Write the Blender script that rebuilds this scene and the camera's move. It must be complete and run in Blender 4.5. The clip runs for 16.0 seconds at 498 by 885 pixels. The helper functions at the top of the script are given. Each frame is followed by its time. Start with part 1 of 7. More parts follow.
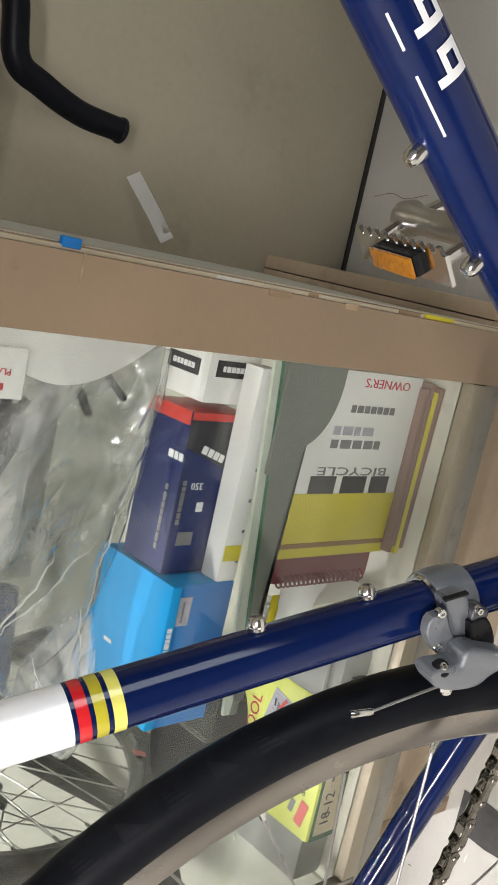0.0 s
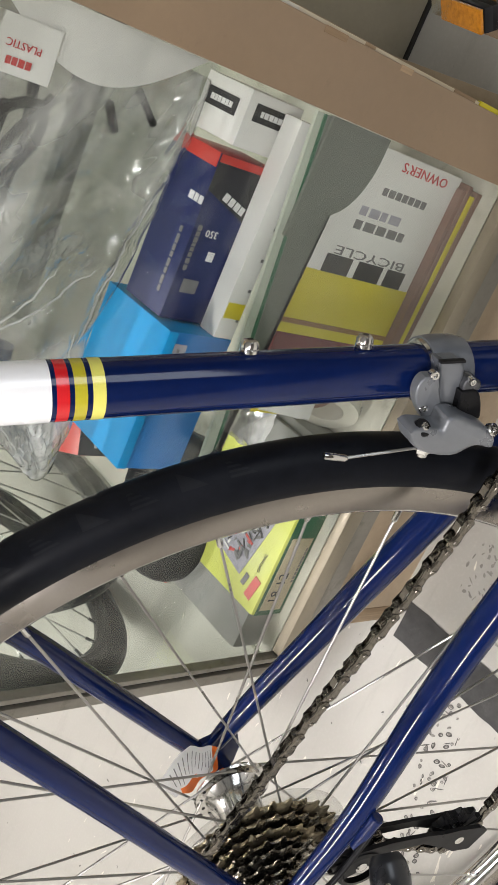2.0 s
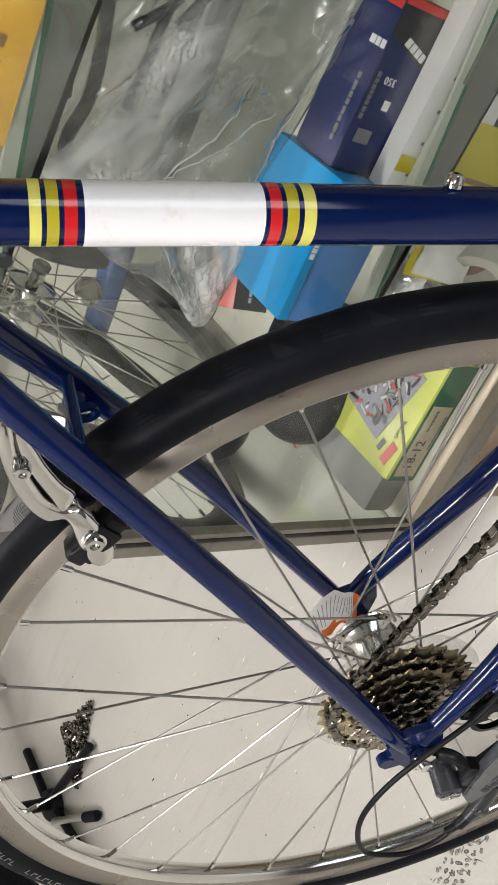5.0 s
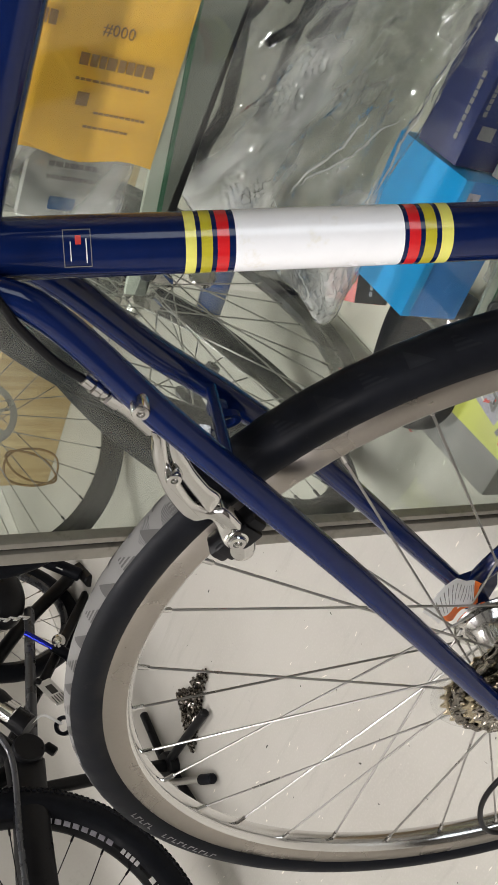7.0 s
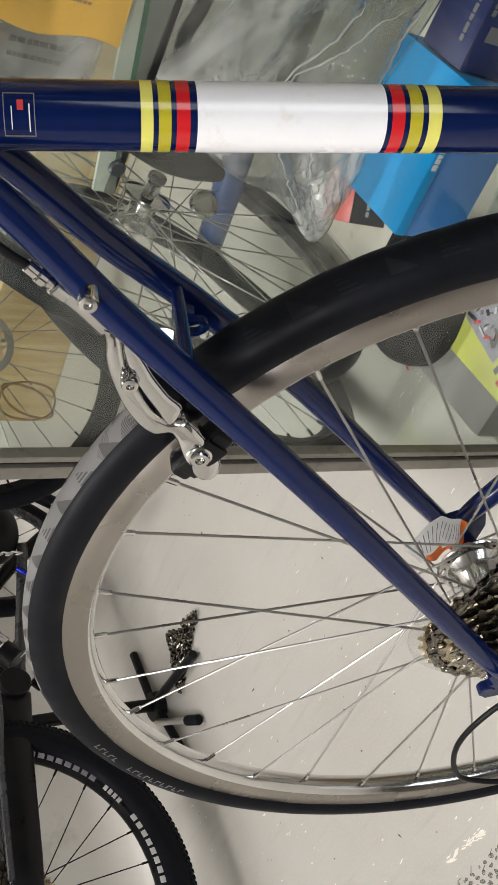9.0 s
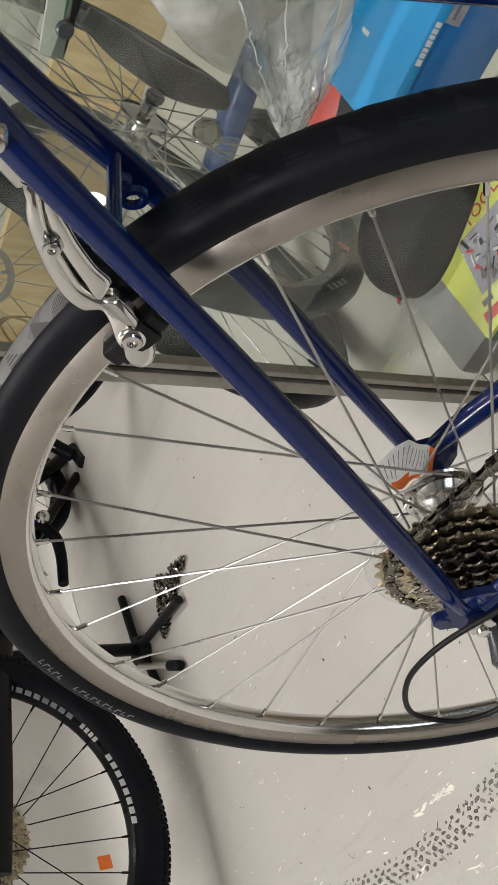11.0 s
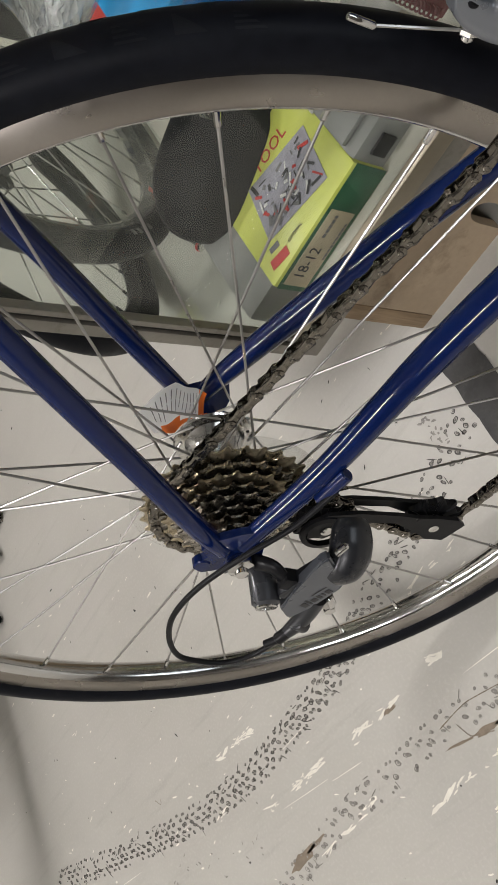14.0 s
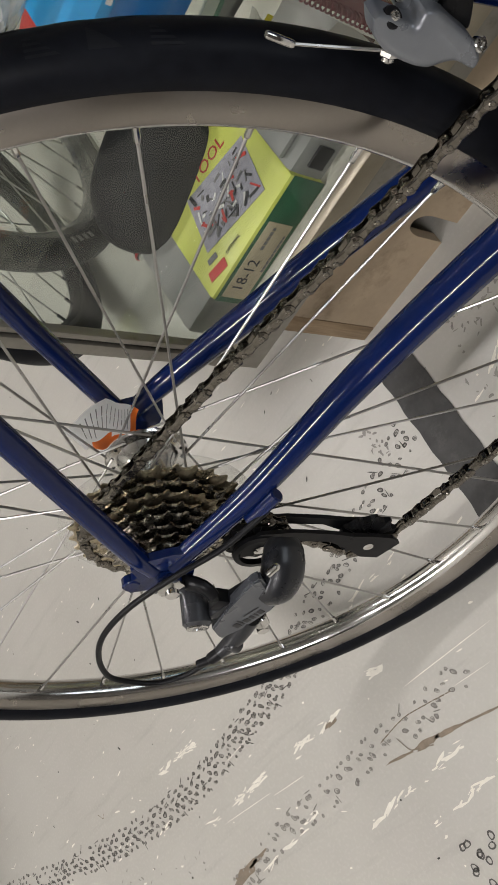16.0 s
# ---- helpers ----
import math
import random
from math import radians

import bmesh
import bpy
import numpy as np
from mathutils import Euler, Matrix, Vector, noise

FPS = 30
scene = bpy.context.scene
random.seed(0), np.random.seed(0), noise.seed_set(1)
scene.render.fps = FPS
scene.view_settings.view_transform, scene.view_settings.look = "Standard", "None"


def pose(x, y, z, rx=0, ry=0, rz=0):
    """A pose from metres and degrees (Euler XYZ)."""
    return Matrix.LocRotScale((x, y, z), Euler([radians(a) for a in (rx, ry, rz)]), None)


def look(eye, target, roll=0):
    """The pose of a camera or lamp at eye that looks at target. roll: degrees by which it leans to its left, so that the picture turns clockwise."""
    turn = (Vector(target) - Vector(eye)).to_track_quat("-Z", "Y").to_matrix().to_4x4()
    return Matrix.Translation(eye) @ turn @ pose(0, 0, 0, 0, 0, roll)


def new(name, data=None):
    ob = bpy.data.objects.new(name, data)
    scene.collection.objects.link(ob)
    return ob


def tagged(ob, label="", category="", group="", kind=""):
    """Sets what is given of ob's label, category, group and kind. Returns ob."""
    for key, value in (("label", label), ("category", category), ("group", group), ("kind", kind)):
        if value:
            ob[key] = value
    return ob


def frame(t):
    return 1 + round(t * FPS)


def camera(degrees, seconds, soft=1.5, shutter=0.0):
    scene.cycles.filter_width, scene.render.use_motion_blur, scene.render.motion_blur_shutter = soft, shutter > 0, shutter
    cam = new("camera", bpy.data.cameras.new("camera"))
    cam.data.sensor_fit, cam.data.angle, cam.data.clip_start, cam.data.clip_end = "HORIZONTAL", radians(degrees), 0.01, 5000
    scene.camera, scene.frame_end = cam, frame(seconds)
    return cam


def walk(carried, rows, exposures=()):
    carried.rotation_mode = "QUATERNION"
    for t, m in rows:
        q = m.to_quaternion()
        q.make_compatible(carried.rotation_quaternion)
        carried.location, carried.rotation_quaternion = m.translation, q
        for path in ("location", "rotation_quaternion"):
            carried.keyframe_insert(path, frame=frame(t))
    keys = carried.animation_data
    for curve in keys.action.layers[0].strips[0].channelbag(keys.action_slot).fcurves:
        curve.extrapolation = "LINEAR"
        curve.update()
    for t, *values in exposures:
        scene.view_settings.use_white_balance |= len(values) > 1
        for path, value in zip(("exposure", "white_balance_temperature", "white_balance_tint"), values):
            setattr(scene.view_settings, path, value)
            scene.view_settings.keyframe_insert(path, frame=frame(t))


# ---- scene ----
from mathutils import kdtree

cam = camera(29.4, 16.0)
PATH = [
    (0, (1.758, 0.39, 0.834), (1.378, 1.794, -0.539), -88.0),
    (0.5, (1.721, 0.386, 0.84), (1.172, 1.729, -0.537), -87.9),
    (1, (1.719, 0.387, 0.831), (1.058, 1.674, -0.55), -88.5),
    (1.5, (1.707, 0.381, 0.828), (1.015, 1.647, -0.557), -87.7),
    (2, (1.702, 0.373, 0.826), (1.02, 1.645, -0.559), -86.3),
    (2.5, (1.688, 0.371, 0.823), (0.992, 1.638, -0.559), -86.0),
    (3, (1.679, 0.38, 0.823), (0.967, 1.652, -0.546), -86.3),
    (3.5, (1.675, 0.382, 0.824), (0.927, 1.657, -0.524), -87.0),
    (4, (1.668, 0.379, 0.828), (0.868, 1.649, -0.494), -87.5),
    (4.5, (1.657, 0.373, 0.853), (0.78, 1.631, -0.431), -88.3),
    (5, (1.659, 0.375, 0.873), (0.73, 1.622, -0.384), -88.8),
    (5.2, (1.662, 0.377, 0.878), (0.717, 1.616, -0.376), -89.3),
    (7.3, (1.683, 0.38, 0.908), (0.603, 1.677, -0.165), -90.6),
    (7.5, (1.68, 0.378, 0.908), (0.586, 1.663, -0.164), -90.7),
    (8, (1.679, 0.38, 0.901), (0.567, 1.645, -0.177), -90.9),
    (8.2, (1.677, 0.382, 0.895), (0.559, 1.636, -0.19), -91.0),
    (10.3, (1.619, 0.37, 0.837), (0.42, 1.598, -0.19), -88.8),
    (10.5, (1.619, 0.368, 0.837), (0.417, 1.593, -0.189), -88.6),
    (11, (1.621, 0.356, 0.811), (0.412, 1.568, -0.224), -88.3),
    (11.5, (1.618, 0.342, 0.775), (0.404, 1.487, -0.327), -88.6),
    (12, (1.63, 0.339, 0.768), (0.435, 1.442, -0.395), -88.8),
    (12.5, (1.631, 0.33, 0.774), (0.446, 1.413, -0.418), -88.8),
    (13, (1.634, 0.329, 0.761), (0.465, 1.392, -0.465), -89.1),
    (13.5, (1.639, 0.331, 0.755), (0.491, 1.377, -0.506), -89.2),
    (14, (1.635, 0.329, 0.753), (0.497, 1.362, -0.527), -89.3),
    (14.5, (1.637, 0.332, 0.749), (0.5, 1.354, -0.54), -89.3),
    (15, (1.638, 0.334, 0.742), (0.515, 1.344, -0.569), -89.4),
    (15.5, (1.641, 0.332, 0.735), (0.537, 1.335, -0.598), -89.1),
    (16, (1.645, 0.335, 0.733), (0.553, 1.332, -0.614), -89.1),
]
EXPOSURES = [(0.0, 0.55), (2.0, 0.34), (4.0, 0.15), (7.5, 0.03), (10.5, -0.06), (12.5, -0.22), (16.0, -0.32)]
walk(cam, [(t, look(eye, target, roll)) for t, eye, target, roll in PATH], EXPOSURES)

# ---- light: three twin-tube ceiling fittings in a closed shop room ----
world = bpy.data.worlds.new("world")
scene.world = world
world.use_nodes = True
world.node_tree.nodes["Background"].inputs[0].default_value = (0.9, 0.92, 1.0, 1)
world.node_tree.nodes["Background"].inputs[1].default_value = 0.02


def tube_lamp(x, y, z, length, power, turn=0.0):
    """A fluorescent tube, as a thin area lamp that faces down."""
    data = bpy.data.lights.new("fluorescent_tube", 'AREA')
    data.shape, data.size, data.size_y, data.energy, data.color = 'RECTANGLE', length, 0.03, power, (1.0, 0.963, 0.965)
    ob = new("fluorescent_tube", data)
    ob.matrix_world = pose(x, y, z, 0, 0, turn)
    return ob


for fx, fy, power in ((0.25, 0.10, 24), (1.5, -1.5, 28), (0.2, 2.15, 20)):
    for d in (-0.05, 0.05):
        tube_lamp(fx, fy + d, 2.56, 1.2, power)

# unseen window lamp added before the closed east wall, inferred from bluish glints
day = bpy.data.lights.new("window_daylight", 'AREA')
day.shape, day.size, day.size_y, day.energy, day.color = 'RECTANGLE', 1.3, 1.6, 22, (0.86, 0.93, 1.0)
new("window_daylight", day).matrix_world = pose(4.17, -0.9, 1.25, 0, 90, 0)

# ---- materials ----
def nodes_of(name):
    m = bpy.data.materials.new(name)
    m.use_nodes = True
    nt = m.node_tree
    return m, nt, nt.nodes["Principled BSDF"]


def add(nt, kind, **values):
    n = nt.nodes.new(kind)
    for k, v in values.items():
        n.inputs[k.replace("_", " ")].default_value = v
    return n


def surface(name, col, rough=0.5, metal=0.0, vary=0.15, scale=12.0, fine=160.0, bump=0.15, dirt=None, dirt_amount=0.0, coat=0.0, rvary=0.12, stretch=(1, 1, 1), random=0.0, spec=0.5):
    """A painted, plastic, wooden or metal surface: two scales of colour and gloss variation, fine bump, and optional dirt."""
    m, nt, b = nodes_of(name)
    L = nt.links.new
    co = nt.nodes.new("ShaderNodeTexCoord")
    mp = nt.nodes.new("ShaderNodeMapping")
    mp.inputs["Scale"].default_value = stretch
    L(co.outputs["Object"], mp.inputs["Vector"])
    big, small = add(nt, "ShaderNodeTexNoise", Scale=scale, Detail=5.0, Roughness=0.6), add(nt, "ShaderNodeTexNoise", Scale=fine, Detail=3.0, Roughness=0.6)
    L(mp.outputs[0], big.inputs["Vector"]), L(mp.outputs[0], small.inputs["Vector"])
    both = nt.nodes.new("ShaderNodeMath")
    both.operation = 'MULTIPLY_ADD'
    both.inputs[1].default_value = 0.65
    half = nt.nodes.new("ShaderNodeMath")
    half.operation = 'MULTIPLY'
    half.inputs[1].default_value = 0.35
    L(small.outputs["Fac"], half.inputs[0]), L(big.outputs["Fac"], both.inputs[0]), L(half.outputs[0], both.inputs[2])
    ramp = nt.nodes.new("ShaderNodeValToRGB")
    lo, hi = [max(0, c * (1 - vary)) for c in col], [min(1, c * (1 + vary)) for c in col]
    ramp.color_ramp.elements[0].position, ramp.color_ramp.elements[1].position = 0.3, 0.7
    ramp.color_ramp.elements[0].color, ramp.color_ramp.elements[1].color = (*lo, 1), (*hi, 1)
    L(both.outputs[0], ramp.inputs[0])
    out = ramp.outputs[0]
    if random:
        info = nt.nodes.new("ShaderNodeObjectInfo")
        hsv = nt.nodes.new("ShaderNodeHueSaturation")
        rm = nt.nodes.new("ShaderNodeMapRange")
        rm.inputs["To Min"].default_value, rm.inputs["To Max"].default_value = 1 - random, 1 + random
        L(info.outputs["Random"], rm.inputs["Value"]), L(rm.outputs[0], hsv.inputs["Value"]), L(out, hsv.inputs["Color"])
        out = hsv.outputs[0]
    if dirt:
        spots = add(nt, "ShaderNodeTexNoise", Scale=scale * 2.3, Detail=8.0, Roughness=0.7)
        L(mp.outputs[0], spots.inputs["Vector"])
        r2 = nt.nodes.new("ShaderNodeValToRGB")
        r2.color_ramp.elements[0].position, r2.color_ramp.elements[1].position = 0.62 - 0.25 * dirt_amount, 0.80 - 0.2 * dirt_amount
        L(spots.outputs["Fac"], r2.inputs[0])
        mix = nt.nodes.new("ShaderNodeMix")
        mix.data_type = 'RGBA'
        mix.inputs[7].default_value = (*dirt, 1)
        L(r2.outputs[0], mix.inputs[0]), L(out, mix.inputs[6])
        out = mix.outputs[2]
    L(out, b.inputs["Base Color"])
    rr = nt.nodes.new("ShaderNodeMapRange")
    rr.inputs["From Min"].default_value, rr.inputs["From Max"].default_value = 0.3, 0.7
    rr.inputs["To Min"].default_value, rr.inputs["To Max"].default_value = max(0.02, rough - rvary), min(1, rough + rvary)
    L(big.outputs["Fac"], rr.inputs["Value"]), L(rr.outputs[0], b.inputs["Roughness"])
    b.inputs["Metallic"].default_value, b.inputs["Coat Weight"].default_value, b.inputs["Specular IOR Level"].default_value = metal, coat, spec
    if bump:
        bp = nt.nodes.new("ShaderNodeBump")
        bp.inputs["Strength"].default_value, bp.inputs["Distance"].default_value = bump, 0.0006
        L(small.outputs["Fac"], bp.inputs["Height"]), L(bp.outputs[0], b.inputs["Normal"])
    return m


def floor_paint():
    """Worn grey floor paint: broad scuffs, dust, specks and drag marks along the walkway."""
    m, nt, b = nodes_of("grey_floor_paint")
    L = nt.links.new
    co = nt.nodes.new("ShaderNodeTexCoord")
    mp = nt.nodes.new("ShaderNodeMapping")
    mp.inputs["Scale"].default_value = (1.0, 9.0, 1.0)
    L(co.outputs["Object"], mp.inputs["Vector"])
    broad = add(nt, "ShaderNodeTexNoise", Scale=1.9, Detail=6.0, Roughness=0.6)
    drag = add(nt, "ShaderNodeTexNoise", Scale=5.0, Detail=7.0, Roughness=0.65)
    grain = add(nt, "ShaderNodeTexNoise", Scale=260.0, Detail=3.0)
    specks = add(nt, "ShaderNodeTexNoise", Scale=75.0, Detail=4.0, Roughness=0.7)
    for n, v in ((broad, co.outputs["Object"]), (drag, mp.outputs[0]), (grain, co.outputs["Object"]), (specks, co.outputs["Object"])):
        L(v, n.inputs["Vector"])
    base = nt.nodes.new("ShaderNodeValToRGB")
    base.color_ramp.elements[0].position, base.color_ramp.elements[1].position = 0.33, 0.68
    base.color_ramp.elements[0].color, base.color_ramp.elements[1].color = (0.400, 0.383, 0.340, 1), (0.475, 0.460, 0.415, 1)
    L(broad.outputs["Fac"], base.inputs[0])

    def over(colour_out, fac_noise, lo, hi, colour, strength):
        r = nt.nodes.new("ShaderNodeValToRGB")
        r.color_ramp.elements[0].position, r.color_ramp.elements[1].position = lo, hi
        r.color_ramp.elements[1].color = (strength, strength, strength, 1)
        L(fac_noise.outputs["Fac"], r.inputs[0])
        mix = nt.nodes.new("ShaderNodeMix")
        mix.data_type = 'RGBA'
        mix.inputs[7].default_value = (*colour, 1)
        L(r.outputs[0], mix.inputs[0]), L(colour_out, mix.inputs[6])
        return mix.outputs[2]

    c = over(base.outputs[0], drag, 0.56, 0.78, (0.30, 0.28, 0.25), 0.45)
    c = over(c, specks, 0.70, 0.76, (0.16, 0.15, 0.13), 0.7)
    c = over(c, grain, 0.5, 0.75, (0.52, 0.50, 0.46), 0.35)
    L(c, b.inputs["Base Color"])
    rr = nt.nodes.new("ShaderNodeMapRange")
    rr.inputs["To Min"].default_value, rr.inputs["To Max"].default_value = 0.28, 0.52
    L(drag.outputs["Fac"], rr.inputs["Value"]), L(rr.outputs[0], b.inputs["Roughness"])
    bp = nt.nodes.new("ShaderNodeBump")
    bp.inputs["Strength"].default_value, bp.inputs["Distance"].default_value = 0.25, 0.0012
    L(drag.outputs["Fac"], bp.inputs["Height"]), L(bp.outputs[0], b.inputs["Normal"])
    return m


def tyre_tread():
    """Light painted into the tread: pale grey, with fine file ribs in patches."""
    m, nt, b = nodes_of("lit_grey_tread")
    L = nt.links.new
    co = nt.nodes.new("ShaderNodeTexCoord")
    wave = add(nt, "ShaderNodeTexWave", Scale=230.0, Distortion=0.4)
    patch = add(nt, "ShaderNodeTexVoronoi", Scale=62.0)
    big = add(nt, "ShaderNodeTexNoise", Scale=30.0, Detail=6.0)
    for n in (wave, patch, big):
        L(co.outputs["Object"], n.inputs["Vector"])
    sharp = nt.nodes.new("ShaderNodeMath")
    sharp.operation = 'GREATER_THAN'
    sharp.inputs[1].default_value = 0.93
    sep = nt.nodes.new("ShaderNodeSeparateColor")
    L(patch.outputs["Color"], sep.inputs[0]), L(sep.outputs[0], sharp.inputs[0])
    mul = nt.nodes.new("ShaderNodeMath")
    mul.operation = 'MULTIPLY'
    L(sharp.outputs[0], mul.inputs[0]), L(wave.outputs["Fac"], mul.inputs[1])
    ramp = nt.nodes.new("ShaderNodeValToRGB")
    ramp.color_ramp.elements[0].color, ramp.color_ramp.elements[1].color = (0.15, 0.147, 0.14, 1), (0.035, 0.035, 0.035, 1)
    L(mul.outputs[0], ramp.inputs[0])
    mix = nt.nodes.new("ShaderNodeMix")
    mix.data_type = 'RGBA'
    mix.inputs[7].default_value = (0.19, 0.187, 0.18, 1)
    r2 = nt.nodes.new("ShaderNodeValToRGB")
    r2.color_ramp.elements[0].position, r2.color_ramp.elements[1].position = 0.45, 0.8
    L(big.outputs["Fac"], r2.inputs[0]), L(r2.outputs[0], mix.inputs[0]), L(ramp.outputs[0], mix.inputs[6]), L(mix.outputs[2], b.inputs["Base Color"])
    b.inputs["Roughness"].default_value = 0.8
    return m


def wood(name, dark, light, axis=0, scale=6.0, rough=0.55):
    m, nt, b = nodes_of(name)
    L = nt.links.new
    co = nt.nodes.new("ShaderNodeTexCoord")
    mp = nt.nodes.new("ShaderNodeMapping")
    s = [14.0, 14.0, 14.0]
    s[axis] = 1.0
    mp.inputs["Scale"].default_value = s
    L(co.outputs["Object"], mp.inputs["Vector"])
    g, fine = add(nt, "ShaderNodeTexNoise", Scale=scale, Detail=8.0, Roughness=0.65, Distortion=0.8), add(nt, "ShaderNodeTexNoise", Scale=3.0, Detail=4.0)
    L(mp.outputs[0], g.inputs["Vector"]), L(co.outputs["Object"], fine.inputs["Vector"])
    ramp = nt.nodes.new("ShaderNodeValToRGB")
    ramp.color_ramp.elements[0].position, ramp.color_ramp.elements[1].position = 0.35, 0.68
    ramp.color_ramp.elements[0].color, ramp.color_ramp.elements[1].color = (*dark, 1), (*light, 1)
    L(g.outputs["Fac"], ramp.inputs[0])
    hsv = nt.nodes.new("ShaderNodeHueSaturation")
    rm = nt.nodes.new("ShaderNodeMapRange")
    rm.inputs["To Min"].default_value, rm.inputs["To Max"].default_value = 0.75, 1.25
    L(fine.outputs["Fac"], rm.inputs["Value"]), L(rm.outputs[0], hsv.inputs["Value"]), L(ramp.outputs[0], hsv.inputs["Color"]), L(hsv.outputs[0], b.inputs["Base Color"])
    b.inputs["Roughness"].default_value = rough
    bp = nt.nodes.new("ShaderNodeBump")
    bp.inputs["Strength"].default_value, bp.inputs["Distance"].default_value = 0.3, 0.0008
    L(g.outputs["Fac"], bp.inputs["Height"]), L(bp.outputs[0], b.inputs["Normal"])
    return m


def clear(name, tint=(0.96, 0.985, 0.97), gloss=1.0, rough=0.02, haze=0.0, haze_colour=(0.8, 0.82, 0.82), noise=0.0, crumple=0.0):
    """A clear pane or film: what is behind shows through, and Fresnel gives the gloss; haze is a dusty or milky share."""
    m = bpy.data.materials.new(name)
    m.use_nodes = True
    nt = m.node_tree
    L = nt.links.new
    nt.nodes.remove(nt.nodes["Principled BSDF"])
    out = nt.nodes["Material Output"]
    see, shine, milk = add(nt, "ShaderNodeBsdfTransparent", Color=(*tint, 1)), add(nt, "ShaderNodeBsdfGlossy", Roughness=rough), add(nt, "ShaderNodeBsdfDiffuse", Color=(*haze_colour, 1))
    facing = add(nt, "ShaderNodeLayerWeight", Blend=0.5)
    steep = nt.nodes.new("ShaderNodeMath")
    steep.operation = 'POWER'
    steep.inputs[1].default_value = 5.0
    amount = nt.nodes.new("ShaderNodeMath")
    amount.operation = 'MULTIPLY_ADD'
    amount.inputs[1].default_value, amount.inputs[2].default_value = 0.9 * gloss, 0.04 * gloss
    L(facing.outputs["Facing"], steep.inputs[0]), L(steep.outputs[0], amount.inputs[0])
    m1, m2 = nt.nodes.new("ShaderNodeMixShader"), nt.nodes.new("ShaderNodeMixShader")
    if noise:
        co = nt.nodes.new("ShaderNodeTexCoord")
        source = co.outputs["Object"]
        if crumple:
            # milky streaks, partly painted sheen, run along the bag's long creases
            turn, squeeze = nt.nodes.new("ShaderNodeMapping"), nt.nodes.new("ShaderNodeMapping")
            turn.inputs["Rotation"].default_value, squeeze.inputs["Scale"].default_value = (0, -0.52, 0), (0.28, 1.0, 1.0)
            L(source, turn.inputs["Vector"]), L(turn.outputs[0], squeeze.inputs["Vector"])
            source = squeeze.outputs[0]
            cr = add(nt, "ShaderNodeTexNoise", Scale=crumple, Detail=3.0, Roughness=0.5, Distortion=0.6)
            bp = nt.nodes.new("ShaderNodeBump")
            bp.inputs["Strength"].default_value, bp.inputs["Distance"].default_value = 1.0, 0.016
            L(source, cr.inputs["Vector"]), L(cr.outputs["Fac"], bp.inputs["Height"])
            L(bp.outputs[0], shine.inputs["Normal"]), L(bp.outputs[0], facing.inputs["Normal"])
        n = add(nt, "ShaderNodeTexNoise", Scale=noise, Detail=3.0 if crumple else 7.0, Roughness=0.55 if crumple else 0.7)
        r = nt.nodes.new("ShaderNodeMapRange")
        r.inputs["From Min"].default_value, r.inputs["From Max"].default_value, r.inputs["To Max"].default_value = (0.46, 0.66, haze * 2) if crumple else (0.38, 0.75, haze * 2)
        L(source, n.inputs["Vector"]), L(n.outputs["Fac"], r.inputs["Value"]), L(r.outputs[0], m1.inputs[0])
    else:
        m1.inputs[0].default_value = haze
    L(see.outputs[0], m1.inputs[1]), L(milk.outputs[0], m1.inputs[2]), L(m1.outputs[0], m2.inputs[1]), L(shine.outputs[0], m2.inputs[2]), L(amount.outputs[0], m2.inputs[0])
    L(m2.outputs[0], out.inputs[0])
    return m


FLOOR = floor_paint()
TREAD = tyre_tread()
WALL = surface("cream_wall_paint", (0.50, 0.48, 0.43), 0.6, vary=0.08, scale=3, bump=0.2, dirt=(0.33, 0.31, 0.27), dirt_amount=0.2)
WALL_WHITE = surface("off_white_wall_paint", (0.58, 0.56, 0.505), 0.5, vary=0.05, scale=3, bump=0.15, dirt=(0.42, 0.40, 0.35), dirt_amount=0.12)
BLUE = surface("navy_blue_enamel", (0.0030, 0.0105, 0.062), 0.085, vary=0.15, scale=20, bump=0.03, coat=0.0, rvary=0.03, spec=0.38)
MIDBLUE = surface("royal_blue_enamel", (0.010, 0.060, 0.24), 0.25, vary=0.1, scale=20, bump=0.03)
BAND_WHITE = surface("white_enamel", (0.93, 0.935, 0.95), 0.22, vary=0.03, scale=25, bump=0.03, coat=0.4, rvary=0.06, dirt=(0.80, 0.77, 0.66), dirt_amount=0.10)
BAND_RED = surface("red_enamel", (0.62, 0.015, 0.02), 0.2, vary=0.08, bump=0.02, coat=0.4)
BAND_YELLOW = surface("pale_yellow_enamel", (0.78, 0.74, 0.16), 0.2, vary=0.05, bump=0.02, coat=0.4)
BAND_GOLD = surface("mustard_enamel", (0.50, 0.44, 0.03), 0.2, vary=0.06, bump=0.02, coat=0.4)
RUBBER = surface("black_rubber", (0.0055, 0.0062, 0.0088), 0.46, vary=0.3, scale=40, bump=0.06, dirt=(0.018, 0.0178, 0.018), dirt_amount=0.05, spec=0.10)
RUBBER_SHADED = surface("shaded_tread_rubber", (0.0085, 0.0092, 0.0115), 0.5, vary=0.3, scale=60, bump=0.05, spec=0.12)
DARKBAG = surface("charcoal_vinyl", (0.010, 0.010, 0.011), 0.6, vary=0.2, scale=9, fine=60, bump=0.0, spec=0.10)
GREYRUBBER = surface("lit_tread_rubber", (0.062, 0.06, 0.057), 0.6, vary=0.2, scale=25, fine=60, bump=0.05, spec=0.3)
BLACK = surface("black_plastic", (0.009, 0.009, 0.010), 0.36, vary=0.25, scale=30, bump=0.08, spec=0.16)
DARKGREY = surface("dark_grey_enamel", (0.060, 0.062, 0.068), 0.3, metal=0.4, vary=0.12, scale=30, bump=0.06, coat=0.2)
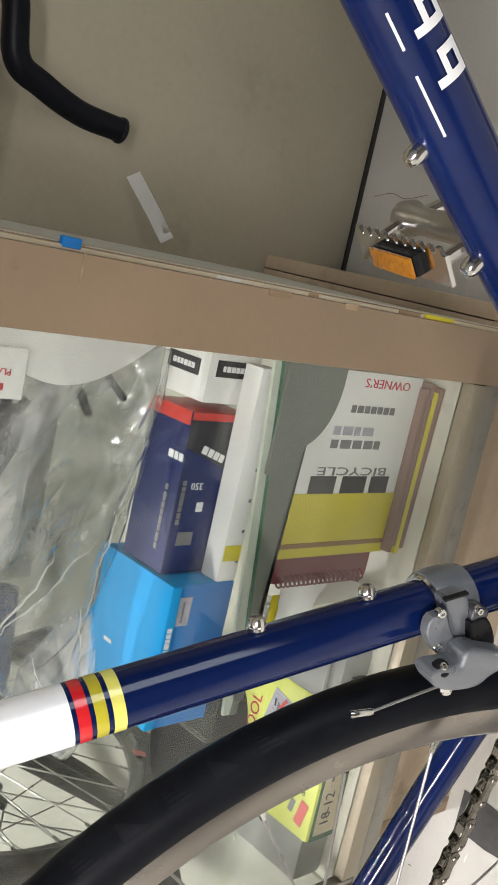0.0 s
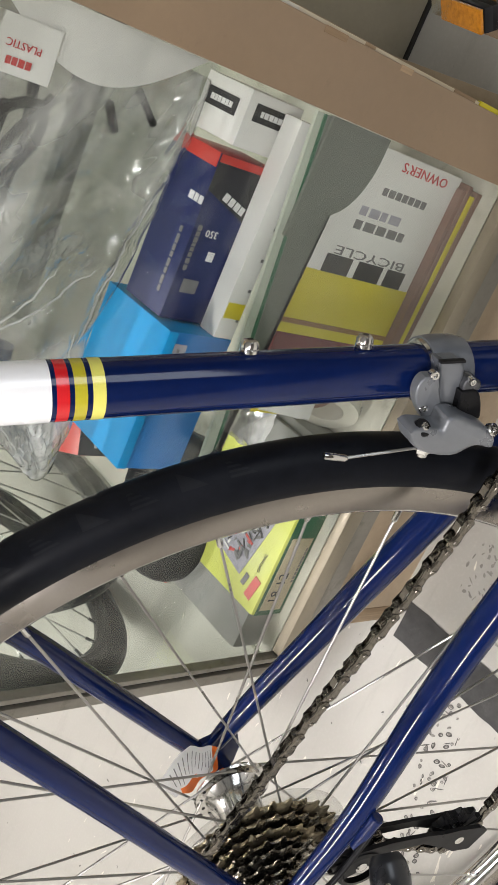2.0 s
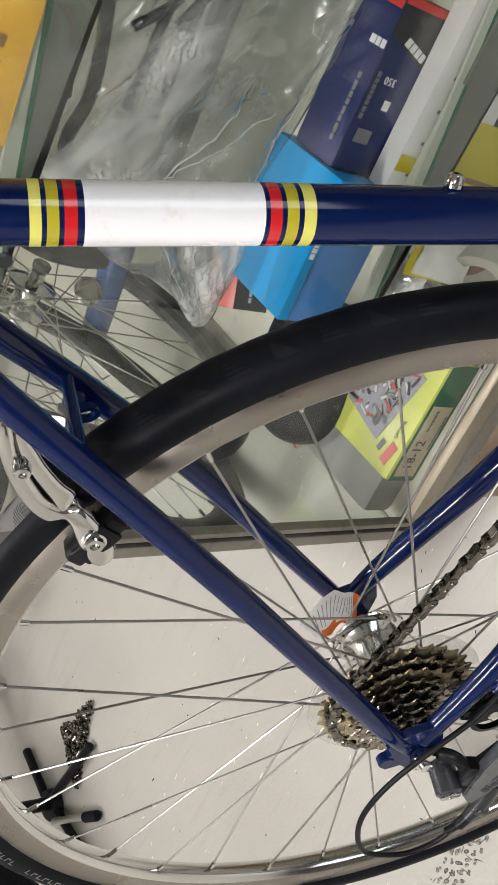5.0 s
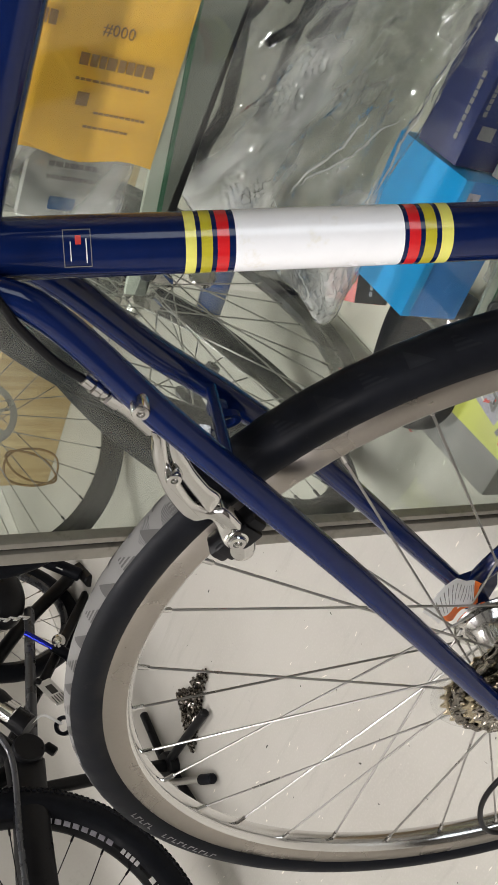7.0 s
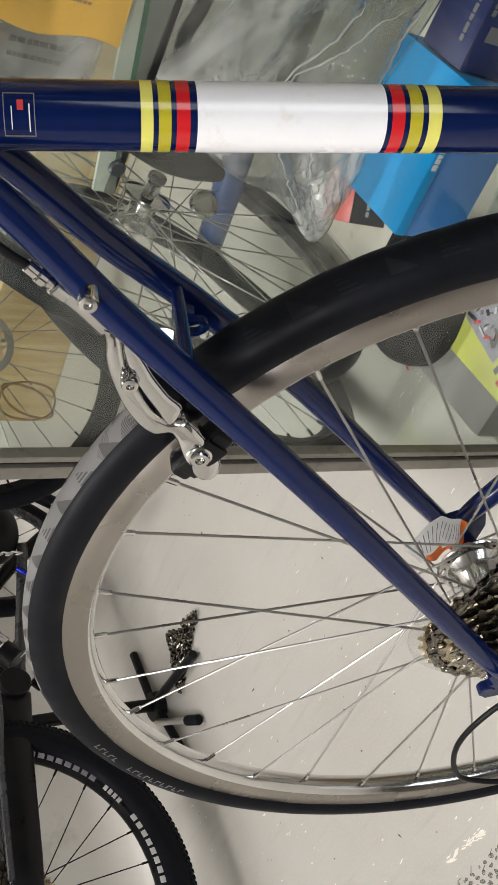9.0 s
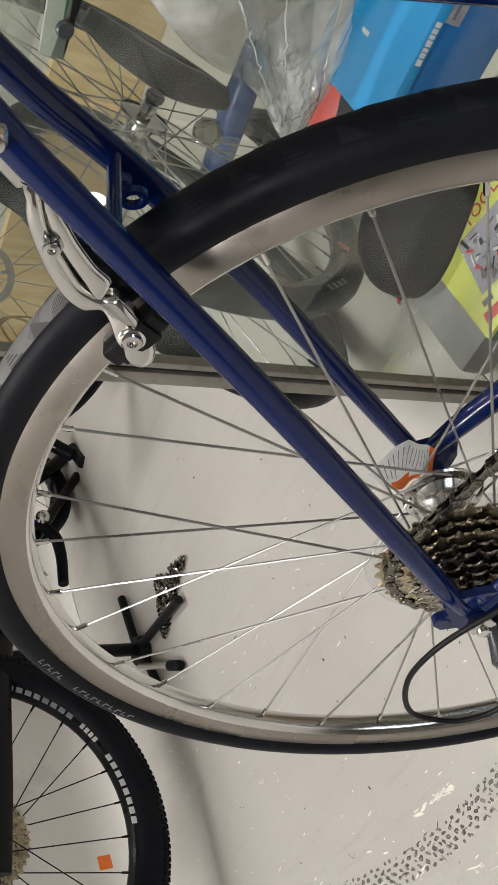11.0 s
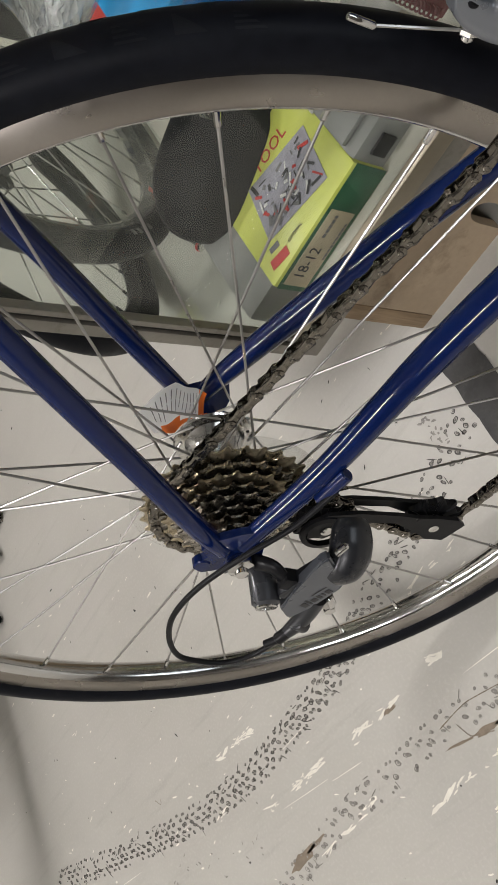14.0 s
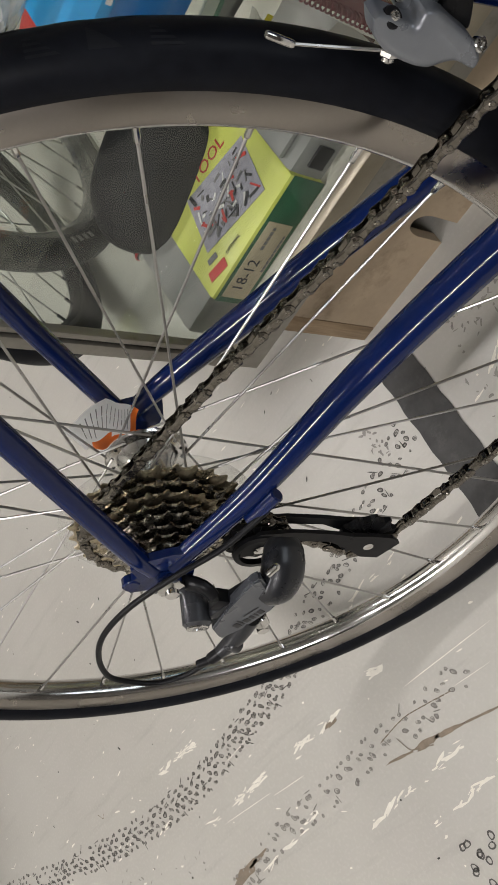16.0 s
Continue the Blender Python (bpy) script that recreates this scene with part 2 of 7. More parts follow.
SLATE = surface("gloss_dark_slate_enamel", (0.018, 0.019, 0.022), 0.32, metal=0.2, vary=0.08, scale=30, bump=0.02, coat=0.1)
MIDGREY = surface("slate_grey_paint", (0.085, 0.091, 0.102), 0.32, metal=0.35, vary=0.03, scale=40, bump=0.0, coat=0.3)
STONEGREY = surface("pale_slate_enamel", (0.17, 0.18, 0.195), 0.34, metal=0.35, vary=0.05, scale=40, bump=0.02, coat=0.3)
CHROME = surface("polished_alloy", (0.68, 0.67, 0.65), 0.13, metal=1.0, vary=0.06, scale=30, fine=400, bump=0.04, rvary=0.06)
SATIN = surface("satin_alloy", (0.60, 0.585, 0.555), 0.33, metal=1.0, vary=0.1, scale=18, fine=300, bump=0.08)
BRAKETRACK = surface("machined_brake_track", (0.37, 0.34, 0.305), 0.30, metal=1.0, vary=0.05, scale=14, fine=500, bump=0.0)
# turned all round the wheel, so the gloss spreads across the grooves
tg = BRAKETRACK.node_tree.nodes.new("ShaderNodeTangent")
tg.direction_type, tg.axis = 'RADIAL', 'Y'
BRAKETRACK.node_tree.nodes["Principled BSDF"].inputs["Anisotropic"].default_value = 0.9
BRAKETRACK.node_tree.nodes["Principled BSDF"].inputs["Anisotropic Rotation"].default_value = 0.25
BRAKETRACK.node_tree.links.new(tg.outputs[0], BRAKETRACK.node_tree.nodes["Principled BSDF"].inputs["Tangent"])
SPOKE = surface("stainless_spoke", (0.40, 0.39, 0.375), 0.34, metal=1.0, vary=0.08, bump=0)
STEEL = surface("oily_dark_steel", (0.20, 0.183, 0.158), 0.2, metal=1.0, vary=0.35, scale=90, bump=0.15, dirt=(0.02, 0.017, 0.013), dirt_amount=0.4)
COG = surface("dark_nickel_cog", (0.40, 0.37, 0.32), 0.24, metal=1.0, vary=0.4, scale=160, bump=0.3, dirt=(0.02, 0.017, 0.012), dirt_amount=0.55)
COG_GOLD = surface("brassy_cog", (0.52, 0.45, 0.32), 0.30, metal=1.0, vary=0.25, scale=110, bump=0.25, dirt=(0.06, 0.05, 0.035), dirt_amount=0.3)
ALU = surface("dull_olive_aluminium", (0.26, 0.243, 0.205), 0.45, metal=0.3, vary=0.15, scale=25, bump=0.15, dirt=(0.14, 0.125, 0.10), dirt_amount=0.25)
ALU_LIGHT = surface("pale_brassy_aluminium", (0.32, 0.28, 0.205), 0.42, metal=0.4, vary=0.1, scale=25, bump=0.1, dirt=(0.25, 0.23, 0.19), dirt_amount=0.2)
BROWN = surface("brown_laminate", (0.285, 0.203, 0.128), 0.45, vary=0.07, scale=8, bump=0.12, dirt=(0.19, 0.135, 0.085), dirt_amount=0.12)
TAN = surface("tan_board", (0.42, 0.325, 0.22), 0.6, vary=0.12, scale=9, bump=0.2, dirt=(0.20, 0.145, 0.09), dirt_amount=0.25)
PLY = wood("raw_plywood", (0.42, 0.35, 0.23), (0.66, 0.59, 0.44), 2, 5)
PLY_EDGE = wood("plywood_edge", (0.20, 0.13, 0.07), (0.42, 0.30, 0.18), 2, 8)
PINE = wood("pale_pine", (0.56, 0.39, 0.17), (0.78, 0.60, 0.32), 2, 3)
SAGE = surface("grey_green_shelf", (0.125, 0.137, 0.113), 0.42, vary=0.06, scale=10, bump=0.08, dirt=(0.22, 0.22, 0.18), dirt_amount=0.12)
CREAM = surface("cream_plastic", (0.60, 0.58, 0.50), 0.45, vary=0.07, scale=18, bump=0.1, dirt=(0.36, 0.33, 0.26), dirt_amount=0.25)
GREYMETAL = surface("olive_steel_cabinet", (0.36, 0.325, 0.245), 0.36, metal=0.25, vary=0.08, scale=5, bump=0.1, dirt=(0.27, 0.245, 0.185), dirt_amount=0.15)
PAPER = surface("white_paper", (0.74, 0.735, 0.71), 0.65, vary=0.05, scale=30, bump=0.1)
CARD_BLUE = surface("glossy_navy_card", (0.004, 0.014, 0.095), 0.42, vary=0.12, scale=20, bump=0.05, spec=0.3)
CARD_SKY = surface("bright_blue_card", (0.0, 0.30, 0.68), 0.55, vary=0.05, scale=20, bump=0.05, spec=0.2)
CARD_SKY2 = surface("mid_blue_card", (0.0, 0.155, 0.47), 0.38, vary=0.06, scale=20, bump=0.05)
CARD_BLACK = surface("black_card", (0.014, 0.014, 0.018), 0.35, vary=0.2, scale=20, bump=0.05)
CARD_RED = surface("red_card", (0.55, 0.03, 0.02), 0.35, vary=0.1, bump=0.05)
CARD_YELLOW = surface("yellow_card", (0.62, 0.53, 0.02), 0.4, vary=0.07, scale=15, bump=0.05)
CARD_LIME = surface("lime_yellow_card", (0.62, 0.66, 0.13), 0.38, vary=0.08, scale=15, bump=0.05)
CARD_GREEN = surface("deep_green_card", (0.02, 0.105, 0.05), 0.35, vary=0.3, scale=20, bump=0.05)
CARD_GREY = surface("lilac_grey_print", (0.34, 0.33, 0.38), 0.4, vary=0.3, scale=60, bump=0.03)
INK = surface("black_ink", (0.022, 0.021, 0.022), 0.5, vary=0.2, bump=0)
INK_GREY = surface("grey_ink", (0.16, 0.155, 0.155), 0.5, vary=0.2, bump=0)
INK_BROWN = surface("brown_ink", (0.27, 0.15, 0.045), 0.6, vary=0.2, bump=0)
INK_RED = surface("red_ink", (0.48, 0.03, 0.03), 0.5, vary=0.1, bump=0)
INK_WHITE = surface("white_ink", (0.72, 0.72, 0.72), 0.45, vary=0.05, bump=0)
ORANGE = surface("orange_print", (0.78, 0.17, 0.02), 0.45, vary=0.06, bump=0.05)
AMBER = surface("amber_reflector", (0.34, 0.13, 0.008), 0.15, vary=0.35, scale=300, fine=500, bump=0.6, coat=0.5)
ENVELOPE = surface("manila_yellow_paper", (0.84, 0.47, 0.035), 0.6, vary=0.1, scale=14, bump=0.25, stretch=(1, 1, 1))
GREYCASE = surface("grey_moulded_plastic", (0.24, 0.24, 0.225), 0.42, vary=0.08, scale=20, bump=0.2)
PINKPAPER = surface("brown_page_edges", (0.25, 0.15, 0.115), 0.7, vary=0.3, scale=6, fine=700, bump=0.3, stretch=(1, 1, 8))
MAROON = surface("maroon_spiral", (0.17, 0.03, 0.035), 0.45, vary=0.2, bump=0.1)
TAPE = surface("silver_duct_tape", (0.052, 0.051, 0.049), 0.58, vary=0.45, scale=22, fine=90, bump=0.5, dirt=(0.085, 0.083, 0.078), dirt_amount=0.3, spec=0.3)
PRINT = surface("rubber_print", (0.075, 0.07, 0.063), 0.7, vary=0.3, scale=60, bump=0)
PRINT_PALE = surface("faint_rubber_print", (0.20, 0.188, 0.165), 0.6, vary=0.2, scale=60, bump=0)
CHIP = surface("bare_white_chip", (0.72, 0.69, 0.60), 0.6, vary=0.12, scale=60, bump=0.3)
BARE = surface("bare_brown_floor", (0.20, 0.16, 0.115), 0.7, vary=0.3, scale=40, bump=0.5)
SCUFF = surface("grey_scuff", (0.25, 0.235, 0.21), 0.6, vary=0.3, scale=40, bump=0)
GAP = surface("black_joint", (0.02, 0.018, 0.015), 0.8, vary=0.3, bump=0.2)
BLUE_ANO = surface("blue_anodised", (0.01, 0.02, 0.32), 0.25, metal=0.8, vary=0.1, bump=0.03)
GLASS = clear("case_glass", (0.955, 0.975, 0.955), 1.0, 0.015, 0.016, (0.75, 0.77, 0.74), 5.0)
FILM = clear("crumpled_clear_film", (0.78, 0.785, 0.785), 2.4, 0.08, 0.36, (0.84, 0.83, 0.82), 17.0, 20.0)
CREASE = clear("white_film_crease", (0.9, 0.9, 0.89), 4.0, 0.12, 0.42, (0.86, 0.86, 0.85))
LENS = clear("clear_plastic_disc", (0.96, 0.96, 0.95), 1.0, 0.06, 0.05)
CEILING = surface("grey_ceiling", (0.34, 0.33, 0.31), 0.8, vary=0.04, scale=3)
GLASSEDGE = surface("ground_glass_edge", (0.42, 0.46, 0.38), 0.3, vary=0.1, scale=20, bump=0.1)
DARKWALL = surface("dark_unseen_wall", (0.075, 0.066, 0.056), 0.6, vary=0.35, scale=1.5, bump=0.2, dirt=(0.20, 0.18, 0.15), dirt_amount=0.3)


def thin_paper():
    """Paper that lets some light through."""
    m, nt, b = nodes_of("thin_white_paper")
    co = nt.nodes.new("ShaderNodeTexCoord")
    n = add(nt, "ShaderNodeTexNoise", Scale=60.0, Detail=4.0)
    r = nt.nodes.new("ShaderNodeValToRGB")
    r.color_ramp.elements[0].color, r.color_ramp.elements[1].color = (0.84, 0.835, 0.82, 1), (0.92, 0.915, 0.90, 1)
    t = nt.nodes.new("ShaderNodeBsdfTranslucent")
    mix = nt.nodes.new("ShaderNodeMixShader")
    mix.inputs[0].default_value = 0.55
    b.inputs["Roughness"].default_value = 0.6
    L = nt.links.new
    L(co.outputs["Object"], n.inputs["Vector"]), L(n.outputs["Fac"], r.inputs[0]), L(r.outputs[0], b.inputs["Base Color"]), L(r.outputs[0], t.inputs["Color"])
    L(b.outputs[0], mix.inputs[1]), L(t.outputs[0], mix.inputs[2]), L(mix.outputs[0], nt.nodes["Material Output"].inputs[0])
    return m


THINPAPER = thin_paper()
STICKER = surface("aged_cream_sticker", (0.56, 0.47, 0.32), 0.5, vary=0.12, scale=40, bump=0.05)

# ---- mesh helpers ----
def finish(bm, name, material, smooth=True, angle=35):
    """A mesh from a bmesh, shaded smooth where its faces meet at less than the angle."""
    bmesh.ops.recalc_face_normals(bm, faces=bm.faces)
    if smooth:
        for f in bm.faces:
            f.smooth = True
        for e in bm.edges:
            e.smooth = len(e.link_faces) == 2 and e.calc_face_angle(0) < radians(angle)
    me = bpy.data.meshes.new(name)
    bm.to_mesh(me)
    bm.free()
    for m in (material if isinstance(material, (list, tuple)) else [material]):
        me.materials.append(m)
    return me


def part(name, bm, material, parent, label="", at=None, smooth=True):
    """Links a bmesh (or a ready mesh) as one mesh object under a thing or a part."""
    me = bm if isinstance(bm, bpy.types.Mesh) else finish(bm, name, material, smooth)
    ob = new(name, me)
    if at is not None:
        ob.matrix_basis = at
    ob.parent = parent
    return tagged(ob, label)


def thing(name, bm, material, label, category, group="", kind="", smooth=True, at=None):
    me = bm if isinstance(bm, bpy.types.Mesh) else finish(bm, name, material, smooth)
    ob = new(name, me)
    if at is not None:
        ob.matrix_basis = at
    return tagged(ob, label, category, group, kind)


def holder(name, label, category, m=None, group="", kind=""):
    ob = new(name)
    ob.empty_display_size = 0.05
    if m is not None:
        ob.matrix_basis = m
    return tagged(ob, label, category, group, kind)


def curve_points(pts, n=8):
    """A smooth line through the points (Catmull-Rom)."""
    p = [Vector(q) for q in pts]
    p = [2 * p[0] - p[1], *p, 2 * p[-1] - p[-2]]
    out = []
    for i in range(1, len(p) - 2):
        for k in range(n):
            t = k / n
            a, b, c, d = p[i - 1], p[i], p[i + 1], p[i + 2]
            out.append(0.5 * (2 * b + (c - a) * t + (2 * a - 5 * b + 4 * c - d) * t * t + (3 * b - a - 3 * c + d) * t ** 3))
    out.append(p[-2])
    return out


def sweep(bm, pts, radii, seg=12, flat=1.0, up=None, closed=False, mi=0):
    """A tube along the points; radii one or per point; flat squeezes it across the up direction."""
    pts = [Vector(p) for p in pts]
    n = len(pts)
    radii = [radii] * n if isinstance(radii, (int, float)) else radii
    if len(radii) != n:
        radii = [float(np.interp(i / (n - 1), np.linspace(0, 1, len(radii)), radii)) for i in range(n)]
    rings, side = [], None
    for i, p in enumerate(pts):
        a, b = (pts[(i - 1) % n], pts[(i + 1) % n]) if closed else (pts[max(i - 1, 0)], pts[min(i + 1, n - 1)])
        t = (b - a).normalized()
        if up is not None:
            side = Vector(up).cross(t).normalized()
        elif side is None:
            side = t.orthogonal().normalized()
        else:
            side = (side - t * side.dot(t)).normalized()
        over = t.cross(side)
        rings.append([bm.verts.new(p + radii[i] * (math.cos(2 * math.pi * k / seg) * side + flat * math.sin(2 * math.pi * k / seg) * over)) for k in range(seg)])
    pairs = list(zip(rings, rings[1:])) + ([(rings[-1], rings[0])] if closed else [])
    for r, s in pairs:
        for k in range(seg):
            bm.faces.new((r[k], r[(k + 1) % seg], s[(k + 1) % seg], s[k])).material_index = mi
    if not closed:
        for ring in (rings[0], rings[-1]):
            bm.faces.new(ring).material_index = mi
    return bm


def lathe(bm, profile, centre, axis, seg=32, closed=False, mi=0, start=None):
    """Turns a profile of (radius, height along the axis) round an axis."""
    c, ax = Vector(centre), Vector(axis).normalized()
    u = (Vector(start) if start is not None else ax.orthogonal()).normalized()
    v = ax.cross(u)
    rings = []
    for r, h in profile:
        if r < 1e-6:
            rings.append([bm.verts.new(c + ax * h)])
        else:
            rings.append([bm.verts.new(c + ax * h + r * (math.cos(2 * math.pi * k / seg) * u + math.sin(2 * math.pi * k / seg) * v)) for k in range(seg)])
    pairs = list(zip(rings, rings[1:])) + ([(rings[-1], rings[0])] if closed else [])
    for i, (a, b) in enumerate(pairs):
        m = mi[i] if isinstance(mi, (list, tuple)) else mi
        for k in range(seg):
            j = (k + 1) % seg
            if len(a) == 1 and len(b) == 1:
                continue
            f = (a[0], b[j], b[k]) if len(a) == 1 else (a[k], a[j], b[0]) if len(b) == 1 else (a[k], a[j], b[j], b[k])
            bm.faces.new(f).material_index = m
    if not closed:
        for ring in (rings[0], rings[-1]):
            if len(ring) > 2:
                bm.faces.new(ring)
    return bm


def rod(bm, a, b, r, seg=10, bevel=0.0, mi=0):
    a, b = Vector(a), Vector(b)
    h = (b - a).length
    e = min(bevel, r * 0.6, h * 0.4)
    prof = [(0, 0), (r - e, 0), (r, e), (r, h - e), (r - e, h), (0, h)] if e else [(0, 0), (r, 0), (r, h), (0, h)]
    return lathe(bm, prof, a, b - a, seg, mi=mi)


def slab(bm, lo, hi, bevel=0.0, m=None, mi=0):
    """A box between two corners, with rounded edges, moved by m."""
    made = bmesh.ops.create_cube(bm, size=1)["verts"]
    for v in made:
        v.co = Vector([lo[i] if v.co[i] < 0 else hi[i] for i in range(3)])
    faces = {f for v in made for f in v.link_faces}
    for f in faces:
        f.material_index = mi
    if bevel:
        edges = list({e for f in faces for e in f.edges})
        done = bmesh.ops.bevel(bm, geom=edges, offset=bevel, segments=2, affect='EDGES', profile=0.6, clamp_overlap=True)
        faces = {f for f in done["faces"]} | {f for f in faces if f.is_valid}
        made = list({v for f in faces for v in f.verts})
        for f in faces:
            f.material_index = mi
    if m is not None:
        bmesh.ops.transform(bm, matrix=m, verts=made)
    return bm


def plate(bm, outline, origin, ex, ey, thick, mi=0):
    """A flat piece: an outline in the plane of ex and ey, with thickness along their cross product, about that plane."""
    o, ex, ey = Vector(origin), Vector(ex), Vector(ey)
    n = ex.cross(ey).normalized() * thick / 2
    a = [bm.verts.new(o + ex * x + ey * y - n) for x, y in outline]
    b = [bm.verts.new(o + ex * x + ey * y + n) for x, y in outline]
    bm.faces.new(a[::-1]).material_index = mi
    bm.faces.new(b).material_index = mi
    for i in range(len(a)):
        j = (i + 1) % len(a)
        bm.faces.new((a[i], a[j], b[j], b[i])).material_index = mi
    return bm


def simple(name, lo, hi, material, label, category, kind="", bevel=0.0, group=""):
    return thing(name, slab(bmesh.new(), lo, hi, bevel), material, label, category, group, kind)


def words(text, size, m, material, parent, name="lettering", stretch=1.0, thin=0.0002):
    """Printed words, as raised ink on the surface whose plane is the pose's x and y."""
    c = bpy.data.curves.new(name, 'FONT')
    c.body, c.size, c.extrude, c.align_x, c.align_y = text, size, thin, 'CENTER', 'CENTER'
    c.resolution_u = 2
    c.materials.append(material)
    ob = new(name, c)
    ob.matrix_basis = m @ Matrix.Diagonal((stretch, 1, 1, 1))
    ob.parent = parent
    return ob


def axes(origin, ex, ey):
    """The pose whose x and y run along ex and ey."""
    ex, ey = Vector(ex).normalized(), Vector(ey).normalized()
    ez = ex.cross(ey).normalized()
    ey = ez.cross(ex)
    m = Matrix((ex, ey, ez)).transposed().to_4x4()
    m.translation = origin
    return m

# ---- the room ----
simple("floor", (-0.6, -3.0, -0.1), (4.2, 3.4, 0.0), FLOOR, "worn grey painted shop floor", "floor", "structure")
bm = bmesh.new()
# left wall, with a coved foot
prof = [(-0.60, -0.1), (-0.60, 2.8), (-0.20, 2.8), (-0.20, 0.10)] + [(-0.20 + 0.06 * (1 - math.cos(a)), 0.10 - 0.098 * math.sin(a)) for a in np.linspace(0.15, 1.57, 7)] + [(-0.14, -0.1)]
plate(bm, prof, (0, 0.2, 0), (1, 0, 0), (0, 0, 1), 6.4)
thing("wall_west", bm, WALL_WHITE, "pale painted wall with a rounded foot", "wall", kind="structure")
simple("wall_north", (-0.6, 3.2, 0), (4.2, 3.4, 2.8), WALL, "cream painted back wall of the shop", "wall", "structure")
# unseen south and east walls, darkened to hold down reflections and fill
simple("wall_south", (-0.6, -3.2, 0), (4.2, -3.0, 2.8), DARKWALL, "unseen south wall, kept dark to cut reflections", "wall", "structure")
simple("wall_east", (4.2, -3.2, 0), (4.4, 3.4, 2.8), DARKWALL, "unseen east wall, kept dark to cut reflections", "wall", "structure")
# unseen frame, added round the inferred daylight lamp
win = holder("window_1", "unseen white window frame added on the side wall", "window", pose(4.185, -0.9, 1.25), kind="structure")
for lo, hi in (((-0.03, -0.85, -0.72), (0.012, 0.85, -0.66)), ((-0.03, -0.85, 0.66), (0.012, 0.85, 0.72)), ((-0.03, -0.85, -0.659), (0.012, -0.81, 0.659)), ((-0.03, 0.81, -0.659), (0.012, 0.85, 0.659))):
    part("window_frame", slab(bmesh.new(), lo, hi, 0.003), WALL_WHITE, win)
# unseen ceiling, its grey lowered to reduce the bounced light
simple("ceiling", (-0.6, -3.2, 2.8), (4.4, 3.4, 2.9), CEILING, "unseen grey ceiling, kept dark to cut bounced light", "ceiling", "structure")

# ---- grey steel cabinet behind the case ----
cab = holder("steel_cabinet", "olive grey steel cabinet with a black gap at its foot", "cabinet", pose(2.6, 1.36, 0))
part("body", slab(bmesh.new(), (-0.895, -0.21, 0.005), (0.9, 0.25, 1.3), 0.003), GREYMETAL, cab)
part("plinth", slab(bmesh.new(), (-0.893, -0.212, 0.0), (0.9, 0.2, 0.0045), 0), GAP, cab)

# ---- display case ----
CX0, CX1, CY0, CY1, CZ0, CZ1 = 1.207, 1.74, 0.827, 1.25, 0.125, 1.45
case = holder("display_case", "glass display case with aluminium rails, brown post and grey shelves", "display case", pose(1.45, 1.03, 0))
CM = case.matrix_basis.inverted()


def cpart(name, bm, material, label="", parent=None):
    for v in bm.verts:
        v.co = CM @ v.co
    return part(name, bm, material, parent or case, label)


bm = bmesh.new()
slab(bm, (CX0, CY0, CZ0 + 0.028), (1.2185, CY0 + 0.013, CZ1), 0.002)
slab(bm, (1.2220, CY0 + 0.001, CZ0 + 0.028), (1.2275, CY0 + 0.0115, CZ1), 0.0015)
cpart("corner_rail", bm, ALU, "olive aluminium rail with a black glass channel")
cpart("glass_channel", slab(bmesh.new(), (1.2187, CY0 + 0.004, CZ0 + 0.03), (1.2218, CY0 + 0.0115, CZ1)), GAP)
cpart("bottom_rail", slab(bmesh.new(), (1.2285, CY0, 0.150), (1.6955, CY0 + 0.0115, 0.170), 0.002), ALU_LIGHT, "pale aluminium bottom rail")
cpart("lower_rail", slab(bmesh.new(), (CX0, CY0 + 0.002, 0.126), (1.709, CY0 + 0.015, 0.1495), 0.002), ALU, "dull brown-grey lower rail")
cpart("floor_panel", slab(bmesh.new(), (1.212, CY0 + 0.0165, 0.150), (1.709, CY1, 0.163), 0.001), CREAM, "pale grey case floor")
cpart("side_rail", slab(bmesh.new(), (CX0, CY0 + 0.0165, 0.15), (1.211, CY1, 0.1625), 0.002), ALU)
cpart("top_pane", slab(bmesh.new(), (CX0, CY0, CZ1), (1.742, CY1, CZ1 + 0.006), 0.001), GLASS, "clear glass top").visible_shadow = False
# brown post at the right, faced in laminate over raw plywood
cpart("post", slab(bmesh.new(), (1.6960, CY0 - 0.002, 0.126), (1.7400, CY0 + 0.0035, CZ1), 0.0012), BROWN, "brown laminate post with chipped edges")
# raw plywood behind the laminate, its plies and old paint on the outer side
y0 = CY0 + 0.0036
for k, (deep, mat) in enumerate(((0.004, PLY), (0.003, PLY_EDGE), (0.0045, PLY), (0.0035, CREAM), (0.006, PLY), (0.004, PLY_EDGE), (0.012, CREAM), (0.020, PLY), (0.345, CREAM))):
    cpart("plywood_layer", slab(bmesh.new(), (1.7180, y0, 0.126), (1.7425 + 0.0011 * (k % 2) - 0.0004 * (k % 3), y0 + deep - 0.0001, CZ1), 0.0004), mat, "raw plywood layer with a frayed edge")
    y0 += deep
rnd = random.Random(5)
bits = bmesh.new()
for k in range(110):
    z, y = rnd.uniform(0.14, 0.95), CY0 + rnd.choice((0.004, 0.008, 0.011, 0.016, 0.02, 0.03)) + rnd.uniform(-0.001, 0.001)
    slab(bits, (1.7400, y - 0.0009, z), (1.7418 + rnd.uniform(0, 0.0008), y + 0.0012, z + rnd.uniform(0.004, 0.04)), 0, mi=k % 3)
for z, h, d in ((0.556, 0.0012, 0.012), (0.40, 0.02, 0.0015), (0.335, 0.012, 0.001)):
    slab(bits, (1.7375 - d, CY0 - 0.0024, z), (1.7402, CY0 - 0.0018, z + h), 0, mi=0)
tagged(cpart("frayed_edge", bits, [PLY_EDGE, CREAM, PLY], "frayed splinters and old paint"), kind="stuff")
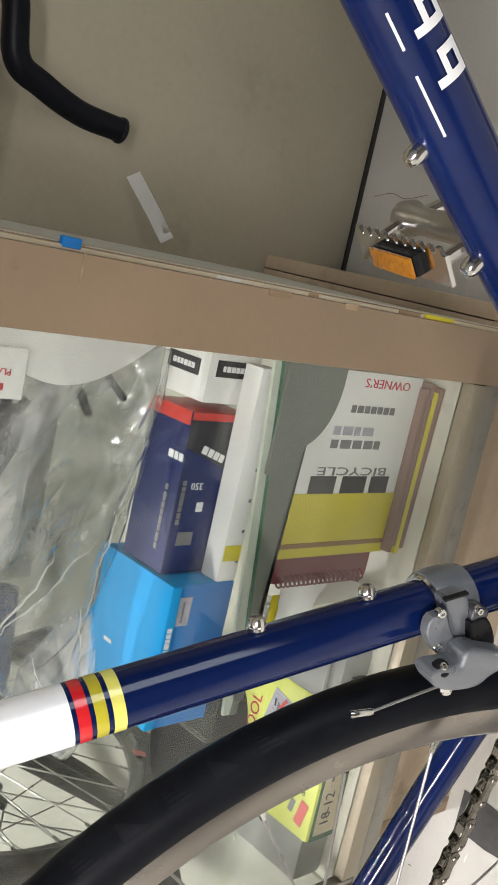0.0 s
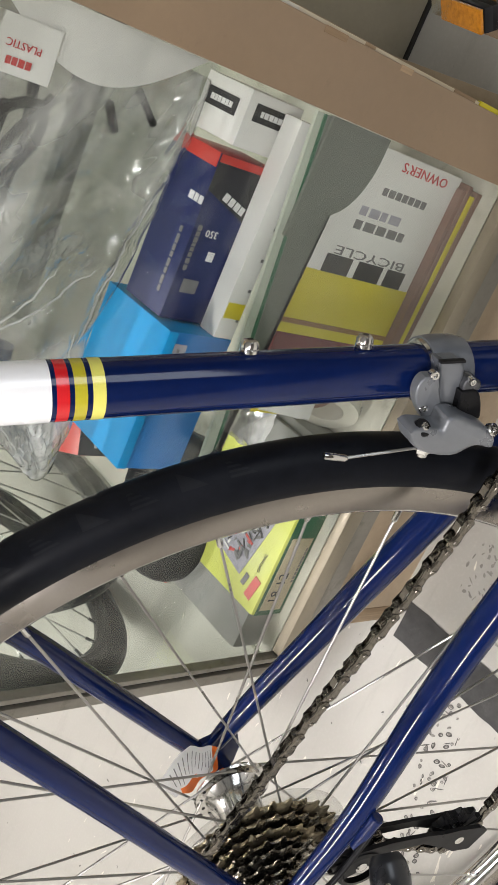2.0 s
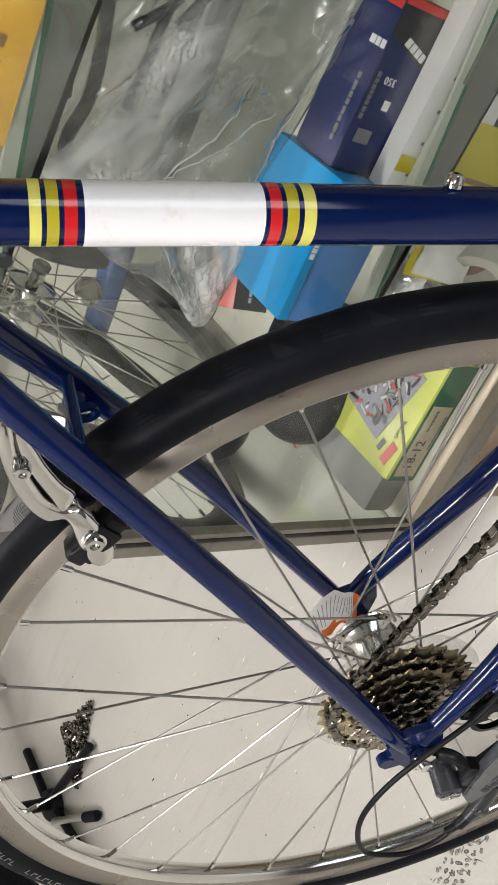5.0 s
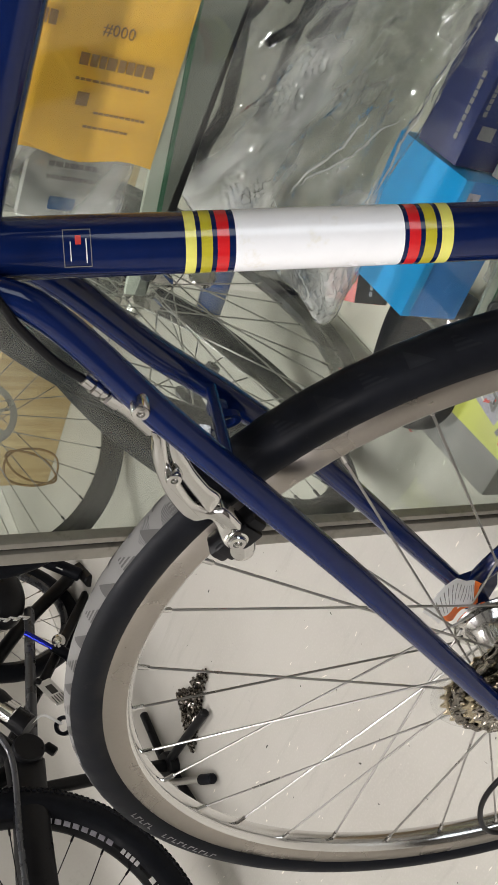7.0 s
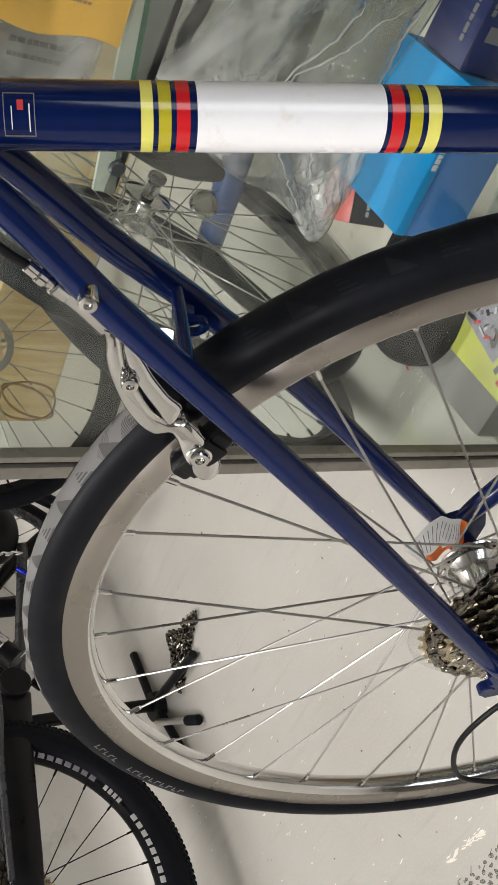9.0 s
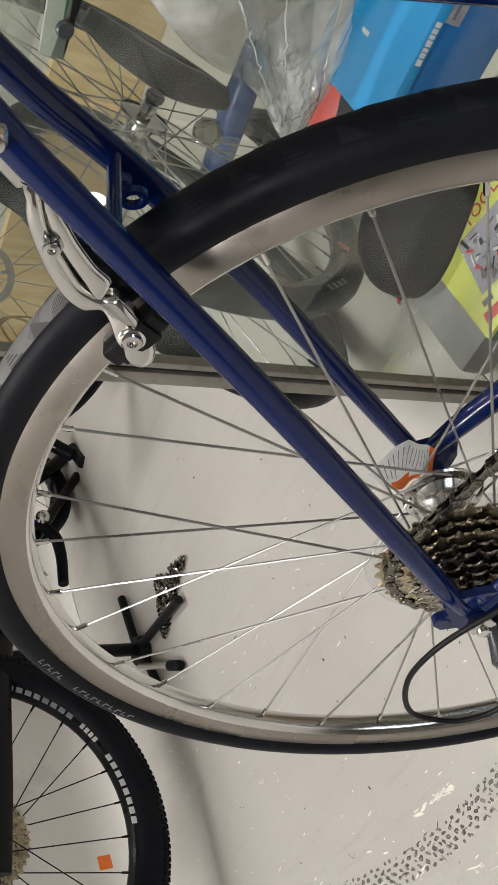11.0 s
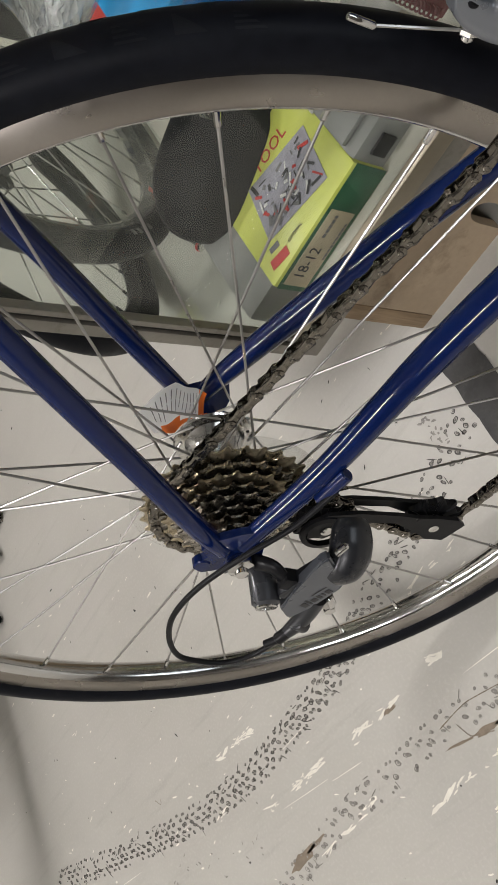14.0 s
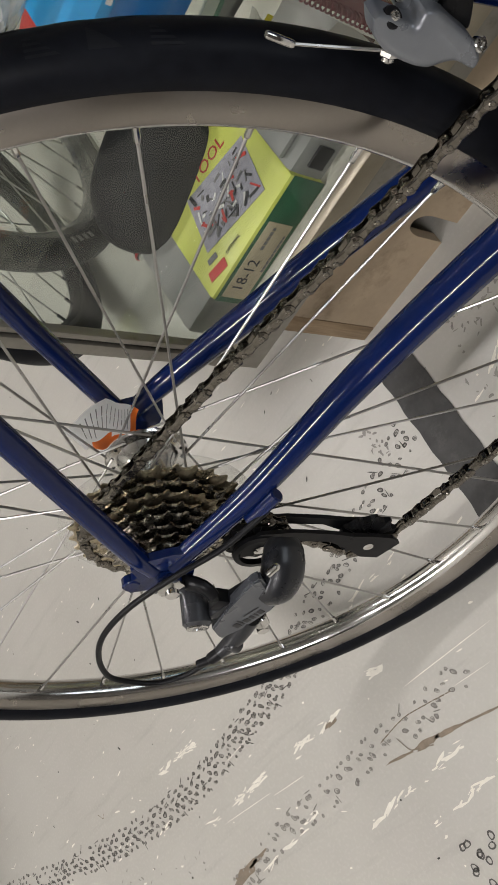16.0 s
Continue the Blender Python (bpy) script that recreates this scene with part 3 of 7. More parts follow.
# each shelf: a glass sheet on two tapered arms with a curved bracket at the post
for z in (0.3555, 0.6600):
    sheet = cpart("glass_shelf", slab(bmesh.new(), (1.392, 0.8572, z - 0.008), (1.695, 1.20, z), 0.0006), GLASS, "thick clear glass shelf")
    sheet.visible_shadow = False
    top = lambda x: z + 0.0105 - (1.69 - x) * 0.115  # noqa: E731
    low = lambda x: z - 0.0345 + (1.69 - x) * 0.062  # noqa: E731
    cpart("shelf_arm", plate(bmesh.new(), [(1.415, low(1.415)), (1.694, low(1.694)), (1.694, top(1.694) - 0.003), (1.415, top(1.415) - 0.003)], (0, 0.8545, 0), (1, 0, 0), (0, 0, 1), 0.004), SAGE, "grey-green tapered shelf arm", None)
    cpart("arm_groove", plate(bmesh.new(), [(1.415, top(1.415) - 0.003), (1.694, top(1.694) - 0.003), (1.694, top(1.694)), (1.415, top(1.415))], (0, 0.8543, 0), (1, 0, 0), (0, 0, 1), 0.003), CARD_GREEN, "dark green glass edge line")
    cpart("shelf_edge", plate(bmesh.new(), [(1.415, top(1.415)), (1.694, top(1.694)), (1.694, top(1.694) + 0.006), (1.415, top(1.415) + 0.010)], (0, 0.8550, 0), (1, 0, 0), (0, 0, 1), 0.003), GLASSEDGE, "pale green ground glass edge")
    cpart("shelf_arm", slab(bmesh.new(), (1.392, 1.184, z - 0.032), (1.695, 1.20, z - 0.0085), 0.0015), SAGE)
    cpart("arm_bolt", rod(bmesh.new(), (1.432, 0.8485, z - 0.020), (1.432, 0.8525, z - 0.020), 0.005, 12, 0.001), DARKGREY, "dark bolt head")
    out = [(0, 0), (0.0, -0.060), (0.010, -0.060)] + [(0.012 + 0.052 * math.sin(a), -0.060 + 0.036 * (1 - math.cos(a))) for a in np.linspace(0.1, 1.45, 8)] + [(0.085, -0.030), (0.085, 0)]
    bm = plate(bmesh.new(), [(-a, b) for a, b in out], (1.695, 0.8522, z + 0.004), (1, 0, 0), (0, 0, 1), 0.004)
    cpart("shelf_bracket", bm, SAGE, "curved grey shelf bracket")
for name, lo, hi in (("front_pane", (1.2222, CY0 + 0.012, 0.168), (1.6955, CY0 + 0.016, CZ1)), ("side_pane", (1.213, CY0 + 0.0135, 0.1635), (1.217, CY1 - 0.014, CZ1)), ("back_pane", (1.222, CY1 - 0.012, 0.163), (1.7385, CY1 - 0.008, CZ1))):
    cpart(name, slab(bmesh.new(), lo, hi), GLASS, "clear dusty glass pane").visible_shadow = False

# ---- plinth under the case ----
pl = holder("plinth", "tan wooden plinth with a worn edge and an arched cut-out", "plinth", pose(1.518, 1.05, 0))
bm = bmesh.new()
arch = [(-0.252, 0.0), (-0.143, 0.0)] + [(-0.1315 - 0.0115 * math.cos(a), 0.036 + 0.020 * math.sin(a)) for a in np.linspace(0.0, 3.14, 10)] + [(-0.120, 0.0), (0.23, 0.0), (0.23, 0.125), (-0.252, 0.125)]
plate(bm, arch, (0, -0.203, 0), (1, 0, 0), (0, 0, 1), 0.014)
part("front_board", bm, TAN, pl)
part("end_board", slab(bmesh.new(), (-0.2525, -0.196, 0.0), (-0.236, 0.19, 0.125), 0.001), TAN, pl)
part("edge_band", slab(bmesh.new(), (-0.2700, -0.2105, 0.0), (-0.2526, -0.1955, 0.125), 0.0012), PLY_EDGE, pl, "worn brown plywood edge")
# unseen end board, added to keep light from behind the arch
part("end_board", slab(bmesh.new(), (0.2135, -0.1955, 0.0), (0.2295, 0.169, 0.125), 0.001), TAN, pl)
part("back_board", slab(bmesh.new(), (-0.236, 0.17, 0.0), (0.23, 0.19, 0.125), 0.001), TAN, pl)
# second unseen board at this end, blocking light likewise
part("end_board", slab(bmesh.new(), (0.2305, -0.21, 0.0), (0.2445, 0.19, 0.125), 0.001), TAN, pl)

# ---- the blue road bicycle, leaning on the case ----
# Bicycle axes: x forward, y to its left, z up; the origin is the rear axle, R above the floor along the wheel.
R_OUT = 0.339
BIKE = Matrix.Translation((1.2230, 0.6694, 0.3331)) @ Matrix(((0.99711, 0.07446, 0.01554, 0), (-0.07599, 0.96640, 0.24556, 0), (0.00326, -0.24603, 0.96926, 0), (0, 0, 0, 1)))
UPB = Matrix.Translation((0, 0, R_OUT))
bike = holder("road_bicycle", "navy blue road bicycle with striped seat tube, leaning on a case", "bicycle", BIKE @ UPB.inverted())
SC, SS, SA = math.cos(radians(17.97)), math.sin(radians(17.97)), 0.3816


def bp(name, bm, material, label="", parent=None, smooth=True):
    return part(name, bm, material, parent or bike, label, UPB if parent is None else None, smooth)


def st(b, y=0.0, a=SA):
    """A point of the seat tube's line, b metres along it."""
    return Vector((a * SC - (b - 0.0086) * SS, y, a * SS + (b - 0.0086) * SC))


BB = st(-0.188)
# painted tubes
bm = bmesh.new()
edges = [(-0.188, 0), (0.1438, 4), (0.1498, 0), (0.1523, 3), (0.1580, 0), (0.1603, 2), (0.1660, 0), (0.1682, 1), (0.2492, 0), (0.2522, 2), (0.2578, 0), (0.2600, 3), (0.2652, 0), (0.2674, 4), (0.2724, 0), (0.412, 0)]
tube_profile, tube_mats = [], []
for (b0, mi), (b1, _) in zip(edges, edges[1:]):
    rr = 0.01445 if mi else 0.0143
    tube_profile += [(rr, b0), (rr, b1)]
    tube_mats += [mi, 0]
lathe(bm, tube_profile, st(0), st(1) - st(0), 40, mi=tube_mats, start=(0, 1, 0))
bp("seat_tube", bm, [BLUE, BAND_WHITE, BAND_RED, BAND_GOLD, BAND_YELLOW], "navy seat tube with white, red and yellow bands")
tt0, head_lo, head_hi = st(0.372), Vector((0.815, 0, 0.385)), Vector((0.776, 0, 0.510))
bp("top_tube", sweep(bmesh.new(), [tt0, (0.784, 0, 0.477)], 0.0143, 32), BLUE)
bp("down_tube", sweep(bmesh.new(), [BB, (0.806, 0, 0.412)], [0.0165, 0.0175, 0.0175], 32), BLUE)
bp("head_tube", rod(bmesh.new(), head_lo, head_hi, 0.018, 32, 0.002), BLUE)
bp("bottom_bracket", rod(bmesh.new(), BB + Vector((0, -0.035, 0)), BB + Vector((0, 0.035, 0)), 0.021, 32, 0.002), BLUE)
for s in (-1, 1):
    w = (0.042, 0.034, 0.023) if s < 0 else (0.037, 0.022, 0.012)
    pts = [(0.003, 0.066 * s, 0.014), (0.022, 0.0642 * s, 0.047), (0.1190, 0.0525 * s, 0.203), (0.1725, w[0] * s, 0.2975), (0.2050, w[1] * s, 0.357), (0.2450, w[2] * s, 0.430), tuple(st(0.392, 0.0165 * s, SA - 0.005))]
    bp("seat_stay", sweep(bmesh.new(), curve_points(pts, 8), [0.0064, 0.0074, 0.0082, 0.0084, 0.0084, 0.008, 0.006], 20), BLUE)
    pts = ([(0.010, -0.0655, 0.003), (0.095, -0.0615, -0.0095), (0.187, -0.050, -0.0205), (0.273, -0.040, -0.0365), (0.40, -0.030, -0.062)] if s < 0 else
           [(0.008, 0.066, 0.013), (0.050, 0.062, 0.0080), (0.140, 0.055, -0.0105), (0.2275, 0.047, -0.0275), (0.40, 0.030, -0.065)])
    bp("chain_stay", sweep(bmesh.new(), curve_points(pts, 8), [0.0064, 0.0084, 0.0102, 0.0112, 0.0116], 22), BLUE)
    bm = bmesh.new()
    drop = [(0.032, 0.000), (0.026, 0.012), (0.014, 0.026), (0.002, 0.030), (-0.004, 0.022), (-0.015, 0.026), (-0.022, 0.018), (-0.016, 0.008), (-0.019, 0.000), (-0.010, -0.006)]
    drop += [(-0.015, -0.020), (-0.024, -0.024), (-0.031, -0.031), (-0.027, -0.040), (-0.016, -0.040), (-0.008, -0.030), (0.002, -0.016), (0.016, -0.010)] if s < 0 else [(-0.004, -0.013), (0.016, -0.010)]
    plate(bm, drop, (0, 0.0665 * s, 0), (1, 0, 0), (0, 0, 1), 0.006)
    rod(bm, (-0.014, 0.063 * s, 0.021), (-0.014, 0.0705 * s, 0.021), 0.0062, 14, 0.001)
    bp("dropout", bm, BLUE)
    rod_at = [(0.1047, -0.0715, -0.0155), (0.075, -0.0705, -0.0145)] if s < 0 else None
    if rod_at:
        bp("cable_stop", rod(bmesh.new(), rod_at[0], rod_at[1], 0.0048, 14, 0.001), BLUE)
bm = bmesh.new()
rod(bm, (0.184, -0.034, 0.314), (0.184, 0.030, 0.314), 0.0036, 16, 0.001)
slab(bm, (0.172, 0.014, 0.303), (0.181, 0.024, 0.314), 0.003)
lathe(bm, [(0.0045, -0.002), (0.0075, -0.002), (0.0075, 0.002), (0.0045, 0.002)], (0.1715, 0.017, 0.300), (0.3, 1, 0.2), 16, closed=True)
bp("brake_bridge", bm, BLUE)
for b in (0.070, 0.0066):
    base = st(b, 0.0020, SA + 0.0138)
    n = (Vector((SC, 0.14, SS))).normalized()
    bm = rod(bmesh.new(), base, base + n * 0.003, 0.0048, 16, 0.0006)
    lathe(bm, [(0.0046, 0.003), (0.0046, 0.005), (0.0036, 0.0066), (0.0018, 0.0072), (0.0018, 0.0052), (0, 0.0052)], base, n, 16)
    bp("cage_bolt", bm, CHROME, "domed chrome bottle-cage bolt")
dt_dir = (Vector((0.806, 0, 0.412)) - BB).normalized()
dt_up = Vector((-dt_dir.z, 0, dt_dir.x))
for d in (0.2305, 0.2935):
    base = BB + dt_dir * d + dt_up * 0.0172
    bm = lathe(bmesh.new(), [(0.0, -0.001), (0.0048, -0.001), (0.0048, 0.003), (0.0044, 0.0055), (0.003, 0.0075), (0, 0.008)], base, dt_up, 16)
    bp("cage_bolt", bm, CHROME, "domed chrome bottle-cage bolt")
# white decal shapes and coach line on the right of the down tube
bm = bmesh.new()


def on_downtube(bm, d0, d1, a0, a1, mi=0, n=5):
    """A decal patch between two lengths and two angles round the tube, from its right side upwards."""
    grid = []
    for i in range(n + 1):
        row = []
        for j in range(n + 1):
            a, d = radians(a0 + (a1 - a0) * j / n), d0 + (d1 - d0) * i / n
            row.append(bm.verts.new(BB + dt_dir * d + 0.01775 * (Vector((0, -math.cos(a), 0)) + dt_up * math.sin(a))))
        grid.append(row)
    for i in range(n):
        for j in range(n):
            bm.faces.new((grid[i][j], grid[i + 1][j], grid[i + 1][j + 1], grid[i][j + 1])).material_index = mi


for d in (0.316, 0.339, 0.362, 0.385):
    on_downtube(bm, d, d + 0.004, -36, 18)
    on_downtube(bm, d + 0.004, d + 0.015, -36, -24)
    on_downtube(bm, d + 0.011, d + 0.015, -24, 2)
    on_downtube(bm, d + 0.004, d + 0.011, -8, 2)
for d, e in ((0.2975, 0.3265), (0.338, 0.3545), (0.366, 0.40)):
    on_downtube(bm, d, e, 37, 41)
bp("frame_decal", bm, INK_WHITE, "white block decal on the down tube")

# rear wheel
rim_profile = [(0.2935, -0.0040), (0.2958, -0.0080), (0.2980, -0.0098), (0.2992, -0.0104), (0.3150, -0.0112), (0.3160, -0.0106), (0.3162, -0.0092), (0.3125, -0.0085), (0.3115, 0.0), (0.3125, 0.0085), (0.3162, 0.0092), (0.3160, 0.0106), (0.3150, 0.0112), (0.2992, 0.0104), (0.2980, 0.0098), (0.2958, 0.0080), (0.2935, 0.0040)]
rim_mats = [1, 1, 0] + [0] * 10 + [0, 1, 1, 1]


def wheel_rim(c):
    return lathe(bmesh.new(), rim_profile, c, (0, 1, 0), 128, closed=True, mi=rim_mats, start=(1, 0, 0))


tyre_prof = [(0.3255 + 0.0158 * math.cos(a), 0.0012 + 0.0163 * math.sin(a)) for a in np.linspace(radians(-146), radians(146), 23)]


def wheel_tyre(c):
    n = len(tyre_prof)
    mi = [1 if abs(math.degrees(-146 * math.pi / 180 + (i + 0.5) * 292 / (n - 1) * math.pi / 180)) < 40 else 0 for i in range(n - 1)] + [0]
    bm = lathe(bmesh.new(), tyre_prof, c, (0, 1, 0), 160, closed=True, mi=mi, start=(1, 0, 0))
    # the lit stretch of tread is painted pale, the shaded rest stays black
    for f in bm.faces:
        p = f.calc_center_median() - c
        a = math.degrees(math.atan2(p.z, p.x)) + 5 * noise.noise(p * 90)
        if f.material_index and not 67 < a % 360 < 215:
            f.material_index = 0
    return bm


def wheel(parent, c, right, left, front=False):
    c = Vector(c)
    rim = bp("rear_wheel" if not front else "front_wheel", wheel_rim(c), [BRAKETRACK, CHROME], "polished alloy rim with a machined brake track")
    sub = lambda n, b, m, t="", s=True: part(n, b, m, rim, t, None, s)  # noqa: E731
    sub("tyre", wheel_tyre(c), [RUBBER, TREAD], "black tyre with a pale lit stretch of tread")
    spoke = [None, None]
    for k in range(32):
        ang = radians(30.63 + 11.25 * k)
        side = right if k % 2 == 0 else left
        twist = radians(-66 if (k // 2) % 2 == 0 else 66)
        out = Vector((math.cos(ang), 0, math.sin(ang)))
        a = c + 0.2965 * out + Vector((0, 0.0015 if side > 0 else -0.0015, 0))
        b = c + 0.0255 * Vector((math.cos(ang + twist), 0, math.sin(ang + twist))) + Vector((0, side + (0.0022 if (k // 2) % 2 else -0.0022), 0))
        d = (b - a).normalized()
        bm = bmesh.new()
        sweep(bm, [a - d * 0.001, b], 0.00095, 6)
        part("spoke", bm, SPOKE, rim)
        bm = lathe(bmesh.new(), [(0.0025, -0.002), (0.0026, 0.001), (0.0019, 0.003), (0.0019, 0.0115), (0.0013, 0.0125)], a, d, 8)
        part("nipple", bm, CHROME, rim)
    hub = bmesh.new()
    lathe(hub, [(0.007, right - 0.012), (0.012, right - 0.010), (0.0200, right - 0.0035), (0.0296, right - 0.0016), (0.0306, right), (0.0296, right + 0.0016), (0.0225, right + 0.0022), (0.0190, right + 0.0075), (0.0172, right + 0.013), (0.0172, left - 0.013), (0.0190, left - 0.0075), (0.0225, left - 0.0022), (0.0296, left - 0.0016), (0.0306, left), (0.0296, left + 0.0016), (0.0200, left + 0.0035), (0.013, left + 0.010), (0.009, left + 0.016), (0.006, 0.064 if not front else 0.05)], c, (0, 1, 0), 36)
    sub("hub", hub, CHROME, "polished alloy hub with drilled flanges")
    holes = bmesh.new()
    for k in range(16):
        for side in (right, left):
            a = radians(11.25 + 22.5 * k + (11.25 if side > 0 else 0))
            q = c + Vector((0.0255 * math.cos(a), side, 0.0255 * math.sin(a)))
            rod(holes, q - Vector((0, 0.0022, 0)), q + Vector((0, 0.0022, 0)), 0.0013, 8)
    tagged(sub("flange_holes", holes, BLACK, "dark drilled spoke holes"), kind="stuff")
    return rim


rear = wheel(bike, (0, 0, 0), -0.0165, 0.035)
# maker's marks on the tyre wall, as plain grey blocks
bm = bmesh.new()
rnd = random.Random(2)


def tyre_mark(bm, a0, a1, r0, r1):
    n = 6
    for i in range(n):
        q = []
        for a, r in ((a0 + (a1 - a0) * i / n, r0), (a0 + (a1 - a0) * (i + 1) / n, r0), (a0 + (a1 - a0) * (i + 1) / n, r1), (a0 + (a1 - a0) * i / n, r1)):
            y = 0.0012 - math.sqrt(max(0, 1 - ((r - 0.3255) / 0.0158) ** 2)) * 0.0163 - 0.0004
            q.append(bm.verts.new((r * math.cos(radians(a)), y, r * math.sin(radians(a)))))
        bm.faces.new(q)


for a0, n, w in ((132.5, 5, 1.05), (141.5, 10, 1.12)):
    for k in range(n):
        tyre_mark(bm, a0 + k * w * 1.18, a0 + k * w * 1.18 + w * 0.25, 0.3225, 0.3275)
        tyre_mark(bm, a0 + k * w * 1.18 + w * 0.25, a0 + k * w * 1.18 + w * 0.8, 0.3225 if k % 2 else 0.3263, 0.3237 if k % 2 else 0.3275)
part("tyre_print", bm, INK_GREY, rear, "grey block print on the tyre wall")


def tread_mark(bm, a, phi0, phi1, wide, hatched):
    """A dark triangle moulded in the tread, plain or of fine ribs, its base at phi0 and its tip at phi1."""
    rows = 8
    for i in range(rows):
        if hatched and i % 2:
            continue
        q = []
        for t, sgn in ((i / rows, -1), (i / rows, 1), ((i + 1) / rows, 1), ((i + 1) / rows, -1)):
            phi, aa = radians(phi0 + (phi1 - phi0) * t), radians(a + sgn * wide * (1 - t * 0.95) + 1.2 * t)
            r = 0.3255 + 0.01605 * math.cos(phi)
            q.append(bm.verts.new((r * math.cos(aa), 0.0012 + 0.01655 * math.sin(phi), r * math.sin(aa))))
        bm.faces.new(q)


# triangles on the lit stretch, in the lighter copy of the rubber
bm = bmesh.new()
for k in range(33):
    a = 69 + 4.5 * k
    tread_mark(bm, a, -40, -6, 1.25, k % 2 == 0)
    tread_mark(bm, a + 2.2, 38, 6, 1.25, k % 2 == 1)
tagged(part("tread_pattern", bm, GREYRUBBER, rear, "dark moulded triangles in the tread"), kind="stuff")
# the same triangles out of the light, in the darker copy
bm = bmesh.new()
for k in range(9):
    a = 28 + 4.5 * k
    tread_mark(bm, a, -46, -8, 1.25, k % 2 == 0)
    tread_mark(bm, a + 2.2, 38, 6, 1.25, k % 2 == 1)
tagged(part("tread_relief", bm, RUBBER_SHADED, rear, "faint moulded triangles in the shaded tread"), kind="stuff")
# clear spoke guard behind the sprockets
bm = lathe(bmesh.new(), [(0.029, 0.0), (0.066, 0.0012), (0.0685, 0.0002), (0.066, 0.0004), (0.029, -0.001)], (0, -0.0195, 0), (0, 1, 0), 64, closed=True)
guard = part("spoke_guard", bm, LENS, rear, "clear plastic spoke guard")
guard.visible_shadow = False
# sprockets
def toothed(teeth, y, thick, hole, ring=0.0, turn=0.0):
    r = teeth * 0.0127 / (2 * math.pi)
    bm = bmesh.new()
    prof = []
    for k in range(teeth):
        a = 2 * math.pi * k / teeth + turn
        w = 2 * math.pi / teeth
        prof += [(r - 0.0028, a), (r - 0.0022, a + 0.26 * w), (r + 0.0014, a + 0.42 * w), (r + 0.0015, a + 0.56 * w), (r - 0.0022, a + 0.74 * w)]
    n = len(prof)
    outer = [[bm.verts.new((q * math.cos(a), y + s * thick / 2 * (0.45 if q > r else 1), q * math.sin(a))) for q, a in prof] for s in (-1, 1)]
    inner = [[bm.verts.new((hole * math.cos(a), y + s * thick / 2, hole * math.sin(a))) for q, a in prof] for s in (-1, 1)]
    for k in range(n):
        j = (k + 1) % n
        bm.faces.new((outer[0][k], outer[0][j], outer[1][j], outer[1][k]))
        bm.faces.new((inner[0][j], inner[0][k], inner[1][k], inner[1][j]))
        for s in (0, 1):
            bm.faces.new((outer[s][k], inner[s][k], inner[s][j], outer[s][j]))
    if ring:
        for k in range(6):
            a = 2 * math.pi * k / 6 + y * 40
            d, t = Vector((math.cos(a), 0, math.sin(a))), Vector((-math.sin(a), 0, math.cos(a)))
            plate(bm, [(ring, -0.005), (hole + 0.001, -0.003), (hole + 0.001, 0.003), (ring, 0.005)], (0, y, 0), d, t, thick * 0.9)
    return bm, r


for i, teeth in enumerate((30, 26, 23, 20, 18, 15, 13, 11)):
    r = teeth * 0.0127 / (2 * math.pi)
    hole = r - 0.0165 if i < 4 else 0.0165
    bm, _ = toothed(teeth, -0.0225 - 0.0048 * i, 0.0019, hole, turn=i * 1.37)
    # the brass tone partly holds light reflected off the larger sprockets
    part("sprocket", bm, COG_GOLD if i in (0, 2) else COG, rear, "toothed sprocket in pale brass, caught light included" if i in (0, 2) else "", None, False)
# black discs stand in for the shade between the sprockets
for i, teeth in enumerate((26, 23, 20, 18, 15, 13, 11)):
    rs = teeth * 0.0127 / (2 * math.pi) - 0.0075
    bm = lathe(bmesh.new(), [(0.015, -0.0008), (rs, -0.0008), (rs, 0.0008), (0.015, 0.0008)], (0, -0.0249 - 0.0048 * i, 0), (0, 1, 0), 36, closed=True)
    part("gap_disc", bm, BLACK, rear, "black disc that darkens the gap between sprockets" if i == 0 else "")
bm = lathe(bmesh.new(), [(0.0172, -0.0195), (0.0172, -0.0600), (0.0165, -0.0615), (0.0125, -0.0625), (0.0105, -0.0600), (0.006, -0.0600)], (0, 0, 0), (0, 1, 0), 30)
part("freehub", bm, COG, rear)
bm = lathe(bmesh.new(), [(0.0, -0.0830), (0.0045, -0.0825), (0.0048, -0.0795), (0.0092, -0.0780), (0.0096, -0.0735), (0.0080, -0.0705), (0.005, -0.0700), (0.005, -0.060)], (0, 0, 0), (0, 1, 0), 24)
bp("axle_nut", bm, CHROME, "chrome quick-release nut")
bp("axle_nut", lathe(bmesh.new(), [(0.005, 0.060), (0.005, 0.070), (0.009, 0.071), (0.009, 0.082), (0.0, 0.084)], (0, 0, 0), (0, 1, 0), 20), CHROME)

# chain: a line round the sprocket, the two guide wheels and the chainring
RING = BB + Vector((0, -0.046, 0))
RC, RCOG, UP_P, LO_P, RP = 0.0975, 0.0522, Vector((0.026, -0.0425, -0.060)), Vector((0.052, -0.0435, -0.138)), 0.0215


def arc(c, r, a0, a1, n=14, y=None):
    return [Vector((c[0] + r * math.cos(radians(a)), c[1] if y is None else y, c[2] + r * math.sin(radians(a)))) for a in np.linspace(a0, a1, n)]


COGC = Vector((0, -0.0273, 0))
run = [*arc(RING, RC, 85, 86, 2), Vector((0.30, -0.041, 0.0345)), Vector((0.15, -0.0345, 0.0465)), *arc(COGC, RCOG + 0.0005, 85, 292, 26)]
run += [*arc(UP_P, RP, 55, -60, 8)]
run += [*arc(LO_P, RP, 170, 290, 9)]
run += [Vector((0.25, -0.045, -0.1665)), *arc(RING, RC, -92, -91, 2)]
# even pitch
dense = []
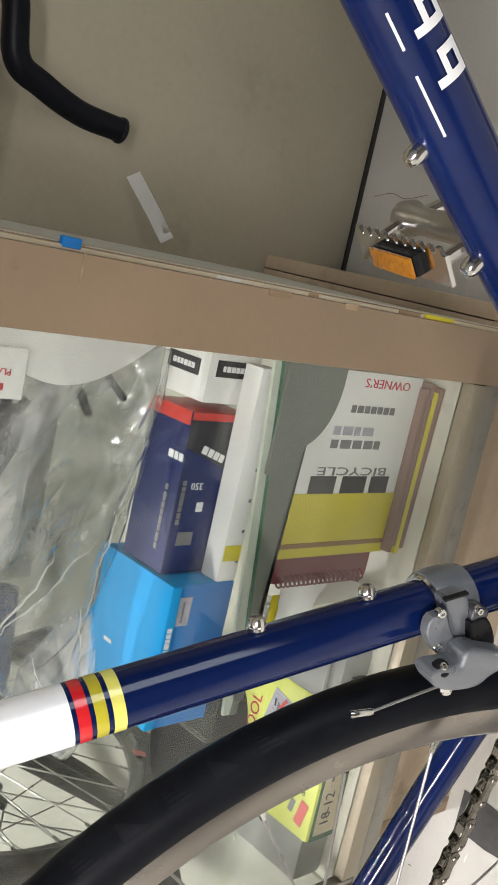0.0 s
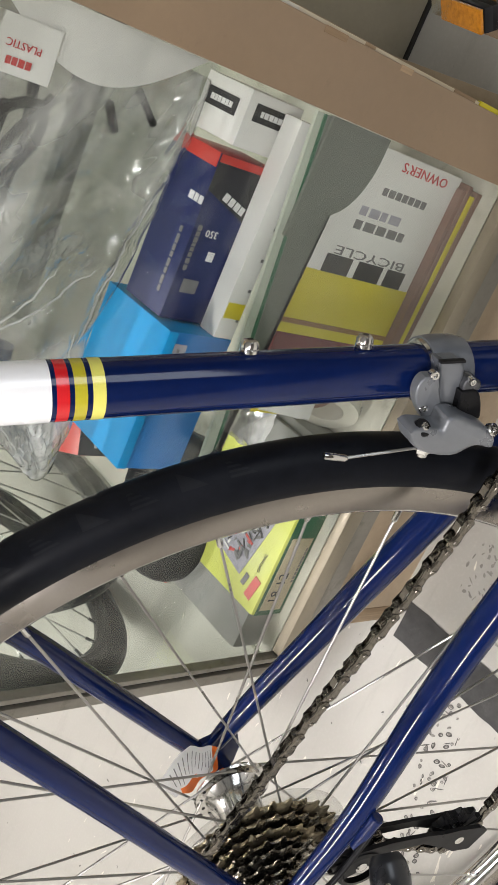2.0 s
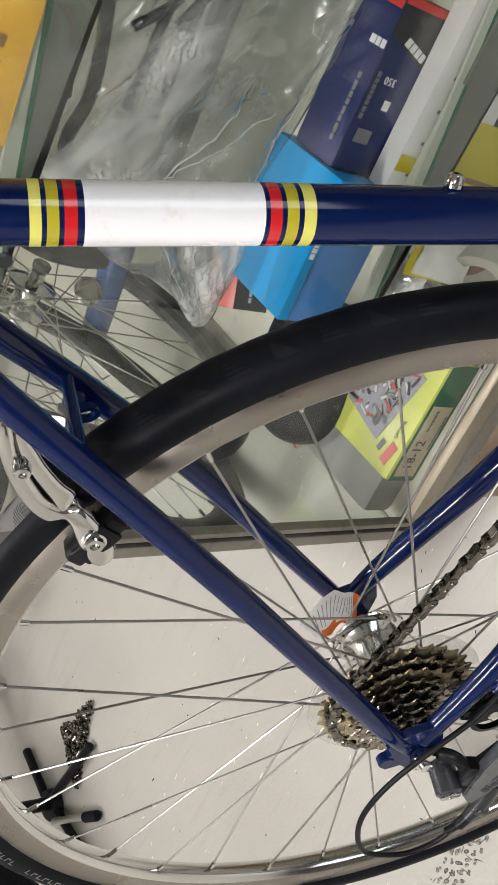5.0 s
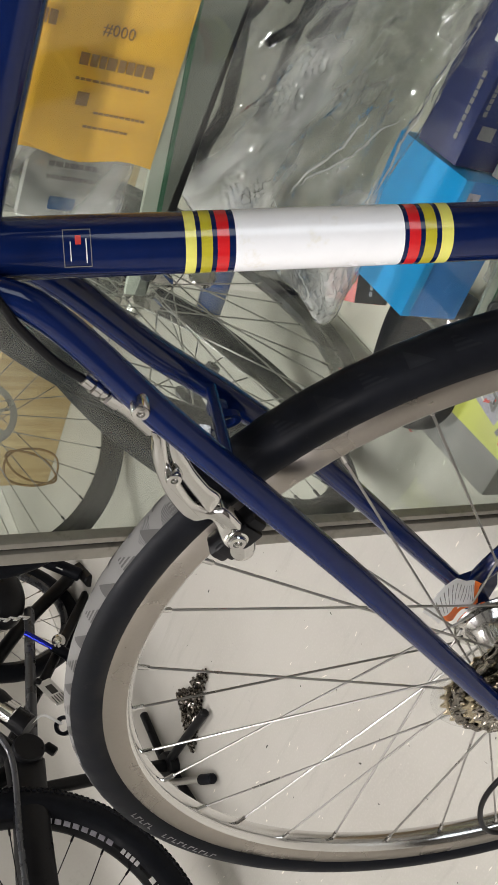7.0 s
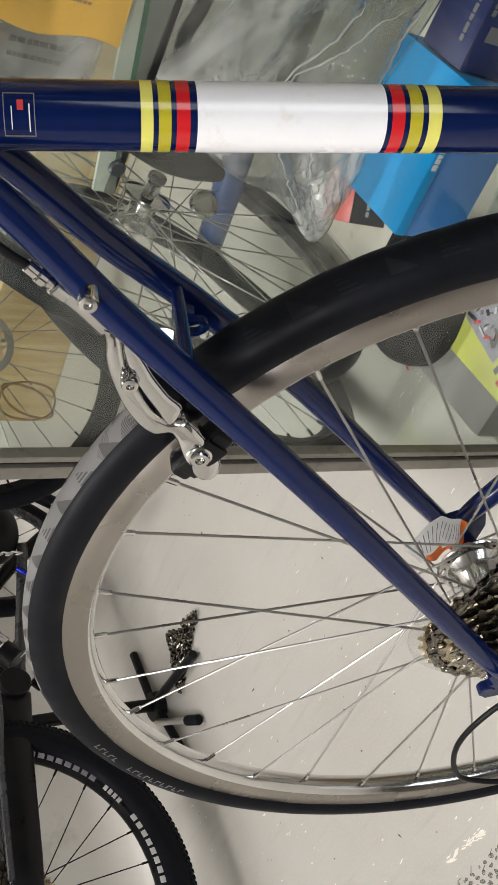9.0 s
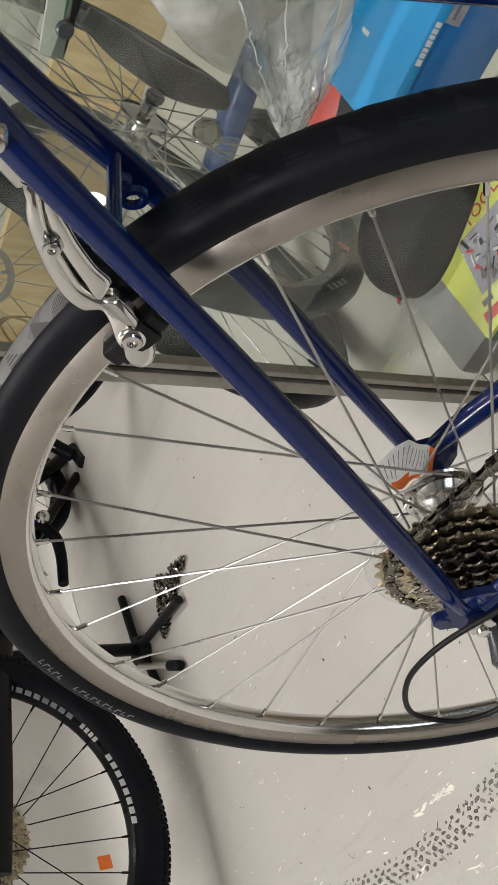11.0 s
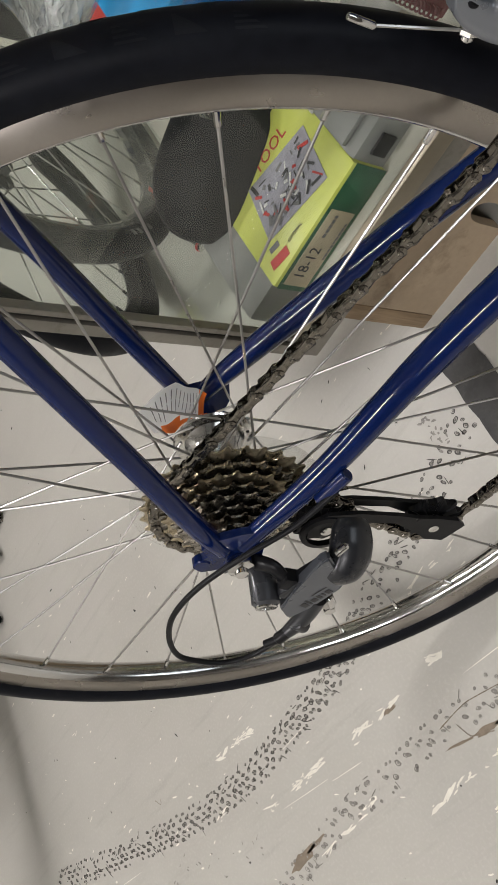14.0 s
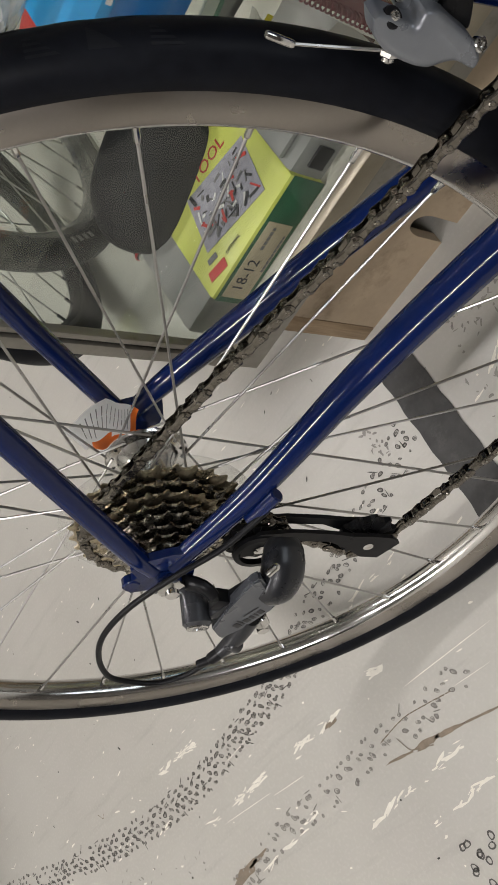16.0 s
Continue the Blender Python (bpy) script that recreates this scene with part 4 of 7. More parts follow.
for a, b in zip(run, run[1:]):
    dense += [a.lerp(b, k / 20) for k in range(20)]
dense.append(run[-1])
joints, left_over, pitch = [dense[0]], 0.0, 0.0127
for a, b in zip(dense, dense[1:]):
    left_over += (b - a).length
    if left_over >= pitch:
        joints.append(b.copy())
        left_over -= pitch


def link_mesh(half, name):
    bm = bmesh.new()
    outline = []
    for x, s in ((0, 1), (pitch, -1)):
        outline += [(x - s * 0.0040 * math.cos(a), s * 0.0040 * math.sin(a)) for a in np.linspace(-1.25, 1.25, 6)]
    waist = []
    for i, q in enumerate(outline):
        waist.append(q)
        if i == 5:
            waist.append((pitch / 2, 0.0026))
        if i == 11:
            waist.append((pitch / 2, -0.0026))
    for s in (-1, 1):
        plate(bm, waist, (0, s * half, 0), (1, 0, 0), (0, 0, 1), 0.0007)
        # rounded cheek on the outer side
        low = [bm.verts.new((x, s * (half + 0.00036), z)) for x, z in waist]
        top = [bm.verts.new((pitch / 2 + (x - pitch / 2) * 0.82, s * (half + 0.0010), z * 0.55)) for x, z in waist]
        for i in range(len(waist)):
            j = (i + 1) % len(waist)
            bm.faces.new((low[i], low[j], top[j], top[i]) if s > 0 else (low[j], low[i], top[i], top[j]))
        bm.faces.new(top if s > 0 else top[::-1])
    rod(bm, (0, -0.0046, 0), (0, 0.0046, 0), 0.0018, 8, 0.0004)
    rod(bm, (0, -0.0022, 0), (0, 0.0022, 0), 0.0037, 8)
    return finish(bm, name, STEEL, False)


LINKS = (link_mesh(0.0017, "inner_link"), link_mesh(0.0030, "outer_link"))
chain = new("chain")
chain.parent, chain.matrix_basis = bike, UPB
chain.empty_display_size = 0.02
for i, (a, b) in enumerate(zip(joints, joints[1:])):
    d = (b - a).normalized()
    y = Vector((0, 1, 0))
    y = (y - d * y.dot(d)).normalized()
    m = Matrix((d, y, d.cross(y))).transposed().to_4x4()
    m.translation = a
    ob = new("link", LINKS[i % 2])
    ob.matrix_basis, ob.parent = m, chain

# crankset, chainrings and pedals
def ring_plate(teeth, y):
    return toothed(teeth, y, 0.0030, teeth * 0.0127 / (2 * math.pi) - 0.0125)[0]


crank = bp("crankset", rod(bmesh.new(), BB + Vector((0, -0.075, 0)), BB + Vector((0, -0.036, 0)), 0.017, 24, 0.002), SATIN, "silver alloy crankset")
for teeth, y in ((48, -0.046), (34, -0.039)):
    bm = ring_plate(teeth, y)
    bmesh.ops.translate(bm, vec=(BB.x, 0, BB.z), verts=bm.verts)
    part("chainring", bm, STEEL, crank, "", None, False)
PED = Vector((0.132, 0, 0.116)).normalized()
bm = bmesh.new()
sweep(bm, [BB + Vector((0, -0.066, 0)), BB - PED * 0.09 + Vector((0, -0.072, 0)), BB - PED * 0.172 + Vector((0, -0.078, 0))], [0.016, 0.012, 0.013], 16, 0.55, (0, 1, 0))
for k in range(5):
    a = 2 * math.pi * k / 5
    sweep(bm, [BB + Vector((0, -0.06, 0)), BB + Vector((0.065 * math.cos(a), -0.046, 0.065 * math.sin(a)))], [0.009, 0.006], 10)
part("crank_arm", bm, SATIN, crank)
part("crank_arm", sweep(bmesh.new(), [BB + Vector((0, 0.050, 0)), BB + PED * 0.09 + Vector((0, 0.058, 0)), BB + PED * 0.174 + Vector((0, 0.064, 0))], [0.016, 0.012, 0.013], 16, 0.55, (0, 1, 0)), CHROME, crank)


def pedal(centre, s):
    """An alloy cage pedal; s is the side, +1 for the left one."""
    body = bp("pedal", lathe(bmesh.new(), [(0.0, 0.052), (0.010, 0.050), (0.012, 0.040), (0.009, 0.030), (0.009, -0.020), (0.013, -0.030), (0.011, -0.038), (0.007, -0.046)], centre, (0, s, 0), 20), SATIN, "silver alloy cage pedal with amber reflectors")
    fw = Vector((0.62, 0, -0.785))
    upv = Vector((0.785, 0, 0.62))
    for d in (-1, 1):
        bm = bmesh.new()
        n = 11
        outline = [(-0.046, -0.011), (0.046, -0.011)]
        for k in range(n):
            x = 0.046 - 0.092 * k / (n - 1)
            outline += [(x, 0.008), (x - 0.0015, 0.0125), (x - 0.005, 0.0125), (x - 0.0065, 0.008)] if k < n - 1 else [(x, 0.008)]
        plate(bm, outline, centre + fw * 0.036 * d, (0, 1, 0), upv, 0.0028)
        sweep(bm, [centre + fw * 0.036 * d + Vector((0, 0.034, 0)), centre + fw * 0.012 * d + Vector((0, 0.04, 0))], 0.004, 8)
        sweep(bm, [centre + fw * 0.036 * d + Vector((0, -0.034, 0)), centre + fw * 0.012 * d + Vector((0, -0.03, 0))], 0.004, 8)
        part("cage", bm, CHROME, body, "toothed chrome cage", None, False)
        bm = bmesh.new()
        slab(bm, (-0.021, -0.0068, -0.003), (0.021, 0.0068, 0.003), 0.001, axes(centre + fw * 0.0395 * d - upv * 0.001, (0, 1, 0), upv))
        part("reflector_frame", bm, BLACK, body)
        bm = bmesh.new()
        slab(bm, (-0.021, -0.0065, -0.001), (0.021, 0.0065, 0.001), 0.0003, axes(centre + fw * 0.0443 * d - upv * 0.001, (0, 1, 0), upv))
        part("reflector", bm, AMBER, body, "amber prismatic reflector")
    return body


pedal(BB + PED * 0.174 + Vector((0.014, 0.116, 0.004)), 1)
pedal(BB - PED * 0.172 + Vector((0, -0.130, 0)), -1)

# rear derailleur
der = bp("rear_derailleur", rod(bmesh.new(), (-0.0085, -0.0660, -0.0238), (-0.0163, -0.0935, -0.0266), 0.0100, 28, 0.0025), DARKGREY, "dark grey rear derailleur with a pale label")
dp = lambda n, b, m, t="", s=True: part(n, b, m, der, t, None, s)  # noqa: E731
bm = lathe(bmesh.new(), [(0.0078, -0.001), (0.0078, 0.0008), (0.0070, 0.0014), (0.0036, 0.0014), (0.0032, -0.0006), (0, -0.0006)], (-0.0163, -0.0935, -0.0266), (-0.0078, -0.0275, -0.0028), 28)
dp("mount_bolt", bm, CHROME, "bright hex mounting bolt")
bm = bmesh.new()
sweep(bm, curve_points([(-0.004, -0.066, -0.016), (0.004, -0.073, -0.012), (0.011, -0.080, -0.018), (0.008, -0.085, -0.028)], 6), [0.0075, 0.0070, 0.0060, 0.005], 14, 0.7)
slab(bm, (0.002, -0.091, -0.037), (0.014, -0.080, -0.025), 0.002)
dp("tension_lug", bm, BLACK)
# outer link with the label face
lk = axes((0.0090, -0.0945, -0.0490), (0.0243, 0, -0.0071), (0.0071, 0, 0.0243))
bm = bmesh.new()
plate(bm, [(-0.0156, -0.0374), (-0.0268, -0.0513), (-0.0071, -0.0588), (0.0172, -0.0659), (0.0259, -0.0651), (0.0488, -0.0351), (0.0426, -0.0318), (0.0207, -0.0338), (0.0035, -0.0350)], (0, -0.0905, 0), (1, 0, 0), (0, 0, 1), 0.008)
bmesh.ops.bevel(bm, geom=list(bm.edges), offset=0.0016, segments=2, affect='EDGES', clamp_overlap=True)
dp("outer_link", bm, MIDGREY, "silver-grey link plate")
bm = bmesh.new()
for k, (x, w, h) in enumerate(((-0.016, 0.0042, 0.0062), (-0.0105, 0.0014, 0.0078), (-0.0075, 0.0040, 0.0050), (-0.002, 0.0024, 0.0050), (0.0022, 0.0012, 0.0050), (0.0052, 0.0036, 0.0050))):
    slab(bm, (x, -0.0100, 0.0002), (x + w, -0.0100 + h, 0.0004), 0, lk)
slab(bm, (-0.003, -0.0018, 0.0002), (0.010, -0.0008, 0.0004), 0, lk)
dp("link_print", bm, INK, "black block print on the link")
bm = bmesh.new()
slab(bm, (-0.020, 0.006, -0.014), (0.026, 0.016, -0.002), 0.004, lk)
dp("inner_link", bm, SLATE)
bm = bmesh.new()
sweep(bm, curve_points([(0.0270, -0.0895, -0.0575), (0.0360, -0.0895, -0.0592), (0.0440, -0.0850, -0.0594), (0.0505, -0.0785, -0.0585), (0.0555, -0.0710, -0.0575), (0.0580, -0.0660, -0.0570)], 7), [0.0085, 0.0112, 0.0126, 0.0126, 0.0114, 0.0085], 28)
for v in bm.verts:
    # the shell is wider than deep
    v.co.z = -0.0560 + 1.22 * (v.co.z + 0.0585)
dp("knuckle", bm, SLATE, "glossy dark grey rounded pivot knuckle")
bm = bmesh.new()
rod(bm, (0.0520, -0.0930, -0.0372), (0.0625, -0.0915, -0.0400), 0.0026, 12, 0.0012)
dp("trim_bar", bm, CHROME)
bm = bmesh.new()
rod(bm, (-0.004, -0.086, -0.0700), (-0.010, -0.089, -0.0770), 0.0056, 14, 0.001)
rod(bm, (-0.011, -0.094, -0.0770), (-0.011, -0.082, -0.0770), 0.0046, 6, 0.0005)
dp("anchor_bolt", bm, CHROME)
bm = bmesh.new()
sweep(bm, curve_points([(-0.004, -0.088, -0.062), (-0.0190, -0.0900, -0.0640), (-0.0330, -0.0920, -0.0640), (-0.0440, -0.0935, -0.0618)], 5), [0.0078, 0.0072, 0.0062, 0.0048], 14)
rod(bm, (-0.034, -0.0930, -0.0705), (-0.030, -0.0930, -0.0600), 0.0058, 14, 0.001)
dp("adjuster_arm", bm, SLATE)
bm = bmesh.new()
rod(bm, (-0.0430, -0.0937, -0.0618), (-0.0540, -0.0940, -0.0598), 0.0046, 12, 0.0006)
rod(bm, (-0.0540, -0.0940, -0.0598), (-0.0640, -0.0935, -0.0548), 0.0031, 12, 0.0006)
dp("barrel_adjuster", bm, BLACK, "knurled black cable adjuster")
d = (LO_P - UP_P).normalized()
side = Vector((-d.z, 0, d.x))
for y, mat, wide in ((-0.0515, BLACK, 1.0), (-0.0355, BLACK, 0.8)):
    bm = bmesh.new()
    ln = (LO_P - UP_P).length
    outl = [(-0.012, -0.010), (-0.014, 0.006), (-0.004, 0.018), (0.02, 0.020), (ln * 0.6, 0.017), (ln - 0.016, 0.0135), (ln - 0.002, 0.013), (ln + 0.016, 0.010), (ln + 0.023, 0.004), (ln + 0.012, -0.014), (ln - 0.003, -0.012), (ln - 0.014, -0.003), (ln * 0.6, 0.008), (0.022, 0.010), (0.008, 0.0)]
    plate(bm, [(a, b * wide) for a, b in outl], (UP_P.x, y, UP_P.z), d, side, 0.0032)
    dp("cage_plate", bm, mat, "black pulley cage plate", False)
for c, t in ((UP_P, 11), (LO_P, 11)):
    bm, _ = toothed(t, 0, 0.0060, 0.006)
    bmesh.ops.translate(bm, vec=c, verts=bm.verts)
    dp("guide_wheel", bm, BLACK, "black toothed guide wheel", False)
    bm = lathe(bmesh.new(), [(0.0, -0.0545), (0.0028, -0.0545), (0.0046, -0.0538), (0.0046, -0.0335), (0.0, -0.0335)], (c.x, 0, c.z), (0, 1, 0), 16)
    dp("pulley_bolt", bm, CHROME)
bm = lathe(bmesh.new(), [(0.0140, -0.0545), (0.0178, -0.0540), (0.0184, -0.0515), (0.0178, -0.0500), (0.0140, -0.0500)], (0.0240, 0, -0.0600), (0, 1, 0), 32, closed=True)
dp("pulley_guard", bm, BLACK, "black ring round the upper guide wheel")
bm = sweep(bmesh.new(), curve_points([(0.0899, -0.0735, -0.0171), (0.0563, -0.08, -0.0055), (0.023, -0.084, 0.0125), (-0.0162, -0.085, 0.0242), (-0.0517, -0.086, 0.025), (-0.0796, -0.087, 0.0144), (-0.1001, -0.088, -0.003), (-0.1042, -0.089, -0.0209), (-0.0993, -0.091, -0.0415), (-0.0818, -0.0925, -0.0555), (-0.0587, -0.0935, -0.0611)], 8), 0.0021, 12)
bp("cable_housing", bm, BLACK, "black looped shift cable housing")

# front gear cable
bm = bmesh.new()
sweep(bm, [(0.3450, -0.0300, 0.0800), (0.3360, -0.0275, 0.0980), (0.3265, -0.0250, 0.1175)], 0.0008, 6)
bp("cable_tail", bm, SPOKE, "bare steel cable end")
bp("cable_crimp", lathe(bmesh.new(), [(0.0014, 0.0), (0.0019, 0.001), (0.0019, 0.0125), (0.0015, 0.0135)], (0.3265, -0.0250, 0.1165), (-0.13, 0.04, 1), 12), CHROME, "bright crimped cable cap")

# rear brake
def domed(bm, outline, y, thick, r):
    """A forged arm: a smooth closed outline, full-rounded towards the rider's side."""
    pts = [Vector((p.x, p.y)) for p in curve_points([(a, b, 0) for a, b in outline] + [(*outline[0], 0)], 4)][:-1]
    n = len(pts)
    area = sum(pts[k].x * pts[(k + 1) % n].y - pts[(k + 1) % n].x * pts[k].y for k in range(n))
    inward = []
    for k in range(n):
        t = (pts[(k + 1) % n] - pts[k - 1]).normalized()
        inward.append(Vector((-t.y, t.x)) * (1 if area > 0 else -1))
    wide = [min([(q - p).length for q in pts if (q - p).length > 0.001 and (q - p).normalized().dot(w) > 0.75] or [0.004]) for p, w in zip(pts, inward)]
    wide = [min(wide[k - 2], wide[k - 1], wide[k], wide[(k + 1) % n], wide[(k + 2) % n]) for k in range(n)]
    rings = []
    for d, h in [(0.0, thick / 2)] + [(r * (1 - math.cos(a)), -thick / 2 + 0.6 * r * (1 - math.sin(a))) for a in np.linspace(0, 1.45, 6)]:
        ring = []
        for k in range(n):
            q = pts[k] + inward[k] * min(d, d / r * 0.40 * wide[k])
            ring.append(bm.verts.new((q.x, y + h, q.y)))
        rings.append(ring)
    for a, b in zip(rings, rings[1:]):
        for k in range(n):
            bm.faces.new((a[k], a[(k + 1) % n], b[(k + 1) % n], b[k]))
    bm.faces.new(rings[0])
    bm.faces.new(rings[-1])
    bmesh.ops.recalc_face_normals(bm, faces=bm.faces)
    return bm


# front derailleur
fd = bmesh.new()
lathe(fd, [(0.0144, -0.0525), (0.0176, -0.0520), (0.0188, -0.047), (0.0190, -0.034), (0.0180, -0.0285), (0.0144, -0.0280)], st(0.0), st(1) - st(0), 40, closed=True)
fdo = bp("front_derailleur", fd, STONEGREY, "slate grey band-on front derailleur")
fp = lambda n, b, m, t="", s=True: part(n, b, m, fdo, t, None, s)  # noqa: E731
fp("clamp_lining", lathe(bmesh.new(), [(0.0144, -0.0282), (0.0172, -0.0280), (0.0164, -0.0262), (0.0144, -0.0260)], st(0.0), st(1) - st(0), 36, closed=True), CHROME, "bright edge of the clamp band")
bm = domed(bmesh.new(), [(0.3895, 0.0922), (0.3918, 0.0860), (0.3930, 0.0790), (0.3873, 0.0742), (0.3756, 0.0700), (0.3646, 0.0636), (0.3600, 0.0680), (0.3534, 0.0690), (0.3640, 0.0770), (0.3797, 0.0862)], -0.0185, 0.010, 0.003)
fp("mount_body", bm, STONEGREY, "grey mounting body under the clamp")
bm = domed(bmesh.new(), [(0.3806, 0.0980), (0.3822, 0.0935), (0.3832, 0.0913), (0.3740, 0.0835), (0.3646, 0.0758), (0.3554, 0.0707), (0.3560, 0.0770), (0.3597, 0.0871), (0.3687, 0.0970), (0.3765, 0.0994)], -0.0225, 0.0065, 0.0018)
fp("limit_plate", bm, STONEGREY, "grey plate with two adjusting screws")
bm = bmesh.new()
plate(bm, [(0.3905, 0.0935), (0.3950, 0.0795), (0.3938, 0.0790), (0.3893, 0.0930)], (0, -0.0232, 0), (1, 0, 0), (0, 0, 1), 0.0030)
fp("clamp_gap", bm, BLACK, "dark slit between clamp and body")
bm = domed(bmesh.new(), [(0.3816, 0.0740), (0.3868, 0.0734), (0.3878, 0.0665), (0.3852, 0.0630), (0.3815, 0.0640), (0.3795, 0.0720)], -0.0225, 0.009, 0.002)
fp("pivot_lug", bm, DARKGREY)
bm = domed(bmesh.new(), [(0.3795, 0.0747), (0.3821, 0.0638), (0.3704, 0.0540), (0.3670, 0.0560), (0.3660, 0.0680)], -0.0235, 0.010, 0.002)
fp("spring_box", bm, BLACK, "black spring housing")
bm = domed(bmesh.new(), [(0.3553, 0.1014), (0.3583, 0.0990), (0.3596, 0.0930), (0.3606, 0.0851), (0.3625, 0.0826), (0.3680, 0.0830), (0.3705, 0.0759), (0.3694, 0.0655), (0.3681, 0.0551), (0.3640, 0.0470), (0.3581, 0.0460), (0.3572, 0.0548), (0.3539, 0.0594), (0.3488, 0.0646), (0.3464, 0.0728), (0.3459, 0.0842), (0.3487, 0.0945)], -0.0330, 0.014, 0.006)
fp("swing_arm", bm, STONEGREY, "slate grey rounded swing arm")
bm = bmesh.new()
lathe(bm, [(0.0, 0.0012), (0.0044, 0.0010), (0.0050, 0.0002), (0.0050, -0.0030)], (0.3588, -0.0365, 0.0925), (0.80, -0.60, 0), 20)
fp("adjuster_cup", bm, BLACK, "dark recess round the cable screw")
for q, ax, r in (((0.3830, -0.0256, 0.0935), (0.1, -1, 0.1), 0.0026), ((0.3642, -0.0262, 0.0890), (0, -1, 0), 0.0024), ((0.3603, -0.0262, 0.0800), (0, -1, 0), 0.0024), ((0.3862, -0.0280, 0.0712), (0, -1, 0), 0.0022), ((0.3679, -0.0375, 0.0500), (0.5, -0.8, 0), 0.0036), ((0.3600, -0.0374, 0.0925), (0.80, -0.60, 0), 0.0024)):
    bm = lathe(bmesh.new(), [(r, -0.003), (r, 0.0002), (r * 0.8, 0.0009), (r * 0.45, 0.0009), (r * 0.4, -0.0002), (0, -0.0002)], q, ax, 14)
    fp("screw", bm, CHROME, "small bright adjusting screw")
bm = bmesh.new()
rod(bm, (0.3500, -0.0330, 0.0835), (0.3415, -0.0330, 0.0800), 0.0031, 14, 0.0008)
rod(bm, (0.3470, -0.0330, 0.0822), (0.3440, -0.0330, 0.0810), 0.0046, 6, 0.0006)
fp("pinch_bolt", bm, CHROME, "bright cable pinch bolt")
bm = bmesh.new()
for y in (-0.034, -0.058):
    plate(bm, [(0.40, 0.005), (0.45, 0.02), (0.47, 0.045), (0.44, 0.05), (0.39, 0.035), (0.35, 0.0), (0.345, -0.03), (0.36, -0.03)], (0, y, 0), (1, 0, 0), (0, 0, 1), 0.0016)
rod(bm, (0.36, -0.056, 0.018), (0.36, -0.036, 0.018), 0.004, 10)
fp("chain_cage", bm, CHROME)

# brake arms
caliper = sweep(bmesh.new(), [(0.2060, -0.0290, 0.3806), (0.1997, -0.0280, 0.3702), (0.1890, -0.0255, 0.3560)], [0.0042, 0.0046, 0.0052], 16, 0.6, (0, 1, 0))
outer = [(0.1906, 0.3583), (0.1820, 0.3538), (0.1723, 0.3509), (0.1623, 0.3461), (0.1512, 0.3390), (0.1411, 0.3311), (0.1320, 0.3211), (0.1282, 0.3124), (0.1299, 0.3070), (0.1308, 0.3025), (0.1254, 0.2967), (0.1165, 0.2902), (0.1077, 0.2822), (0.1057, 0.2743), (0.1112, 0.2696), (0.1204, 0.2712), (0.1283, 0.2780), (0.1351, 0.2863), (0.1405, 0.2940), (0.1421, 0.2994), (0.1385, 0.3054), (0.1396, 0.3109), (0.1435, 0.3179), (0.1534, 0.3273), (0.1620, 0.3347), (0.1728, 0.3419), (0.1837, 0.3468), (0.1892, 0.3501)]
arm = domed(bmesh.new(), outer, -0.0235, 0.0085, 0.0042)
for v in arm.verts:
    # the foot of the arm steps outwards, the crown is slightly domed
    v.co.y += -0.003 * max(0.0, min(1.0, (0.303 - v.co.z) / 0.008)) + 0.0015 * math.sin((v.co.x - 0.12) * 70)
me = bpy.data.meshes.new("arm")
arm.to_mesh(me)
caliper.from_mesh(me)
arm.free()
bpy.data.meshes.remove(me)
brk = bp("rear_brake", caliper, CHROME, "polished alloy dual-pivot rear brake")
kp = lambda n, b, m, t="", s=True: part(n, b, m, brk, t, None, s)  # noqa: E731
inner = [(0.1850, 0.3467), (0.1782, 0.3438), (0.1703, 0.3392), (0.1619, 0.3323), (0.1534, 0.3239), (0.1460, 0.3157), (0.1393, 0.3069), (0.1515, 0.3045), (0.1578, 0.3138), (0.1677, 0.3251), (0.1759, 0.3325), (0.1820, 0.3393)]
bm = domed(bmesh.new(), inner, -0.0245, 0.0095, 0.0038)
kp("inner_arm", bm, CHROME, "curved polished inner arm")
for q, ax, r in (((0.2150, -0.0455, 0.3728), (0, -1, 0.05), 0.0047), ((0.1625, -0.0300, 0.3363), (0, -1, 0), 0.0046)):
    bm = lathe(bmesh.new(), [(r, -0.008), (r, 0.001), (r * 0.85, 0.0025), (r * 0.45, 0.0028), (r * 0.4, 0.0008), (0, 0.0008)], q, ax, 24)
    kp("pivot_bolt", bm, CHROME, "bright hex bolt")
bm = bmesh.new()
lathe(bm, [(0.0074, -0.004), (0.0074, 0.0), (0.0066, 0.0008), (0.0056, 0.0010), (0.0056, 0.0022), (0.0048, 0.0032), (0.0028, 0.0032), (0.0024, 0.0010), (0, 0.0010)], (0.1225, -0.0305, 0.2845), (0, -1, 0), 28)
kp("pad_bolt", bm, CHROME, "domed pad bolt with washer")
bm = bmesh.new()
pad = axes((0.1200, -0.0190, 0.2820), Vector((-0.917, 0, 0.399)), Vector((0, 1, 0)))
slab(bm, (-0.019, -0.010, -0.006), (0.019, 0.006, 0.006), 0.003, pad)
slab(bm, (-0.013, -0.012, -0.007), (0.013, -0.008, 0.007), 0.0015, pad)
kp("brake_pad", bm, BLACK, "black rubber brake pad")
bm = bmesh.new()
slab(bm, (-0.026, -0.007, -0.006), (0.026, 0.010, 0.006), 0.003, axes((0.1270, 0.0185, 0.2780), Vector((-0.917, 0, 0.399)), Vector((0, 1, 0))))
kp("brake_pad", bm, BLACK)
